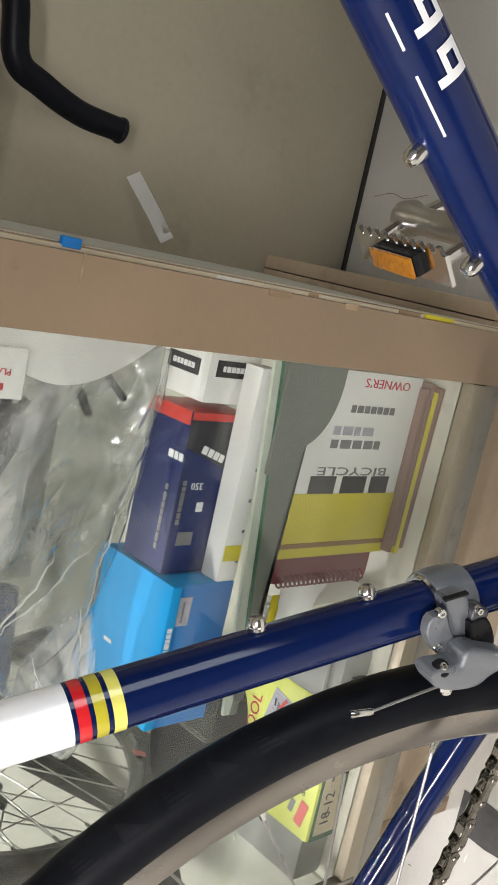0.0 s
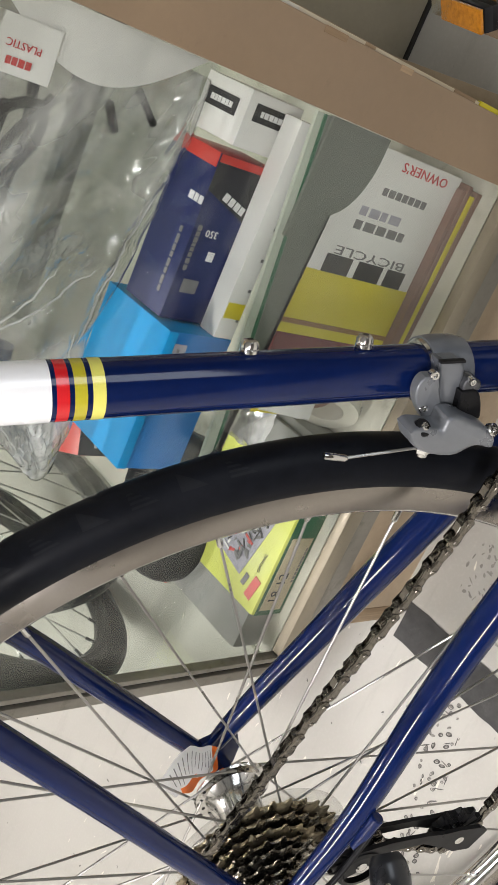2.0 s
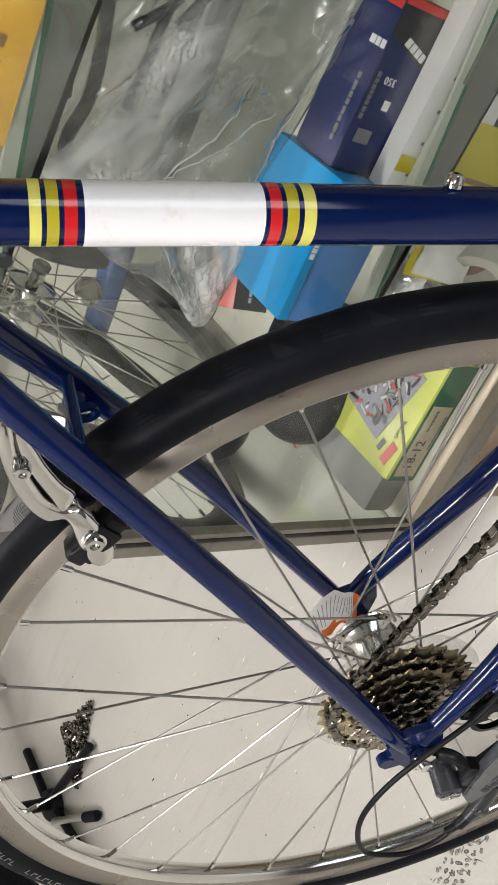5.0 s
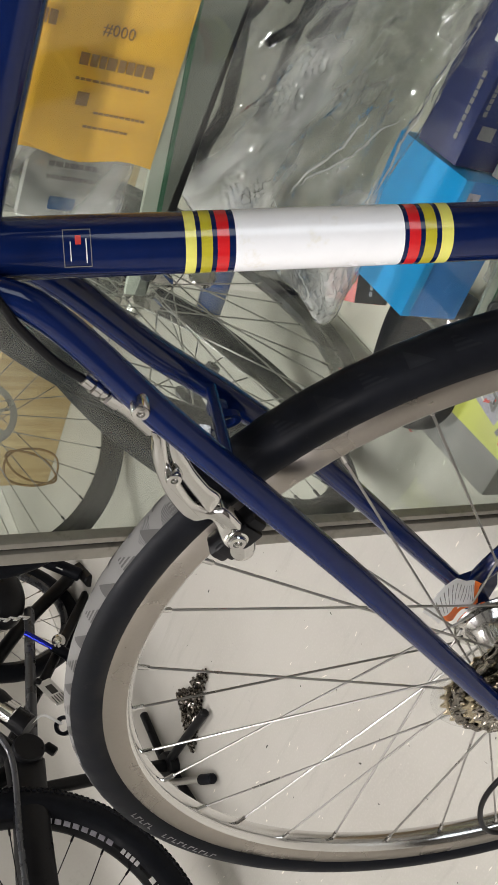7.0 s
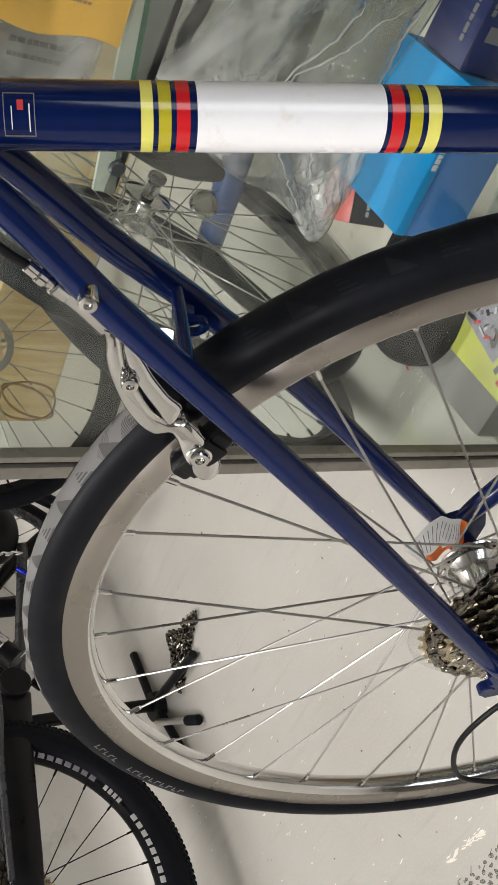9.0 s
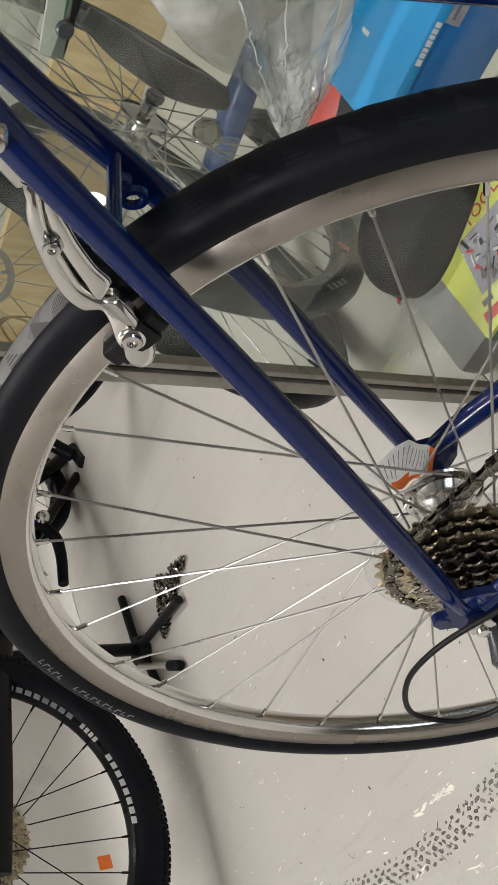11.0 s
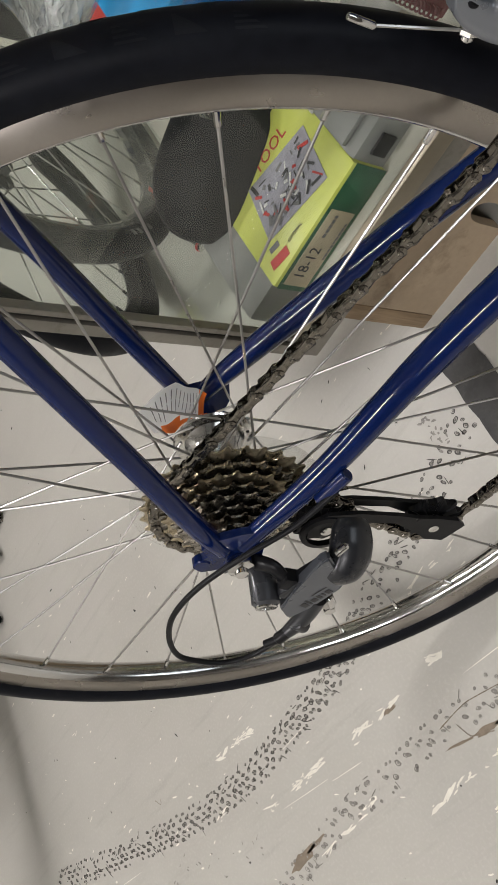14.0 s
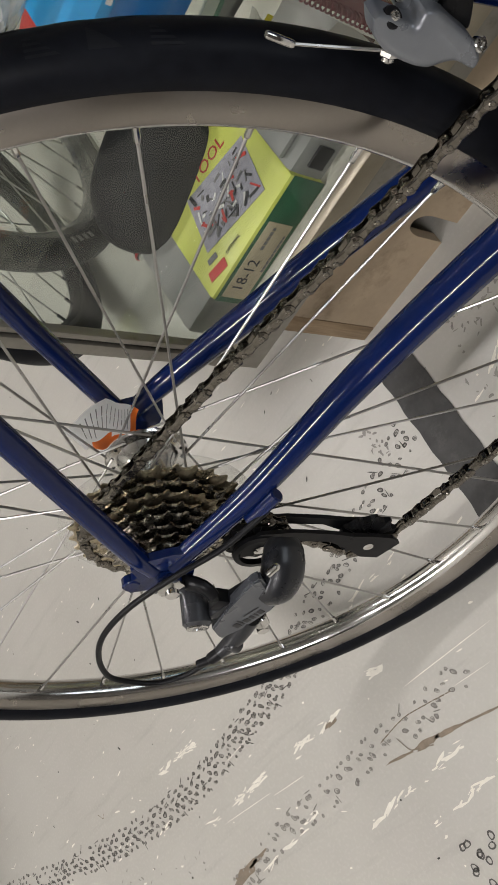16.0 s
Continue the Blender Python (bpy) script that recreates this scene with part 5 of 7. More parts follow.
bm = sweep(bmesh.new(), curve_points([(0.178, -0.006, 0.322), (0.1484, 0.024, 0.3141), (0.1372, 0.036, 0.3033), (0.1288, 0.038, 0.2947), (0.1222, 0.034, 0.2882)], 6), [0.006, 0.006, 0.006, 0.006, 0.007], 18, 0.6, (0, 1, 0))
kp("far_arm", bm, CHROME)
bm = bmesh.new()
rod(bm, (0.2050, -0.0290, 0.3790), (0.2092, -0.0297, 0.3865), 0.0048, 14, 0.0008)
rod(bm, (0.2092, -0.0297, 0.3865), (0.2105, -0.0300, 0.3900), 0.0030, 12, 0.0004)
rod(bm, (0.2105, -0.0300, 0.3900), (0.2128, -0.0300, 0.3945), 0.0040, 12, 0.0006)
rod(bm, (0.2128, -0.0300, 0.3945), (0.2160, -0.0300, 0.4000), 0.0032, 12, 0.0005)
kp("barrel_adjuster", bm, CHROME)
bm = sweep(bmesh.new(), curve_points([(0.2152, -0.0300, 0.3988), (0.2211, -0.0300, 0.4123), (0.2293, -0.0300, 0.4245), (0.2385, -0.0300, 0.4365), (0.2449, -0.0290, 0.4428), (0.262, -0.026, 0.462), (0.290, -0.020, 0.484), (0.36, 0.0, 0.480), (0.46, 0.012, 0.478)], 7), 0.0023, 12)
bp("cable_housing", bm, BLACK, "black brake cable housing")
# seat-tube maker's badge: a thin pale outline with a small red and white mark
bm = bmesh.new()


def on_seattube(bm, b0, b1, a0, a1, mi=0, n=4):
    grid = []
    for i in range(n + 1):
        row = []
        for j in range(n + 1):
            a, b = radians(a0 + (a1 - a0) * j / n), b0 + (b1 - b0) * i / n
            row.append(bm.verts.new(st(b, -0.01455 * math.cos(a), SA + 0.01455 * math.sin(a))))
        grid.append(row)
    for i in range(n):
        for j in range(n):
            bm.faces.new((grid[i][j], grid[i + 1][j], grid[i + 1][j + 1], grid[i][j + 1])).material_index = mi


for b0, b1, a0, a1, mi in ((0.3145, 0.3149, -8, 62, 0), (0.3265, 0.3269, -8, 62, 0), (0.3149, 0.3265, -8, -6, 0), (0.3149, 0.3265, 60, 62, 0), (0.3190, 0.3215, 34, 50, 1), (0.3165, 0.3170, 0, 44, 2), (0.3235, 0.3239, 4, 40, 2)):
    on_seattube(bm, b0, b1, a0, a1, mi)
bp("frame_badge", bm, [INK_GREY, CARD_RED, INK_WHITE], "thin outlined badge")
# swing tag on the far dropout
bm = bmesh.new()
over = [Vector((0.0284, 0.0500, 0.0195)), Vector((0.0361, 0.0460, 0.0489)), Vector((0.0054, 0.0360, 0.0687))]
under = [Vector((0.0073, 0.0500, 0.0112)), Vector((-0.0119, 0.0460, 0.0253)), Vector((-0.0101, 0.0360, 0.0437))]


def on_tag(u, v):
    """A point of the creased tag: u from its orange end to the free tip, v from one long edge to the other."""
    k = 0 if u < 0.55 else 1
    w = u / 0.55 if k == 0 else (u - 0.55) / 0.45
    return over[k].lerp(over[k + 1], w).lerp(under[k].lerp(under[k + 1], w), v)


nu, nv = 16, 8
grid = [[bm.verts.new(on_tag(i / nu, j / nv) + Vector((0.0005, 0.0012, 0.0008)) * math.sin(i * 0.7 + j * 0.5)) for j in range(nv + 1)] for i in range(nu + 1)]
for i in range(nu):
    for j in range(nv):
        bm.faces.new((grid[i][j], grid[i + 1][j], grid[i + 1][j + 1], grid[i][j + 1])).material_index = 1 if i < 2 or (j >= nv - 2 and 7 <= i <= 12) or (j == nv - 1 and i < 7) else 0
tag = bp("swing_tag", bm, [THINPAPER, ORANGE], "white and orange paper warning tag")
bm = bmesh.new()
for i in range(12):
    u = 0.17 + 0.060 * i
    for k, (v0, v1) in enumerate(((0.08, 0.30), (0.33, 0.62 - 0.06 * (i % 3)))):
        nrm = Vector((0, -0.0024, 0.0006))
        bm.faces.new([bm.verts.new(on_tag(x, y) + nrm + Vector((0.0005, 0.0012, 0.0008)) * math.sin(x * nu * 0.7 + y * nv * 0.5)) for x, y in ((u, v0), (u, v1), (u + 0.011, v1), (u + 0.011, v0))])
part("tag_print", bm, INK_GREY, tag, "grey lines of small print")

# the front end, beyond the view
FA = Vector((1.010, 0, 0))
wheel(bike, FA, -0.034, 0.034, True)
for s in (-1, 1):
    bp("fork_blade", sweep(bmesh.new(), curve_points([(0.818, 0.030 * s, 0.372), (0.860, 0.045 * s, 0.24), (0.930, 0.049 * s, 0.09), (1.008, 0.050 * s, 0.002)], 8), [0.012, 0.012, 0.009, 0.006], 16), BLUE)
bp("fork_crown", slab(bmesh.new(), (0.795, -0.04, 0.366), (0.838, 0.04, 0.388), 0.006), BLUE)
bp("stem", sweep(bmesh.new(), curve_points([(0.776, 0, 0.51), (0.762, 0, 0.555), (0.785, 0, 0.575), (0.865, 0, 0.585)], 6), 0.0125, 18), SATIN, "silver alloy stem")
bar = [(0.865, 0, 0.585), (0.868, 0.12, 0.585), (0.872, 0.185, 0.586), (0.90, 0.205, 0.583), (0.945, 0.208, 0.57), (0.962, 0.208, 0.53), (0.935, 0.208, 0.485), (0.86, 0.208, 0.465)]
bp("handlebar", sweep(bmesh.new(), curve_points([(x, -y, z) for x, y, z in bar[::-1]] + bar[1:], 5), 0.0135, 14), RUBBER, "black wrapped drop handlebar")
bp("seat_post", rod(bmesh.new(), st(0.40), st(0.53), 0.0133, 24, 0.001), SATIN)
bm = bmesh.new()
top = [(0.105, 0.072), (0.075, 0.075), (0.02, 0.058), (-0.04, 0.030), (-0.10, 0.020), (-0.155, 0.016), (-0.168, 0.0)]
outl = [(-x, y) for x, y in top] + [(-x, -y) for x, y in top[-2::-1]]
plate(bm, outl, st(0.565) + Vector((0.01, 0, 0.01)), (1, 0, 0), (0, 1, 0), 0.035)
bmesh.ops.bevel(bm, geom=list(bm.edges), offset=0.012, segments=3, affect='EDGES', clamp_overlap=True)
bp("saddle", bm, BLACK, "black saddle")
bm = bmesh.new()
for s in (-1, 1):
    sweep(bm, [st(0.565) + Vector((0.12, 0.012 * s, -0.005)), st(0.545) + Vector((0.03, 0.022 * s, -0.004)), st(0.545) + Vector((-0.05, 0.022 * s, -0.004)), st(0.565) + Vector((-0.09, 0.03 * s, -0.004))], 0.0035, 8)
bp("saddle_rails", bm, CHROME)

# ---- printed marks and cartons ----
def print_line(parent, m, length, height, material, letters=6, seed=1, name="print"):
    """An unreadable or branded word: a row of plain bars, centred on the pose."""
    r = random.Random(seed)
    w = [r.uniform(0.6, 1.1) for _ in range(letters)]
    k = length / (sum(w) * 1.25)
    x, bm = -length / 2, bmesh.new()
    for a in w:
        slab(bm, (x, -height / 2, 0), (x + a * k, height / 2, 0.0003))
        x += a * k * 1.25
    return part(name, bm, material, parent, "plain printed bars", m)


def panel(parent, m, w, h, material, name="print", label=""):
    return part(name, slab(bmesh.new(), (-w / 2, -h / 2, 0), (w / 2, h / 2, 0.0004)), material, parent, label, m)


def carton(name, lo, hi, mats, label, turn=0.0, bevel=0.0008, group="boxes in the display case"):
    """A card box on its base centre; mats: front, top, right end, left end and back."""
    lo, hi = Vector(lo), Vector(hi)
    size = hi - lo
    bm = slab(bmesh.new(), (-size.x / 2, -size.y / 2, 0), (size.x / 2, size.y / 2, size.z), bevel)
    bm.normal_update()
    for f in bm.faces:
        n = f.normal
        f.material_index = 0 if n.y < -0.7 else 1 if n.z > 0.7 else 2 if n.x > 0.7 else 3 if n.x < -0.7 else 4
    return thing(name, bm, mats, label, "box", group, at=pose((lo.x + hi.x) / 2, (lo.y + hi.y) / 2, lo.z, 0, 0, turn)), size


FRONT = ((1, 0, 0), (0, 0, 1))
TOP = ((1, 0, 0), (0, 1, 0))

# ---- middle shelf: boxes ----
ob, s = carton("parts_box", (1.524, 0.862, 0.3560), (1.684, 0.8805, 0.374), [PAPER] * 5, "long white card parts box on the glass shelf")
panel(ob, axes((-0.058, -s.y / 2, s.z / 2), *FRONT) @ pose(0, 0, 0.0001), 0.012, 0.016, CARD_YELLOW, "label", "yellow corner label")
bm = bmesh.new()
for k in range(6):
    slab(bm, (-0.066 + 0.0235 * k, -s.y / 2 - 0.0004, 0.0015), (-0.0635 + 0.0235 * k, -s.y / 2 + 0.0002, 0.0040))
part("tab_slot", bm, INK_GREY, ob, "small grey tab slots along the edge")
ob, s = carton("small_carton", (1.652, 0.884, 0.3560), (1.690, 0.936, 0.404), [PAPER] * 5, "white carton with black printed label bands")
panel(ob, axes((0.006, -s.y / 2, 0.024), *FRONT) @ pose(0, 0, 0.0001), 0.012, 0.034, INK, "label", "black label band")
print_line(ob, axes((0.006, -s.y / 2 - 0.0005, 0.024), (0, 0, 1), (-1, 0, 0)), 0.024, 0.004, INK_WHITE, 6, 3)
panel(ob, axes((0.004, 0.002, s.z + 0.0001), *TOP), 0.012, 0.036, INK, "label", "black label band")
print_line(ob, axes((0.004, 0.002, s.z + 0.0006), (0, 1, 0), (-1, 0, 0)), 0.026, 0.004, INK_WHITE, 6, 4)
ob, s = carton("saddle_box", (1.525, 0.8825, 0.3560), (1.6455, 0.9300, 0.4110), [CARD_BLACK, CARD_BLUE, CARD_RED, CARD_BLUE, CARD_BLACK], "navy and black carton with a red end")
up = ((0, 0, 1), (-1, 0, 0))
plate_blue = plate(bmesh.new(), [(-0.0600, 0.0004), (0.004, 0.0004), (0.020, 0.018), (0.034, 0.0546), (-0.0600, 0.0546)], (0, -s.y / 2 - 0.0002, 0), (1, 0, 0), (0, 0, 1), 0.0003)
part("print", plate_blue, CARD_BLUE, ob, "navy swoosh")
print_line(ob, axes((0.030, -s.y / 2 - 0.0006, 0.030), (0.35, 0, 1), (-1, 0, 0.35)), 0.024, 0.0058, INK_WHITE, 4, 5)
words("350", 0.0075, axes((0.006, -s.y / 2 - 0.0006, 0.038), *up), INK_WHITE, ob)
print_line(ob, axes((-0.006, -s.y / 2 - 0.0006, 0.050), (1, 0, 0), (0, 0, 1)), 0.034, 0.0034, INK_GREY, 8, 6)
panel(ob, axes((-0.010, -s.y / 2 - 0.0005, 0.032), *FRONT), 0.007, 0.006, INK_WHITE, "print", "small white emblem")
panel(ob, axes((-0.034, -s.y / 2 - 0.0005, 0.040), *FRONT), 0.010, 0.014, INK_GREY, "print", "small grey emblem")
panel(ob, axes((0.057, -s.y / 2 - 0.0002, 0.0275), *FRONT), 0.0055, 0.054, CARD_RED, "print", "red end band")
panel(ob, axes((0.055, 0, s.z + 0.0001), *TOP), 0.010, 0.046, CARD_RED, "print", "red end band")
print_line(ob, axes((0.026, -0.014, s.z + 0.0002), (0, 1, 0), (-1, 0, 0)), 0.018, 0.0055, INK_WHITE, 3, 7)
print_line(ob, axes((-0.02, -0.012, s.z + 0.0002), (1, 0, 0), (0, 1, 0)), 0.05, 0.0035, INK_GREY, 8, 8)
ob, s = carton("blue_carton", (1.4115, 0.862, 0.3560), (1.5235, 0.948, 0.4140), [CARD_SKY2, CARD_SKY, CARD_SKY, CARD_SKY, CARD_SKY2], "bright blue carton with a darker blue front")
print_line(ob, axes((0.0095, -s.y / 2 - 0.0014, 0.0540), (-1, 0, 0), (0, 0, -1)), 0.030, 0.0042, INK_WHITE, 7, 9)
panel(ob, axes((0.036, -s.y / 2 - 0.0001, 0.044), *FRONT), 0.022, 0.012, CARD_GREY, "label", "grey paper label")
print_line(ob, axes((0.036, -s.y / 2 - 0.0006, 0.045), *FRONT), 0.016, 0.002, INK_GREY, 6, 10)
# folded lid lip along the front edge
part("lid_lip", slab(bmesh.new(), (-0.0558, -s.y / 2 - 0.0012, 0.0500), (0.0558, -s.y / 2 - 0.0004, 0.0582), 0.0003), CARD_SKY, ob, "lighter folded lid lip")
print_line(ob, axes((-0.012, 0.018, s.z + 0.0002), (0, 1, 0), (-1, 0, 0)), 0.010, 0.003, INK_WHITE, 4, 11)
ob, s = carton("small_red_box", (1.367, 0.945, 0.356), (1.410, 0.985, 0.392), [CARD_BLACK, CARD_RED, CARD_BLACK, CARD_RED, CARD_BLACK], "small black and red parts box beside the blue carton", 24)
print_line(ob, axes((0, -s.y / 2 - 0.0002, 0.02), *FRONT), 0.03, 0.003, INK_WHITE, 6, 12)

# ---- lower deck: booklet, notebook, magazines ----
bk = holder("manual_booklet", "white and yellow cycle manual standing on edge", "booklet", pose(1.6115, 0.868, 0.1850))
part("cover", slab(bmesh.new(), (-0.075, -0.002, 0), (0.078, 0.004, 0.130), 0.0006), PAPER, bk)
part("yellow_band", slab(bmesh.new(), (-0.0752, -0.0026, 0.0004), (-0.022, -0.0019, 0.1296)), CARD_YELLOW, bk, "yellow lower cover")
part("stripe", slab(bmesh.new(), (-0.067, -0.0031, 0.0004), (-0.063, -0.0025, 0.1296)), INK_BROWN, bk, "dark stripe")
print_line(bk, axes((-0.017, -0.0022, 0.066), *up), 0.104, 0.019, INK, 3, 13, "emblem")
words("BICYCLE", 0.0098, axes((-0.003, -0.0023, 0.062), *up), INK_GREY, bk, stretch=2.3)
print_line(bk, axes((0.019, -0.0022, 0.068), *up), 0.062, 0.007, INK_GREY, 5, 14)
print_line(bk, axes((0.030, -0.0022, 0.074), *up), 0.05, 0.007, CARD_GREY, 4, 15)
print_line(bk, axes((0.048, -0.0022, 0.056), *up), 0.055, 0.006, INK_GREY, 7, 16)
words("OWNER'S", 0.0105, axes((0.070, -0.0023, 0.044), *up), INK_RED, bk, stretch=1.25)
nb = holder("spiral_notebook", "maroon notebook with a wire spiral, leaning upright", "notebook", pose(1.521, 0.880, 0.1875))
part("cover", slab(bmesh.new(), (-0.010, -0.006, 0), (0.012, 0.006, 0.115), 0.001), MAROON, nb)
bm = bmesh.new()
sweep(bm, [(-0.008 + 0.0045 * math.cos(a), -0.007 + 0.0045 * math.sin(a), 0.006 + 0.105 * a / (2 * math.pi * 20)) for a in np.linspace(0, 2 * math.pi * 20, 260)], 0.0009, 5)
part("spiral", bm, MAROON, nb, "maroon coiled binding")
for k, (z0, z1, mt, dx) in enumerate(((0.1635, 0.1700, PINKPAPER, 0.0), (0.1703, 0.1762, CARD_YELLOW, -0.004), (0.1765, 0.1815, PINKPAPER, 0.003), (0.1818, 0.1870, PINKPAPER, -0.002))):
    thing("magazine", slab(bmesh.new(), (-0.072, -0.004, 0), (0.072, 0.10, z1 - z0), 0.0008), mt, "magazine lying flat in a stack, page edges outward", "magazine", "magazine stack", at=pose(1.612 + dx, 0.862, z0, 0, 0, (k - 1.5) * 0.6))
bm = bmesh.new()
lathe(bm, [(0.017, -0.012), (0.030, -0.012), (0.0305, 0.012), (0.017, 0.012)], (0, 0, 0), (0, 0, 1), 40, True)
tr = thing("tape_roll", bm, CREAM, "cream tape roll with faint printed capitals", "tape", at=axes((1.474, 0.890, 0.192), (0.72, -0.62, 0.3), (0.1, 0.55, 0.83)))
words("D E", 0.012, axes((0.0, -0.031, 0), (1, 0, 0), (0, 0, 1)), INK_GREY, tr)


def packet(name, corner, ex, ey, w, h, material, label, amp, seed):
    """A limp paper or film packet: a thin creased sheet with a fold line."""
    bm, n = bmesh.new(), 14
    ex, ey = Vector(ex).normalized(), Vector(ey).normalized()
    nz = ex.cross(ey)
    for side in (0, 1):
        g = []
        for i in range(n + 1):
            row = []
            for j in range(n + 1):
                u, v = i / n, j / n
                p = Vector((u * w, v * h, seed * 3.1))
                bulge = 4 * amp * math.sqrt(max(0, u * (1 - u) * v * (1 - v)))
                crease = amp * (noise.noise(p * 45) + 0.5 * noise.noise(p * 120 + Vector((0, 0, 4))))
                row.append(bm.verts.new(Vector(corner) + ex * u * w + ey * v * h + nz * ((bulge if side else -bulge * 0.4) + crease + 0.0006 * side)))
            g.append(row)
        for i in range(n):
            for j in range(n):
                bm.faces.new((g[i][j], g[i + 1][j], g[i + 1][j + 1], g[i][j + 1]))
    return thing(name, bm, material, label, "packet")


packet("paper_packet", (1.452, 0.888, 0.205), (0, 0.2, 1), (1, 0.1, 0), 0.055, 0.05, PAPER, "creased white paper packet leaning on the notebook", 0.004, 1)
packet("yellow_packet", (1.445, 0.906, 0.164), (0, 0.05, 1), (1, 0.05, 0), 0.092, 0.036, CARD_YELLOW, "small yellow card packet behind the tape roll", 0.002, 2)
packet("paper_packet", (1.50, 0.895, 0.165), (0, 0.0, 1), (-1, 0.1, 0), 0.05, 0.04, PINKPAPER, "pinkish printed paper packet beside the notebook", 0.002, 3)
packet("film_packet", (1.39, 0.925, 0.203), (0.9, -0.1, 0.15), (0, 1, 0.1), 0.075, 0.06, FILM, "small clear film packet on the tool box", 0.006, 4)

# ---- tool box ----
tb = holder("tool_box", "grey plastic tool box in a lime and green card sleeve", "tool box", pose(1.2344, 0.8540, 0.1635, 0, 0, 0.5) @ Matrix.Scale(0.8, 4))
bm = bmesh.new()
slab(bm, (-0.022, 0.004, 0.0), (0.262, 0.150, 0.048), 0.009)
part("case_shell", bm, GREYCASE, tb)
part("carry_handle", slab(bmesh.new(), (0.200, 0.02, 0.0482), (0.252, 0.11, 0.056), 0.005), GREYCASE, tb)
part("latch", slab(bmesh.new(), (0.21, -0.0025, 0.016), (0.235, 0.001, 0.036), 0.001), BLACK, tb, "black latch")
part("sleeve", slab(bmesh.new(), (0.032, -0.0012, -0.0002), (0.198, 0.151, 0.0494), 0.0055), CARD_LIME, tb, "lime yellow card sleeve")
part("sleeve_front", slab(bmesh.new(), (0.033, -0.0016, 0.001), (0.1975, -0.0010, 0.0445)), CARD_GREEN, tb, "deep green sleeve front")
part("price_sticker", slab(bmesh.new(), (0.040, -0.0022, 0.006), (0.142, -0.0017, 0.040)), STICKER, tb, "cream price sticker")
words("18-12", 0.021, axes((0.072, -0.0025, 0.026), *FRONT), INK, tb, stretch=0.9)
print_line(tb, axes((0.122, -0.0025, 0.028), *FRONT), 0.03, 0.004, INK_GREY, 5, 20)
print_line(tb, axes((0.105, -0.0025, 0.009), *FRONT), 0.05, 0.003, INK_GREY, 9, 21)
T0 = axes((0.1215, 0.066, 0.0498), (0.96, -0.21, 0), (0.21, 0.96, 0))
panel(tb, T0, 0.104, 0.074, CARD_GREY, "picture_panel", "lilac picture of tools")
rnd = random.Random(9)
for k in range(64):
    x, y, a = rnd.uniform(-0.044, 0.044), rnd.uniform(-0.031, 0.031), rnd.uniform(0, 180)
    panel(tb, T0 @ pose(x, y, 0.0004 + 0.00002 * k, 0, 0, a), rnd.uniform(0.005, 0.017), rnd.uniform(0.0015, 0.0045), (INK, INK_GREY, CARD_RED, INK, PAPER, INK_GREY)[k % 6], "print")
words("TOOL", 0.022, axes((0.130, 0.117, 0.0499), (1, -0.05, 0), (0.05, 1, 0)), INK_RED, tb)
words("OPTIMAL", 0.0065, axes((0.096, 0.016, 0.0499), (1, -0.05, 0), (0.05, 1, 0)), INK, tb)
panel(tb, axes((0.062, 0.014, 0.0498), (0.98, -0.2, 0), (0.2, 0.98, 0)), 0.03, 0.012, CARD_RED, "print", "small red print")
panel(tb, axes((0.064, 0.030, 0.0498), (0.98, -0.2, 0), (0.2, 0.98, 0)), 0.016, 0.007, INK_GREY, "print")

# ---- black saddle bag, small bolt ----
bm = bmesh.new()
bmesh.ops.create_icosphere(bm, subdivisions=4, radius=1)
for v in bm.verts:
    p = v.co
    q = Vector([math.copysign(abs(c) ** 0.75, c) for c in p])
    k = 0.006 * noise.noise(p * 1.6)
    v.co = Vector((q.x * (0.078 + k), q.y * (0.055 + k * 0.5), 0.046 + q.z * 0.046))
    if v.co.z < 0.012:
        v.co.z = 0.012 * v.co.z / 0.012 if v.co.z > 0 else 0.0
sb = thing("saddle_bag", bm, DARKBAG, "rounded charcoal saddle bag with a pale seam", "bag", at=pose(1.290, 1.000, 0.1635, 0, 0, 12))
bm = bmesh.new()
sweep(bm, [(0.0765 * math.cos(a), 0.0525 * math.sin(a), 0.046 + 0.004 * math.sin(2 * a)) for a in np.linspace(0, 2 * math.pi, 48, endpoint=False)], 0.0022, 6, closed=True)
part("seam", bm, MIDGREY, sb, "grey piped seam")
bt = holder("small_bolt", "short steel bolt with a brown washer lying loose", "bolt", axes((1.189, 1.008, 0.1690), (0.3, -0.95, 0), (0, 0, 1)))
part("shank", rod(bmesh.new(), (-0.012, 0, 0), (0.004, 0, 0), 0.0026, 10, 0.0005), CHROME, bt)
part("head", rod(bmesh.new(), (0.004, 0, 0), (0.008, 0, 0), 0.0048, 6, 0.0004), CHROME, bt)
part("washer", rod(bmesh.new(), (0.0025, 0, 0), (0.0039, 0, 0), 0.0058, 16, 0.0002), INK_RED, bt, "brown-red washer")

# ---- clear crumpled bag of cables over the boxes ----
bag = holder("plastic_bag", "crumpled clear plastic bag holding black cables", "plastic bag", pose(1.546, 0.90, 0.422))
edge = [(0.139, 0.010), (0.144, 0.138), (0.094, 0.213), (0.014, 0.223), (-0.046, 0.213), (-0.086, 0.178), (-0.121, 0.128), (-0.141, 0.068), (-0.168, 0.030), (-0.126, 0.018), (-0.086, 0.020), (-0.046, 0.030), (0.034, 0.015), (0.094, 0.008)]
mid = Vector((0.0, 0.105))
ring = [Vector((p.x, p.y)) for p in curve_points([(x, z, 0) for x, z in edge] + [(edge[0][0], edge[0][1], 0)], 22)][:-1]
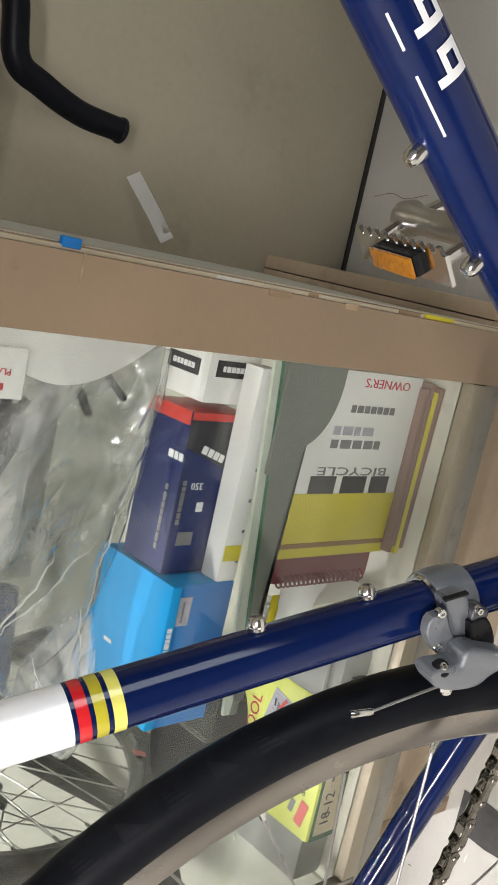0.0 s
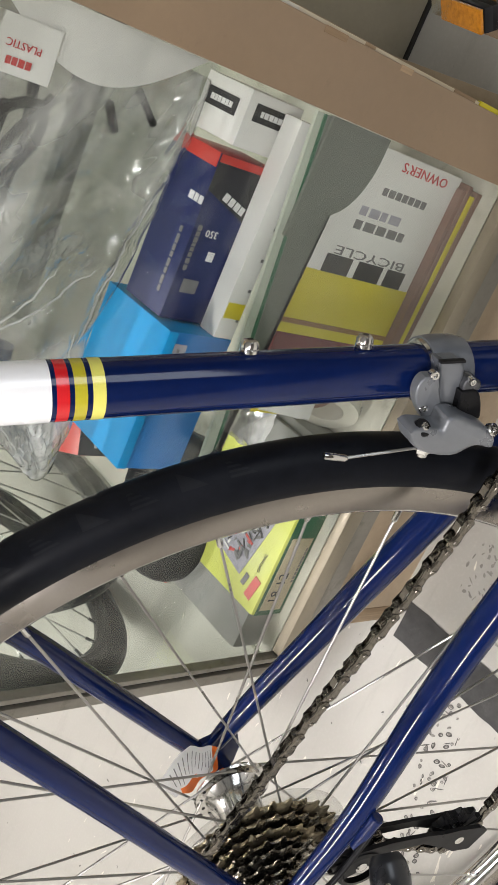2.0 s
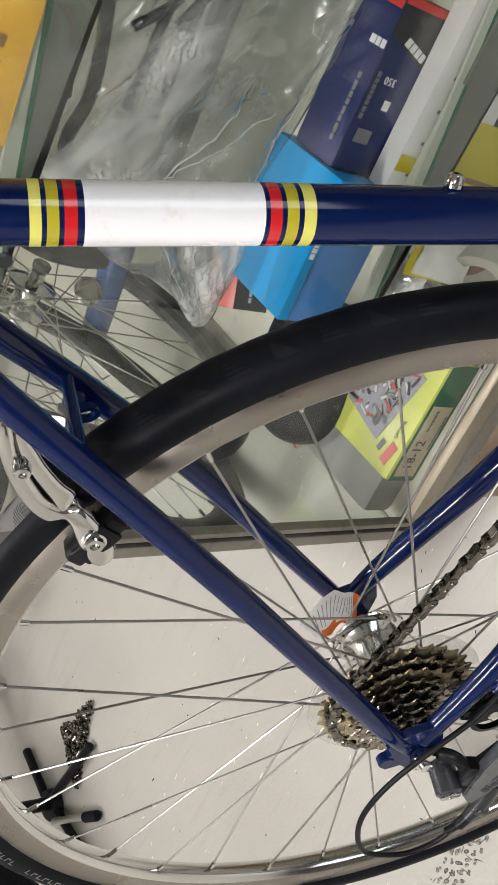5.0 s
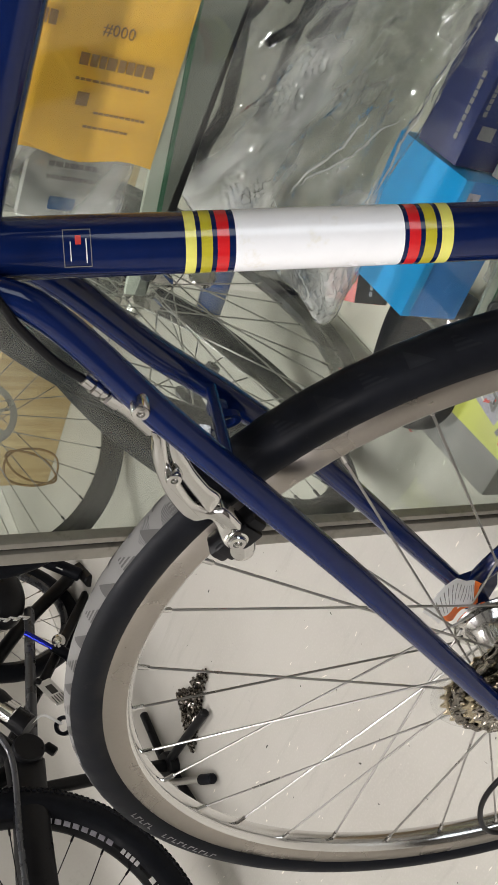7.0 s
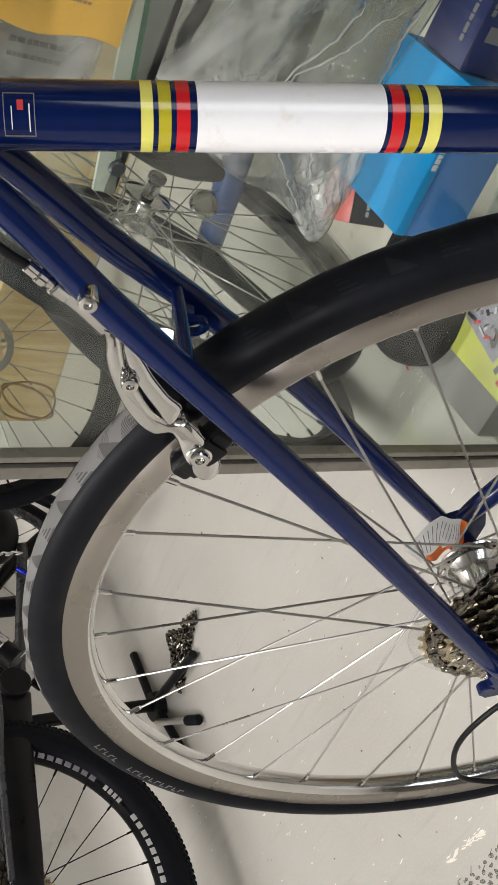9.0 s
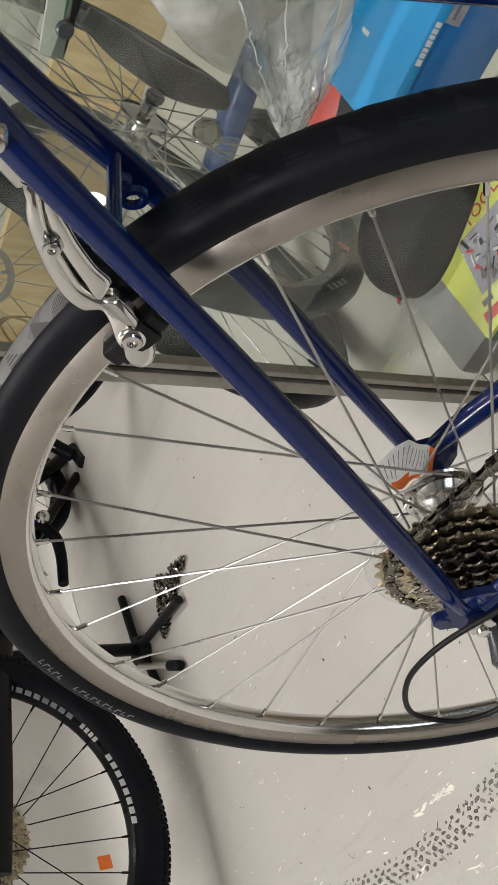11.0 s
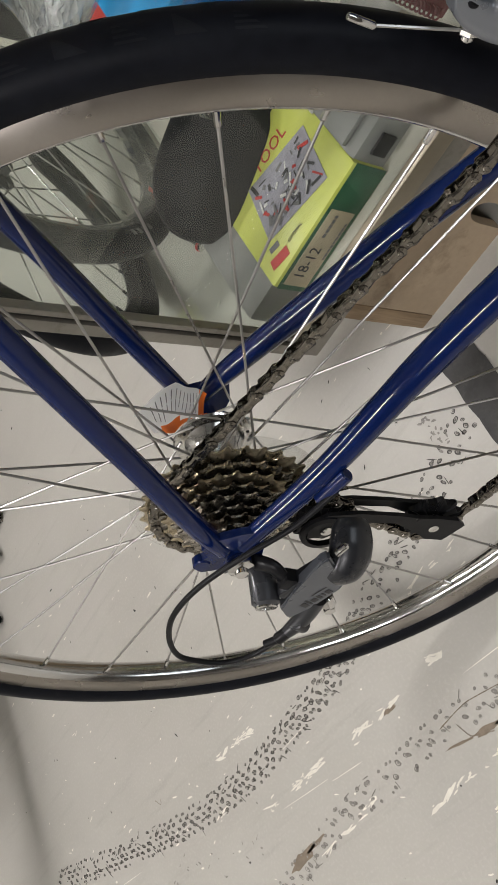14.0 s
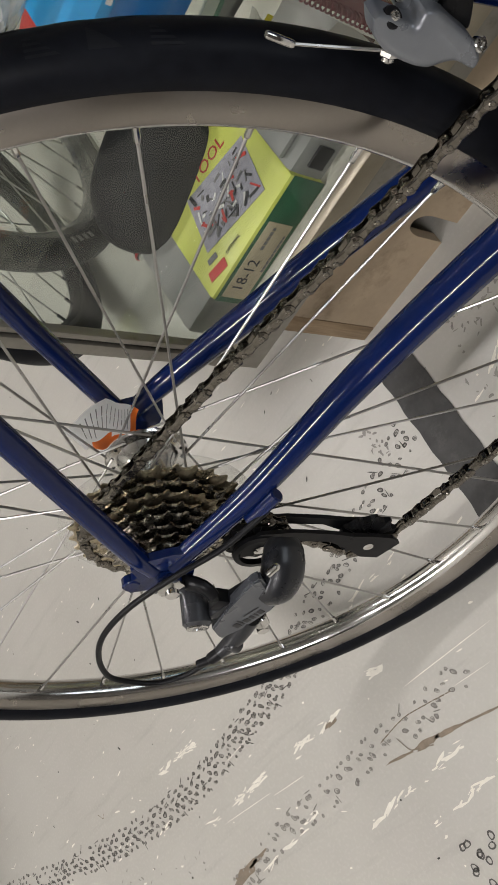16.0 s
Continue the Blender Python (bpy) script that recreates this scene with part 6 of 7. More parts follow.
# long straight creases (from, to, half width, height), then shorter ones strewn about
creases = [((-0.0605, 0.1135), (-0.0014, 0.080), 0.010, 0.0034), ((-0.0605, 0.1135), (0.0023, 0.0522), 0.012, 0.0036), ((0.090, 0.180), (-0.020, 0.1555), 0.012, -0.004), ((-0.020, 0.1555), (-0.100, 0.138), 0.010, -0.004), ((0.0605, 0.027), (-0.056, 0.048), 0.008, 0.003), ((0.130, 0.060), (0.020, 0.085), 0.014, 0.003), ((0.120, 0.110), (0.010, 0.120), 0.016, -0.003), ((-0.160, 0.034), (-0.070, 0.085), 0.008, 0.004), ((-0.150, 0.050), (-0.060, 0.135), 0.009, -0.004), ((-0.130, 0.025), (-0.040, 0.055), 0.007, 0.003)]
crumples = [(-0.0003, 0.1518, 0.012), (0.0246, 0.138, 0.010), (-0.067, 0.1466, 0.014), (0.0024, 0.0688, 0.013), (-0.0442, 0.078, 0.018), (0.022, 0.0363, 0.012), (-0.135, 0.045, 0.022), (0.085, 0.07, 0.016)]
for side, name in ((-1, "front_film"), (1, "back_film")):
    rf = random.Random(40 + side)
    lines = [(Vector(p), Vector(q), w, h) for p, q, w, h in creases]
    for _ in range(34):
        a, ln = radians(-28 + rf.gauss(0, 24)), rf.uniform(0.02, 0.075)
        p = Vector((rf.uniform(-0.13, 0.12), rf.uniform(0.02, 0.20)))
        lines.append((p, p + ln * Vector((math.cos(a), math.sin(a))), rf.uniform(0.003, 0.008), rf.choice((-1, 1)) * rf.uniform(0.0010, 0.0030)))
    bm, rows = bmesh.new(), []
    for i in range(101):
        u = i / 100
        row = []
        for p in ring:
            q = mid + (p - mid) * u
            h = 0.0080 * noise.noise(Vector((q.x * 15, q.y * 24, side * 3.3))) + 0.0030 * noise.noise(Vector((q.x * 46, q.y * 46, side * 5.1)))
            for f, t, w, amp in lines:
                d = t - f
                k = max(0.0, min(1.0, (q - f).dot(d) / d.length_squared))
                off = (q - f - d * k).length
                if off < w:
                    h += amp * (1 - off / w) ** 1.5 * (0.35 + 0.65 * math.sin(math.pi * min(1, 0.1 + 0.9 * k)))
            for x, z, r in crumples:
                e = ((q.x - x) ** 2 + (q.y - z) ** 2) / (r * r)
                if e < 4:
                    h += 0.0040 * math.exp(-e) * abs(noise.noise(Vector((q.x * 150, q.y * 260, side)))) * 2
            y = side * (0.020 * math.sqrt(max(0, 1 - u * u)) + 0.003) + h
            row.append(bm.verts.new((q.x, max(-0.046, y), q.y)))
        rows.append(row)
    n = len(ring)
    for a, b in zip(rows, rows[1:]):
        for k in range(n):
            bm.faces.new((a[k], a[(k + 1) % n], b[(k + 1) % n], b[k]))
    sheet_film = part(name, bm, FILM, bag, "creased clear film", smooth=True)
    if side < 0:
        # sharp folds, where the film lies double; their white includes the glint
        me = sheet_film.data
        near = kdtree.KDTree(len(me.vertices))
        for v in me.vertices:
            near.insert((v.co.x, 0, v.co.z), v.index)
        near.balance()
        for k, (f, t, w, amp) in enumerate(lines[:2] + lines[4:5] + lines[7:10]):
            steps = max(4, int((t - f).length / 0.004))
            pts = []
            for i in range(steps + 1):
                q = f.lerp(t, i / steps) + 0.0011 * Vector((rf.uniform(-1, 1), rf.uniform(-1, 1)))
                pts.append(me.vertices[near.find((q.x, 0, q.y))[1]].co + Vector((0, -0.0006, 0)))
            thick = 0.0008
            part("fold", sweep(bmesh.new(), pts, [0.0002, thick, thick * 0.7, thick, 0.0002], 6, 0.6), CREASE, bag, "sharp fold in the film, white with its glint")
for pts, r in ((((0.115, 0.012, 0.188), (0.060, 0.010, 0.182), (0.022, 0.010, 0.173), (-0.023, 0.010, 0.167), (-0.053, 0.010, 0.173), (-0.074, 0.010, 0.168)), 0.0046), (((0.110, 0.014, 0.150), (0.065, 0.013, 0.168), (0.024, 0.014, 0.182), (-0.022, 0.014, 0.190)), 0.0048), (((0.105, 0.016, 0.172), (0.050, 0.012, 0.164), (0.010, 0.013, 0.186), (-0.030, 0.012, 0.182)), 0.0042)):
    part("cable", sweep(bmesh.new(), curve_points(pts, 8), r, 12), BLACK, bag, "bent black cable")
for pts in (((0.047, 0.010, 0.152), (0.067, 0.010, 0.141), (0.084, 0.011, 0.125), (0.086, 0.012, 0.106), (0.064, 0.012, 0.106), (0.028, 0.013, 0.124)), ((0.020, 0.012, 0.153), (0.039, 0.012, 0.133), (0.065, 0.013, 0.120), (0.094, 0.013, 0.101))):
    part("cable", sweep(bmesh.new(), curve_points(pts, 8), 0.0034, 12), BLACK, bag, "bent black cable")
for a, b, r in (((0.078, 0.012, 0.112), (-0.030, 0.012, 0.118), 0.0026), ((0.103, 0.012, 0.065), (0.086, 0.012, 0.054), 0.0032), ((0.116, 0.012, 0.047), (0.098, 0.012, 0.027), 0.0026), ((0.085, 0.012, 0.130), (-0.028, 0.012, 0.140), 0.0034), ((0.112, 0.014, 0.118), (0.070, 0.013, 0.112), 0.0036), ((0.118, 0.015, 0.092), (0.088, 0.013, 0.084), 0.0036), ((0.100, 0.015, 0.200), (0.020, 0.013, 0.196), 0.0040)):
    part("black_rod", rod(bmesh.new(), a, b, r, 12, 0.001), BLACK, bag, "straight black rod")
# printed white sheet behind the post
bm = bmesh.new()
sheet = [(1.695, 0.455), (1.695, 0.60)] + [(1.695 - 0.036 * math.sin(a), 0.60 - 0.145 * (a / math.pi)) for a in np.linspace(0.25, 3.0, 14)]
plate(bm, sheet, (0, 0.872, 0), (1, 0, 0), (0, 0, 1), 0.0006)
sh = thing("paper_sheet", bm, PAPER, "white printed sheet with a rounded edge beside the bag", "paper")
panel(sh, axes((1.6640, 0.8700, 0.578), (0, 0, 1), (-1, 0, 0)), 0.050, 0.030, PAPER, "label", "small white label with red print")
words("PLASTIC", 0.0058, axes((1.6650, 0.8692, 0.573), (0, 0, 1), (-1, 0, 0)), INK_RED, sh)
print_line(sh, axes((1.6560, 0.8694, 0.574), (0, 0, 1), (-1, 0, 0)), 0.016, 0.0042, INK_RED, 4, 19)

# ---- top shelf: padded envelope and clear packets ----
env = holder("padded_envelope", "yellow padded envelope with brown print, leaning on the glass", "envelope", pose(1.576, 0.8475, 0.6605))
bm, g = bmesh.new(), []
for side in (0, 1):
    g = []
    for i in range(25):
        g.append([])
        for j in range(13):
            u, v = i / 24, j / 12
            x, z = -0.077 + 0.157 * u, 0.085 * v
            e = 4 * math.sqrt(max(0, u * (1 - u) * v * (1 - v)))
            y = (-0.0022 if side == 0 else 0.0022) * min(1, e * 1.6) + 0.0009 * noise.noise(Vector((x * 60, z * 60, side)))
            g[-1].append(bm.verts.new((x + 0.002 * math.sin(9 * v), y, z)))
    for i in range(24):
        for j in range(12):
            bm.faces.new((g[i][j], g[i + 1][j], g[i + 1][j + 1], g[i][j + 1]))
bmesh.ops.remove_doubles(bm, verts=bm.verts, dist=0.00005)
part("pouch", bm, ENVELOPE, env)
dn = ((0, 0, -1), (1, 0, 0))
words("#000", 0.0085, axes((-0.008, -0.0036, 0.040), *dn), INK_BROWN, env)
print_line(env, axes((-0.024, -0.0036, 0.036), *dn), 0.042, 0.0062, INK_BROWN, 8, 30)
print_line(env, axes((-0.034, -0.0036, 0.036), *dn), 0.042, 0.0014, INK_BROWN, 12, 31)
print_line(env, axes((-0.044, -0.0036, 0.050), *dn), 0.008, 0.007, INK_BROWN, 1, 32, "emblem")
print_line(env, axes((-0.050, -0.0036, 0.028), *dn), 0.03, 0.0013, INK_BROWN, 10, 33)
print_line(env, axes((-0.058, -0.0036, 0.034), *dn), 0.026, 0.0013, INK_BROWN, 9, 34)
print_line(env, axes((-0.008, -0.0036, 0.079), *dn), 0.014, 0.007, INK_BROWN, 3, 35)
packet("film_packet", (1.450, 0.866, 0.6615), (0.0, 0.12, 1), (1, 0.0, 0), 0.072, 0.052, FILM, "clear film packet with a pale label on the upper shelf", 0.005, 6)
ob, s = carton("label_card", (1.446, 0.880, 0.6610), (1.496, 0.886, 0.718), [PAPER] * 5, "pale printed card inside a clear packet", 0, 0.0004, "")
panel(ob, axes((-0.014, -s.y / 2 - 0.0001, 0.032), *FRONT), 0.008, 0.016, CARD_SKY2, "print", "small blue emblem")
print_line(ob, axes((0.010, -s.y / 2 - 0.0002, 0.03), *dn), 0.03, 0.003, INK_GREY, 7, 40)
print_line(ob, axes((0.002, -s.y / 2 - 0.0002, 0.03), *dn), 0.03, 0.0025, INK_GREY, 9, 41)

# ---- other wheels and bicycles ----
def build_wheel(parent, m, radius, tyre_r, rim_h, rim_mat, hub_mat, spoke_mat, n_spokes=28, hub_half=0.045, knobs=False, tyre_label="black rubber tyre", hub_r=0.016, wheel_name="wheel", rim_w=0.012):
    """A wheel about the pose's z axis: rim with tyre, hub and spokes."""
    rr = radius - 2 * tyre_r + 0.006
    prof = [(rr, -rim_w), (rr + 0.001, rim_w), (rr - rim_h * 0.55, rim_w * 0.9), (rr - rim_h, 0.004), (rr - rim_h, -0.004), (rr - rim_h * 0.55, -rim_w * 0.9)]
    rim = part(wheel_name, lathe(bmesh.new(), prof, (0, 0, 0), (0, 0, 1), 96, closed=True), rim_mat, parent, "", m)
    c = radius - tyre_r
    bm = lathe(bmesh.new(), [(c + tyre_r * math.cos(a), tyre_r * math.sin(a)) for a in np.linspace(radians(-155), radians(155), 15)], (0, 0, 0), (0, 0, 1), 128, closed=True)
    part("tyre", bm, RUBBER, rim, tyre_label)
    if knobs:
        bm = bmesh.new()
        for k in range(190):
            for row, off in ((-0.86, 0.5), (-0.45, 0), (0, 0.5), (0.45, 0), (0.86, 0.5)):
                a = 2 * math.pi * (k + off) / 190
                q = pose(0, 0, 0, 0, 0, math.degrees(a)) @ pose(c, 0, 0, 0, -math.degrees(row * 1.1), 0) @ pose(tyre_r, 0, 0)
                slab(bm, (-0.002, -0.0030, -0.0042), (0.0024, 0.0030, 0.0042), 0, q)
        tagged(part("tread_rubber", bm, RUBBER, rim), kind="stuff")
    part("hub", lathe(bmesh.new(), [(0.005, -hub_half - 0.014), (0.010, -hub_half - 0.012), (0.011, -hub_half), (hub_r * 1.7, -hub_half + 0.006), (hub_r * 1.75, -hub_half + 0.010), (hub_r, -hub_half + 0.016), (hub_r * 0.92, 0), (hub_r, hub_half - 0.016), (hub_r * 1.75, hub_half - 0.010), (hub_r * 1.7, hub_half - 0.006), (0.011, hub_half), (0.010, hub_half + 0.012), (0.005, hub_half + 0.014)], (0, 0, 0), (0, 0, 1), 28), hub_mat, rim)
    for k in range(n_spokes):
        a, side = 2 * math.pi * k / n_spokes, 1 if k % 2 else -1
        tw = a + (1.15 if (k // 2) % 2 else -1.15)
        p, q = Vector(((rr - rim_h) * math.cos(a), (rr - rim_h) * math.sin(a), 0)), Vector((hub_r * 1.6 * math.cos(tw), hub_r * 1.6 * math.sin(tw), side * (hub_half - 0.008)))
        part("spoke", sweep(bmesh.new(), [p, q], 0.0011, 5), spoke_mat, rim)
        part("nipple", rod(bmesh.new(), p, p + (q - p).normalized() * 0.012, 0.0021, 6), hub_mat, rim)
    return rim


def along(origin, normal, spin=0.0):
    n = Vector(normal).normalized()
    e = n.orthogonal().normalized()
    return axes(origin, e, n.cross(e)) @ pose(0, 0, 0, 0, 0, spin)


# wheel behind the case, leaning
w3 = holder("spare_wheel", "dusty black bicycle wheel with a silver hub standing behind glass", "wheel", along((1.132, 1.383, 0.336), (1, -0.011, -0.158)))
r3 = build_wheel(w3, Matrix.Identity(4), 0.335, 0.019, 0.016, DARKGREY, CHROME, SPOKE, 32, 0.027, hub_r=0.0185)
part("end_cap", rod(bmesh.new(), (0, 0, 0.0415), (0, 0, 0.052), 0.012, 20, 0.002), BLACK, r3, "black hub end cap")
part("end_cap", rod(bmesh.new(), (0, 0, -0.052), (0, 0, -0.0415), 0.012, 20, 0.002), CHROME, r3)
bm = bmesh.new()
for k in range(4):
    a = 2.9 + 0.045 * k
    slab(bm, (-0.004, -0.004, 0), (0.004, 0.004, 0.0006), 0, pose(0, 0, 0, 0, 0, math.degrees(a)) @ pose(0.316, 0, 0.0186))
part("tyre_print", bm, INK_GREY, r3, "grey block print on the tyre wall")
part("red_mark", slab(bmesh.new(), (-0.012, -0.006, 0), (0.012, 0.006, 0.0006), 0, along((0, 0, 0), (0, 0, 1)) @ pose(0, 0, 0, 0, 0, 150) @ pose(0.300, 0, 0.0146)), CARD_RED, r3, "small red rim mark")
# smaller wheel standing behind it
w5 = holder("spare_wheel", "small black bicycle wheel with a dark rim standing behind glass", "wheel", along((1.033, 1.291, 0.262), (1, -0.011, -0.30)))
build_wheel(w5, Matrix.Identity(4), 0.268, 0.019, 0.014, BLACK, DARKGREY, SPOKE, 24, 0.027, hub_r=0.014)
# saddle and blue frame tube propped behind the wheel
sd = holder("parked_bicycle", "blue bicycle with a black saddle propped behind the wheel", "bicycle", pose(1.137, 1.55, 0.0))
part("frame_tube", sweep(bmesh.new(), [(0.085, -0.03, 0.145), (-0.01, -0.03, 0.141), (-0.12, -0.02, 0.128)], [0.020, 0.023, 0.021], 18), MIDBLUE, sd, "blue tube")
part("fork_leg", sweep(bmesh.new(), [(-0.074, -0.35, 0.128), (-0.115, -0.15, 0.145), (-0.130, -0.04, 0.140)], [0.013, 0.016, 0.018], 16), BLACK, sd, "dark fork leg")
part("leg_tube", sweep(bmesh.new(), [(-0.02, -0.02, 0.14), (-0.04, 0.05, 0.0)], 0.012, 14), BLUE, sd, "blue tube")
bm = bmesh.new()
sweep(bm, curve_points([(0.060, -0.02, 0.385), (0.040, -0.03, 0.335), (0.014, -0.03, 0.258), (0.006, -0.03, 0.205), (0.002, -0.03, 0.160)], 6), [0.014, 0.022, 0.026, 0.024, 0.016], 18, 0.7)
part("saddle", bm, BLACK, sd, "black narrow saddle")
part("reflector", lathe(bmesh.new(), [(0.0, 0.0), (0.020, 0.0), (0.022, 0.006), (0.018, 0.010), (0.0, 0.012)], (-0.052, -0.035, 0.172), (0.6, -0.7, 0.3), 24), CHROME, sd, "round chrome lamp")
# mountain bicycle held in a floor stand
mtb = holder("mountain_bicycle", "black mountain bicycle with knobbly tyres and white rim print", "bicycle", pose(0.146, 0.938, 0.4055))
M2 = mtb.matrix_basis.inverted() @ pose(0.174, -0.058, 0.007)


def mp_(name, bm, material, label="", parent=None, smooth=True):
    bm.transform(M2)
    return part(name, bm, material, parent or mtb, label, None, smooth)


r2 = build_wheel(mtb, along((0, 0, 0), (0.992, -0.127, 0)), 0.322, 0.030, 0.014, BLACK, BLACK, BLACK, 28, 0.05, True, "black knobbly tyre", wheel_name="rear_wheel", rim_w=0.0145)
rnd = random.Random(12)
for k, (a0, a1, seg) in enumerate(((314, 346, 9), (301, 310, 4), (268, 296, 8), (20, 48, 9), (135, 165, 10), (200, 228, 9))):
    bm = bmesh.new()
    for j in range(seg):
        a = radians(a0 + (a1 - a0) * j / seg)
        q = axes((0, 0, 0), (0.127 * math.cos(a), 0.992 * math.cos(a), math.sin(a)), (-0.127 * math.sin(a), -0.992 * math.sin(a), math.cos(a))) @ pose(0.2625, 0, 0.0150)
        wd = (a1 - a0) / seg * 0.36 * radians(1) * 0.255
        slab(bm, (-0.0055, -wd, 0), (0.0055, wd, 0.0008), 0, q @ pose(0, 0, 0, 0, 6, 0))
    part("rim_print", bm, INK_WHITE if k % 3 else CARD_GREY, mtb, "pale printed blocks on the rim")
for i, teeth in enumerate((42, 36, 30, 25, 21, 18, 15)):
    bm, _ = toothed(teeth, 0, 0.0020, max(0.017, teeth * 0.0127 / 2 / math.pi - 0.014))
    bm.transform(pose(0.018 + 0.0042 * i, 0, 0, 0, 0, 90))
    part("sprocket", bm, COG_GOLD, mtb, "", None, False)
tag = bmesh.new()
slab(tag, (-0.017, 0.917, 0.192), (-0.0155, 0.939, 0.214), 0.0004)
mp_("spoke_tag", tag, ORANGE, "orange tag on the spokes")
bm = bmesh.new()
sweep(bm, curve_points([(0.022, 0.93, 0.386), (0.030, 1.06, 0.365), (0.026, 1.22, 0.338), (0.0, 1.37, 0.305)], 8), [0.011, 0.013, 0.014, 0.017], 20, 2.2, (0, 0, 1))
mp_("chain_stay", bm, BLACK)
mp_("chain_stay", sweep(bmesh.new(), curve_points([(-0.085, 0.93, 0.386), (-0.09, 1.1, 0.360), (-0.06, 1.37, 0.305)], 8), [0.016, 0.02, 0.024], 16, 0.5, (0, 0, 1)), BLACK)
mp_("seat_stay", sweep(bmesh.new(), [(0.022, 0.93, 0.39), (-0.01, 1.16, 0.72)], 0.009, 14), BLACK)
mp_("seat_tube", sweep(bmesh.new(), [(-0.03, 1.38, 0.30), (-0.03, 1.20, 0.80)], 0.017, 18), BLACK)
mp_("down_tube", sweep(bmesh.new(), [(-0.03, 1.38, 0.30), (-0.03, 1.95, 0.70)], 0.025, 18), BLACK)
mp_("bottom_bracket", rod(bmesh.new(), (-0.075, 1.38, 0.30), (0.03, 1.38, 0.30), 0.030, 24, 0.003), BLACK)
mp_("gear_cable", sweep(bmesh.new(), curve_points([(0.05, 1.44, 0.37), (0.05, 1.35, 0.345), (0.05, 1.20, 0.372), (0.05, 1.02, 0.40)], 8), 0.0055, 10), DARKGREY, "dark grey cable along the stay")
mp_("seat_stay", sweep(bmesh.new(), [(-0.085, 0.93, 0.39), (-0.04, 1.16, 0.72)], 0.009, 14), BLACK)
bm = bmesh.new()
sweep(bm, curve_points([(0.035, 1.46, 0.42), (0.03, 1.50, 0.345), (0.02, 1.46, 0.31), (0.02, 1.425, 0.285)], 6), [0.020, 0.022, 0.022, 0.024], 18)
mp_("crank_arm", bm, BLACK)
mp_("collar", rod(bmesh.new(), (0.0215, 1.505, 0.345), (0.0205, 1.455, 0.304), 0.0235, 24, 0.002), CHROME, "bright chrome collar")
mp_("cable_tie", sweep(bmesh.new(), curve_points([(0.02, 1.43, 0.285), (0.03, 1.44, 0.255), (0.02, 1.42, 0.222)], 6), 0.0028, 6), PAPER, "white cable tie")
bm = lathe(bmesh.new(), [(0.0115, -0.004), (0.0185, -0.004), (0.0185, 0.004), (0.0115, 0.004)], (0.02, 1.416, 0.219), (0.7, -0.3, 0.6), 24, closed=True)
mp_("rubber_ring", bm, RUBBER, "small black ring")

# black folded bicycle behind it: bars, grip, saddle
fb = holder("folding_bicycle", "black folded bicycle with a grip and round reflective saddle", "bicycle", pose(0.02, 1.7, 0.0))
M3 = fb.matrix_basis.inverted() @ pose(0.083, -0.070, -0.019)


def fp(name, bm, material, label="", smooth=True):
    bm.transform(M3)
    return part(name, bm, material, fb, label, None, smooth)


fp("stem_tube", sweep(bmesh.new(), [(0.015, 1.80, 0.185), (0.02, 1.46, 0.278)], 0.0115, 18), DARKGREY, "glossy dark steel tube")
fp("side_tube", sweep(bmesh.new(), [(-0.02, 1.86, 0.02), (0.0, 1.62, 0.20), (-0.02, 1.5, 0.30)], 0.011, 14), BLACK)
fp("frame_tube", sweep(bmesh.new(), curve_points([(-0.05, 1.95, 0.02), (-0.06, 1.80, 0.20), (-0.06, 1.62, 0.36), (-0.06, 1.5, 0.46)], 6), 0.016, 16), BLACK)
bm = bmesh.new()
bmesh.ops.create_icosphere(bm, subdivisions=4, radius=1)
for v in bm.verts:
    v.co = Vector((0.01, 1.855, 0.238)) + Vector((v.co.x * 0.060, v.co.y * 0.085, v.co.z * 0.068 * (1.0 if v.co.z > 0 else 0.8)))
fp("saddle", bm, BLACK)
bm = bmesh.new()
for k in range(5):
    for s in (-1, 1):
        q = axes((0.045, 1.758, 0.300 - 0.022 * k), (0.55, -0.75, 0.0), (0, 0, 1)) @ pose(s * 0.008, 0, 0, 0, 0, s * 40)
        slab(bm, (-0.012, -0.004, 0), (0.012, 0.004, 0.002), 0, q)
fp("chevron_band", bm, PAPER, "pale reflective chevrons")
fp("grip", rod(bmesh.new(), (0.02, 1.958, 0.122), (0.02, 1.887, 0.034), 0.0165, 20, 0.003), RUBBER, "black rubber grip")
fp("grip_print", slab(bmesh.new(), (-0.008, -0.020, 0), (0.008, 0.012, 0.0015), 0, axes((0.030, 1.905, 0.083), (0, 0.63, 0.78), (0.6, -0.62, 0.5))), INK_WHITE, "small white print")
fp("lever", sweep(bmesh.new(), [(0.045, 1.715, 0.225), (0.045, 1.665, 0.178)], [0.006, 0.005], 10), BLUE_ANO, "blue anodised lever")
fp("bell", lathe(bmesh.new(), [(0, 0.010), (0.008, 0.009), (0.0135, 0.004), (0.015, -0.002), (0.0, -0.003)], (0.045, 1.682, 0.160), (0.8, -0.4, 0.4), 24), CHROME, "silver bell")
fp("strap", sweep(bmesh.new(), curve_points([(0.02, 1.69, 0.165), (0.02, 1.65, 0.135), (0.015, 1.60, 0.13), (0.01, 1.53, 0.14)], 6), [0.011, 0.013, 0.012, 0.011], 12), RUBBER)
fp("wire_hook", sweep(bmesh.new(), curve_points([(0.06, 1.76, 0.42), (0.06, 1.70, 0.36), (0.05, 1.62, 0.335), (0.05, 1.56, 0.35)], 6), 0.007, 10), SATIN, "bent grey wire")
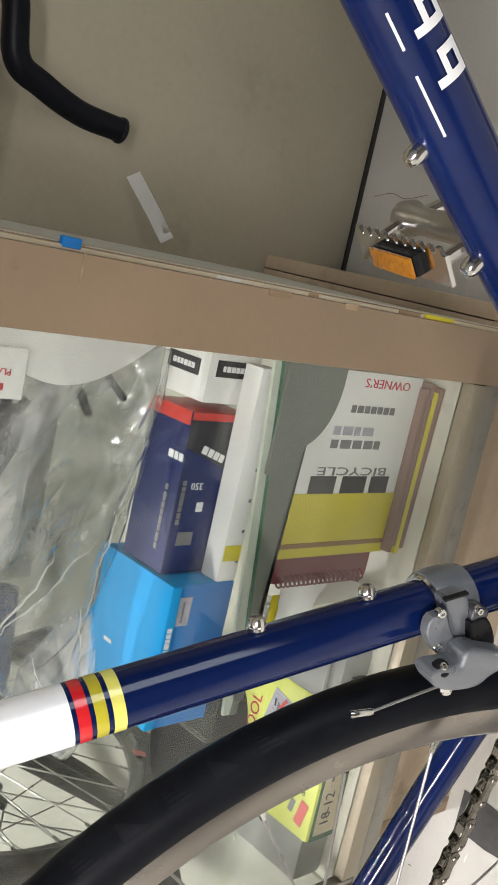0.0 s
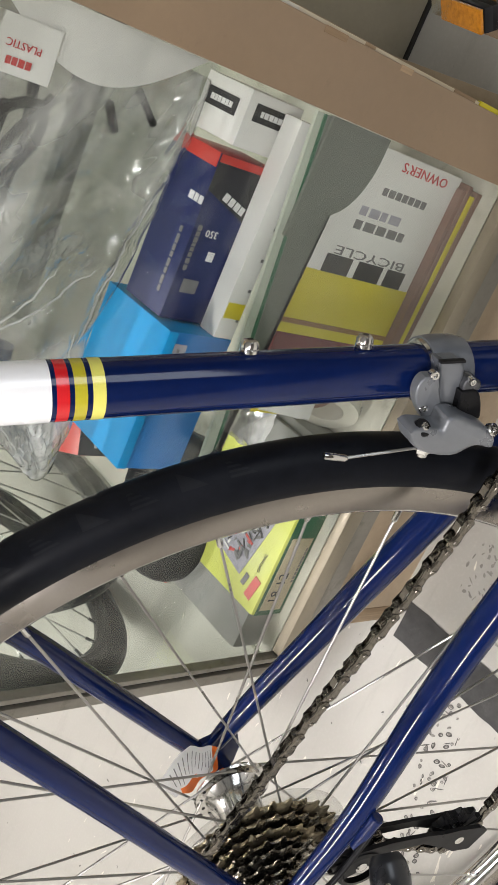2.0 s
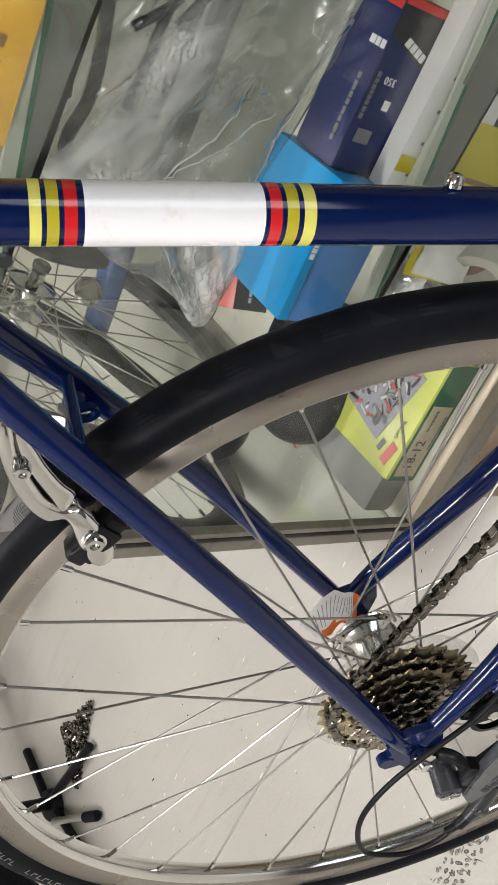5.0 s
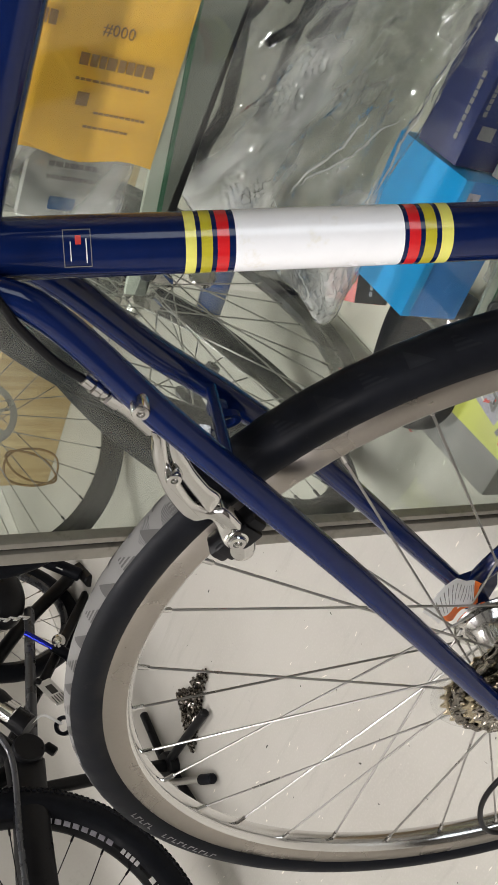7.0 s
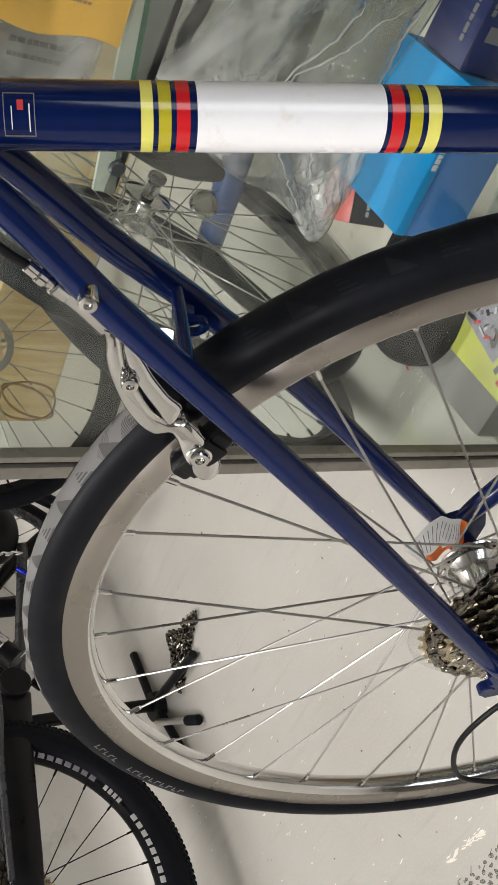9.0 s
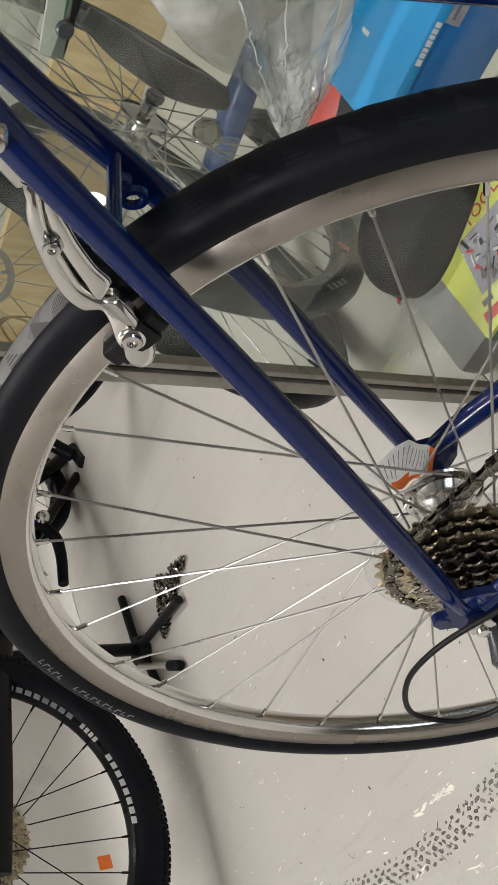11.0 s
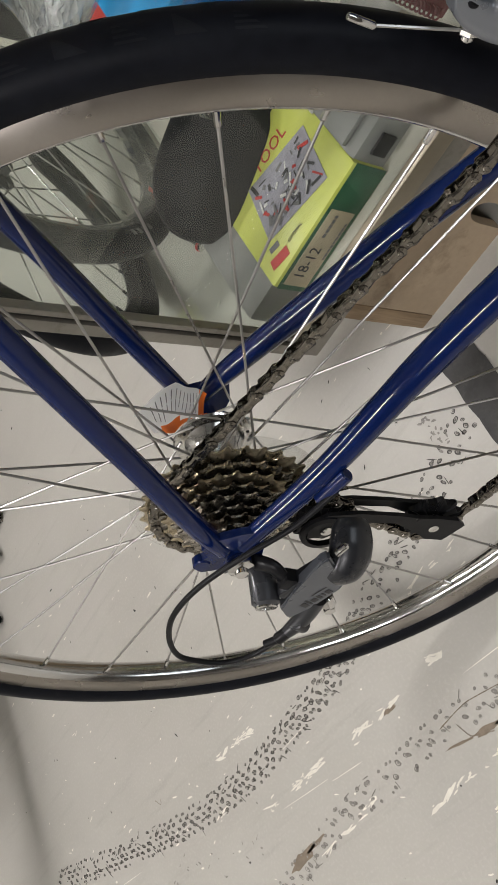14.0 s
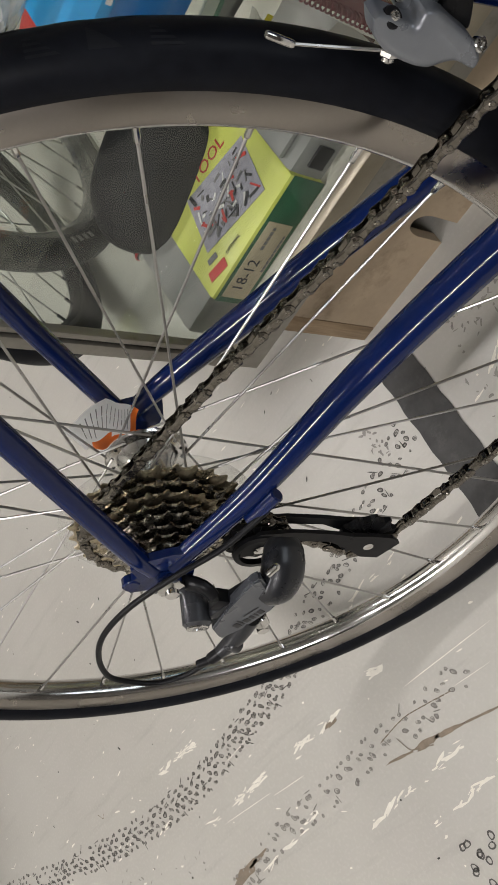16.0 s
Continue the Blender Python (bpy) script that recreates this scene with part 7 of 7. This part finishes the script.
fp("hang_tag", slab(bmesh.new(), (-0.0004, -0.036, -0.018), (0.0004, 0.036, 0.018), 0, pose(0.030, 1.565, 0.205, 18, 0, 8)), PAPER, "white hang tag")
bm = bmesh.new()
slab(bm, (0.0005, -0.005, -0.010), (0.001, 0.020, 0.006), 0, pose(0.030, 1.565, 0.205, 18, 0, 8))
for k in range(5):
    slab(bm, (0.0005, -0.032, -0.014 + 0.006 * k), (0.001, -0.010, -0.012 + 0.006 * k), 0, pose(0.030, 1.565, 0.205, 18, 0, 8))
fp("tag_print", bm, INK, "black printed bars")
fp("knob", rod(bmesh.new(), (0.03, 1.445, 0.258), (0.03, 1.425, 0.243), 0.010, 14, 0.003), BLACK)
fp("knob", rod(bmesh.new(), (0.03, 1.60, 0.232), (0.03, 1.592, 0.222), 0.006, 12, 0.002), BLACK)
wr = build_wheel(fb, along((-0.02, 0.11, 0.205), (1, 0.1, 0)), 0.205, 0.02, 0.016, DARKGREY, SATIN, SPOKE, 20, 0.04)
fp("pump_end", rod(bmesh.new(), (0.0, 1.93, 0.02), (0.03, 1.855, 0.02), 0.016, 18, 0.003), BLACK)

# floor stand
stand = holder("floor_stand", "black steel floor stand with a silver tube foot", "stand", pose(0.122, 1.268, 0.0))
for a, b in (((-0.014, 0.03, 0.0135), (-0.012, 0.140, 0.0135)), ((-0.010, 0.012, 0.0135), (0.200, -0.020, 0.0135)), ((0.0, 0.0, 0.0135), (0.05, -0.21, 0.0135))):
    part("leg", rod(bmesh.new(), a, b, 0.0088, 14, 0.003), BLACK, stand)
part("foot_tube", rod(bmesh.new(), (-0.003, -0.032, 0.0245), (0.088, -0.090, 0.0145), 0.0070, 16, 0.001), SATIN, stand, "silver tube")
part("foot_cap", rod(bmesh.new(), (0.086, -0.089, 0.0145), (0.124, -0.113, 0.012), 0.0098, 16, 0.003), RUBBER, stand, "black rubber cap")
part("upright", sweep(bmesh.new(), [(-0.01, 0.01, 0.0), (0.015, 0.0, 0.12), (0.02, 0.0, 0.30)], 0.013, 14), BLACK, stand)
part("hub_plate", rod(bmesh.new(), (-0.008, 0.005, 0.0), (-0.008, 0.005, 0.022), 0.03, 20, 0.003), BLACK, stand)

# wheel with a brake disc, far back, and a pine plank
w4 = holder("disc_wheel", "black bicycle wheel with a steel brake disc", "wheel", along((0.52, 1.883, 0.325), (0.78, -0.62, 0)))
r4 = build_wheel(w4, Matrix.Identity(4), 0.325, 0.02, 0.018, BLACK, BLACK, SPOKE, 28, 0.045)
bm = lathe(bmesh.new(), [(0.052, 0.054), (0.066, 0.054), (0.066, 0.056), (0.052, 0.056)], (0, 0, 0), (0, 0, 1), 48, closed=True)
for k in range(6):
    q = pose(0, 0, 0.055, 0, 0, 60 * k)
    slab(bm, (0.015, -0.003, -0.0009), (0.054, 0.003, 0.0009), 0, q)
part("brake_disc", bm, SATIN, r4, "drilled steel brake disc")
simple("pine_plank", (0.106, 2.142, 0.0), (1.136, 2.167, 0.20), PINE, "pale pine plank standing on edge on the floor", "plank", "", 0.002)
bm = bmesh.new()
for r, ph in ((0.062, 0.0), (0.055, 0.6)):
    sweep(bm, [(r * math.cos(a) * 0.62, 0.01 * math.sin(3 * a + ph), 0.07 + r * math.sin(a + ph)) for a in np.linspace(0, 2 * math.pi, 30, endpoint=False)], 0.0024, 6, closed=True)
thing("cable_loop", bm, INK_BROWN, "loop of thin brown cable hung on spokes", "cable", at=pose(0.45, 1.812, 0.145, 0, 0, 35))

# heap of loose chain
rnd = random.Random(31)
bm = bmesh.new()
n = 0
while n < 520:
    u, v = rnd.random(), rnd.random()
    if u + v > 1:
        u, v = 1 - u, 1 - v
    p = Vector((0.208, 1.235)) * (1 - u - v) + Vector((0.378, 1.302)) * u + Vector((0.248, 1.347)) * v
    if (p - Vector((0.307, 1.346))).length < 0.028 or noise.noise(Vector((p.x * 60, p.y * 60, 0))) < -0.28:
        continue
    h = rnd.uniform(0.002, 0.011)
    m = pose(p.x, p.y, h, rnd.uniform(-35, 35), rnd.uniform(-35, 35), rnd.uniform(0, 360))
    plate(bm, [(-0.0056, 0), (-0.0042, 0.0027), (0, 0.0014), (0.0042, 0.0027), (0.0056, 0), (0.0042, -0.0027), (0, -0.0014), (-0.0042, -0.0027)], m.translation, m.col[0].to_3d(), m.col[1].to_3d(), 0.0022)
    n += 1
thing("loose_chain", bm, STEEL, "tangled heap of oily bicycle chain on the floor", "chain", kind="stuff", smooth=False)

# ---- beside the case ----
bar = holder("handlebar", "black wrapped bar leaning on the steel cabinet", "handlebar", pose(2.16, 1.06, 0.0))
IN_BAR = bar.matrix_basis.inverted()
wrap = [IN_BAR @ Vector(p) for p in ((2.05, 1.12, 0.62), (1.960, 1.105, 0.520), (1.915, 1.10, 0.484), (1.865, 1.10, 0.472), (1.851, 1.10, 0.447), (1.839, 1.10, 0.410), (1.8355, 1.10, 0.370))]
part("bar_tape", sweep(bmesh.new(), curve_points(wrap, 8), [0.010, 0.0105, 0.0108, 0.0105, 0.0100], 18), RUBBER, bar, "black wrapped tape")
part("end_plug", rod(bmesh.new(), wrap[-1] + Vector((0, 0, 0.001)), wrap[-1] - Vector((0.0005, 0, 0.004)), 0.0112, 18, 0.0015), BLACK, bar, "round black end plug")
part("stem_tube", sweep(bmesh.new(), [IN_BAR @ p for p in curve_points([(2.05, 1.12, 0.62), (2.12, 1.10, 0.48), (2.15, 1.08, 0.20), (2.16, 1.06, 0.001)], 8)], 0.011, 14), BLACK, bar)
tag_bend = [(1.7540, 1.142, 0.2660), (1.7640, 1.140, 0.2775), (1.7740, 1.137, 0.2890), (1.7850, 1.139, 0.2990), (1.7955, 1.141, 0.3085), (1.8060, 1.143, 0.3180)]
bm, g = bmesh.new(), []
for p in tag_bend:
    side = Vector((0.0041, 0.0010, -0.0075))
    g.append([bm.verts.new(Vector(p) + side * s) for s in (-1, 1)])
for a, b in zip(g, g[1:]):
    bm.faces.new((a[0], b[0], b[1], a[1]))
bmesh.ops.solidify(bm, geom=list(bm.faces), thickness=0.0005)
tg = thing("paper_tag", bm, THINPAPER, "narrow white paper tag stuck to the steel cabinet", "tag")
simple("blue_scrap", (1.7410, 0.8300, 0.556), (1.7470, 0.8340, 0.568), CARD_SKY2, "small blue plastic scrap on the plywood edge", "scrap", "", 0.001)
simple("yellow_strip", (1.7400, 0.8290, 0.216), (1.7435, 0.8330, 0.252), CARD_YELLOW, "short yellow tape strip on the plywood edge", "tape", "", 0.0006)

# ---- marks on the floor ----
def blob(bm, x, y, rx, ry, turn, z, r, n=9, hole=0.0, mi=0, rough=0.25):
    """An irregular flat flake, or a ring of one."""
    ca, sa = math.cos(turn), math.sin(turn)
    out = []
    for k in range(n):
        a = 2 * math.pi * k / n
        j = 1 + r.uniform(-rough, rough)
        out.append((rx * j * math.cos(a), ry * j * math.sin(a)))
    place = lambda u, v: bm.verts.new((x + u * ca - v * sa, y + u * sa + v * ca, z))  # noqa: E731
    vs = [place(u, v) for u, v in out]
    if not hole:
        bm.faces.new(vs).material_index = mi
        return
    dx, dy = r.uniform(-0.15, 0.15) * rx, r.uniform(-0.15, 0.15) * ry
    ins = [place(u * hole + dx, v * hole + dy) for u, v in out]
    for k in range(n):
        j = (k + 1) % n
        bm.faces.new((vs[k], vs[j], ins[j], ins[k])).material_index = mi


def tyre_print(name, pts, width, rows, pitch, seed, keep, label, mats):
    r = random.Random(seed)
    line = curve_points([(x, y, 0) for x, y in pts], 24)
    bm, s, nxt, k = bmesh.new(), 0.0, 0.0, 0
    for a, b in zip(line, line[1:]):
        d = (b - a)
        step = d.length
        t = d.normalized()
        side = Vector((-t.y, t.x, 0))
        while nxt < s + step:
            p = a + t * (nxt - s)
            f = nxt / 1.2
            fade = keep(p.x)
            for i in range(rows):
                off = ((i + 0.5) / rows - 0.5) * width + r.uniform(-0.0013, 0.0013)
                q = p + side * off + t * (pitch * 0.5 * ((i + k) % 2) + r.uniform(-0.0016, 0.0016) + 0.2 * abs(off))
                if r.random() > fade:
                    continue
                w = width / rows * r.uniform(0.30, 0.56)
                ang = -0.25 + r.uniform(-0.35, 0.35) + 0.4 * (1 if i > rows / 2 else -1)
                outer = i in (0, rows - 1)
                blob(bm, q.x, q.y, w * (0.75 if outer else 1.1), w * r.uniform(0.5, 0.72), ang, 0.0004, r, 10, r.choice((0.45, 0.6, 0.7)) if p.x > 0.55 else 0.3, 0, 0.16)
                blob(bm, q.x + 0.15 * w, q.y, w * 0.5, w * 0.33, ang, 0.00055, r, 7, 0, 1)
                if r.random() < 0.16:
                    e = q + side * r.uniform(-0.006, 0.006) + t * 0.004
                    blob(bm, e.x, e.y, 0.006, 0.0006, ang + r.uniform(-0.7, 0.7), 0.0004, r, 6)
            nxt += pitch * (1.25 if p.x > 0.95 else 1.0)
            k += 1
        s += step
    return thing(name, bm, mats, label, "tyre print", kind="stuff", smooth=False)


tyre_print("tyre_print", [(0.145, 0.72), (0.4, 0.663), (0.557, 0.636), (0.7, 0.625), (0.818, 0.636), (0.913, 0.646), (0.995, 0.673), (1.059, 0.686), (1.128, 0.706), (1.176, 0.717), (1.222, 0.736)], 0.037, 5, 0.0082, 3, lambda x: 0.93 if 0.45 < x < 0.95 else 0.66, "dark knobbly tyre print on the grey paint", [PRINT, PRINT_PALE])
tyre_print("tyre_print", [(0.344, 0.438), (0.531, 0.47), (0.699, 0.499), (0.811, 0.516), (0.901, 0.518), (0.986, 0.524), (1.058, 0.521), (1.129, 0.526)], 0.033, 4, 0.0105, 4, lambda x: 0.68 if x > 0.66 else 0.3, "fainter broken tyre print on the grey paint", [PRINT_PALE, SCUFF])
r = random.Random(8)
bm = bmesh.new()
for k in range(14):
    blob(bm, r.uniform(1.013, 1.063), r.uniform(0.362, 0.407), 0.0046, 0.0036, r.uniform(0, 3), 0.0004, r, 10, 0.6, 0, 0.15)
thing("tyre_print", bm, PRINT, "small patch of round knob prints", "tyre print", kind="stuff", smooth=False)

# flaked paint: white streaks and chips, bare patches, specks
bm = bmesh.new()
for x0, y0, x1, y1, n, w in ((0.654, 0.675, 0.751, 0.666, 46, 0.004), (0.703, 0.579, 0.973, 0.576, 110, 0.0055), (0.717, 0.492, 0.875, 0.511, 50, 0.004), (0.602, 0.611, 0.631, 0.615, 16, 0.004), (1.031, 0.584, 1.05, 0.579, 18, 0.005), (0.94, 0.469, 1.085, 0.475, 30, 0.004), (1.006, 0.429, 1.123, 0.447, 24, 0.004), (1.052, 0.65, 1.14, 0.654, 16, 0.003), (1.289, 0.692, 1.369, 0.73, 20, 0.003)):
    a = math.atan2(y1 - y0, x1 - x0)
    for k in range(n):
        u = r.random()
        clump = noise.noise(Vector((u * 9, x0 * 50, 0)))
        if clump < -0.12:
            continue
        big = r.random() < 0.22
        blob(bm, x0 + (x1 - x0) * u, y0 + (y1 - y0) * u + r.gauss(0, w * 0.5), r.uniform(0.005, 0.016) if big else r.uniform(0.001, 0.006), r.uniform(0.0007, 0.0022) if big else r.uniform(0.0004, 0.0011), a + r.uniform(-0.35, 0.35), 0.0003 + 0.000004 * k, r, 9, 0, 0, 0.45)
for k in range(16):
    x, y = r.uniform(0.35, 1.2), r.uniform(0.40, 0.75)
    blob(bm, x, y, r.uniform(0.02, 0.07), r.uniform(0.00025, 0.0005), r.uniform(-0.12, 0.1), 0.00028, r, 12, 0, 0, 0.3)
for k in range(260):
    x, y = r.uniform(0.05, 1.45), r.uniform(0.36, 1.15)
    blob(bm, x, y, r.uniform(0.0008, 0.006), r.uniform(0.0004, 0.0014), r.uniform(-0.5, 0.4), 0.0003, r, 7, 0, 0, 0.45)
thing("paint_chips", bm, CHIP, "white flakes where the floor paint has chipped", "paint chips", kind="stuff", smooth=False)
bm = bmesh.new()
for x0, y0, x1, y1, w in ((0.696, 0.508, 0.75, 0.513, 0.0065), (0.736, 0.512, 0.775, 0.516, 0.0022), (0.994, 0.504, 1.033, 0.498, 0.0014), (1.033, 0.498, 1.067, 0.495, 0.0038), (1.062, 0.495, 1.099, 0.49, 0.0024), (0.943, 0.572, 0.965, 0.573, 0.003), (1.096, 0.49, 1.154, 0.48, 0.0012)):
    a = math.atan2(y1 - y0, x1 - x0)
    blob(bm, (x0 + x1) / 2, (y0 + y1) / 2, math.hypot(x1 - x0, y1 - y0) / 2, w, a, 0.00045, r, 18, 0, 0, 0.28)
thing("bare_patches", bm, BARE, "bare brown patches worn through the floor paint", "floor wear", kind="stuff", smooth=False)
bm = bmesh.new()
# cracks and scratches
cracks = bmesh.new()
for pts in (((1.851, 1.13), (1.857, 1.106), (1.853, 1.086), (1.86, 1.056)), ((1.021, 0.517), (1.028, 0.502), (1.036, 0.498), (1.057, 0.491)), ((1.107, 0.519), (1.068, 0.525), (1.039, 0.528), (1.0, 0.524)), ((0.484, 0.696), (0.493, 0.686), (0.498, 0.691))):
    line = curve_points([(x, y, 0) for x, y in pts], 5)
    for a, b in zip(line, line[1:]):
        d = (b - a)
        blob(cracks, (a.x + b.x) / 2, (a.y + b.y) / 2, d.length * 0.62, 0.0006, math.atan2(d.y, d.x), 0.0005, r, 6)
thing("floor_cracks", cracks, BARE, "fine brown cracks in the floor paint", "floor wear", kind="stuff", smooth=False)
for k in range(130):
    x, y = r.uniform(0.05, 1.4), r.uniform(0.36, 1.5)
    blob(bm, x, y, r.uniform(0.0006, 0.003), r.uniform(0.0004, 0.0012), r.uniform(0, 3.1), 0.00035, r, 6, 0, 0, 0.4)
for x, y in ((0.613, 0.926), (0.589, 0.74), (0.737, 1.114), (0.492, 1.393), (0.656, 0.792), (0.424, 1.093)):
    blob(bm, x, y, 0.004, 0.0014, r.uniform(0, 3), 0.0004, r, 7, 0, 0, 0.4)
thing("floor_specks", bm, GAP, "dark specks and fine cracks in the floor paint", "dirt", kind="stuff", smooth=False)
bm = bmesh.new()
for x0, y0, x1, y1, n in ((1.324, 0.764, 1.391, 0.767, 40), (1.179, 0.767, 1.204, 0.73, 26), (1.308, 0.691, 1.408, 0.72, 40), (1.455, 0.61, 1.608, 0.688, 50), (0.444, 0.6, 0.685, 0.551, 20)):
    a = math.atan2(y1 - y0, x1 - x0)
    for k in range(n):
        u = r.random()
        blob(bm, x0 + (x1 - x0) * u, y0 + (y1 - y0) * u + r.gauss(0, 0.012), r.uniform(0.001, 0.0038), r.uniform(0.0006, 0.0018), a + r.uniform(-1.5, 1.5), 0.00032 + 0.000003 * k, r, 8, 0, 0, 0.4)
thing("scuff_marks", bm, SCUFF, "grey rubber scuffs by the plinth", "scuffs", kind="stuff", smooth=False)
# duct tape
bm, g = bmesh.new(), []
for i in range(33):
    y = 0.42 + 0.405 * i / 32
    g.append([bm.verts.new((1.238 + 0.045 * s + 0.0009 * math.sin(i * 1.9 + s) + 0.012 * (0.62 - y) * 0.2, y, 0.0008 + 0.0003 * math.sin(i * 1.3 + 3 * s))) for s in (0, 0.33, 0.66, 1)])
for a, b in zip(g, g[1:]):
    for k in range(3):
        bm.faces.new((a[k], a[k + 1], b[k + 1], b[k]))
thing("duct_tape", bm, TAPE, "strip of worn silver duct tape on the floor", "tape")
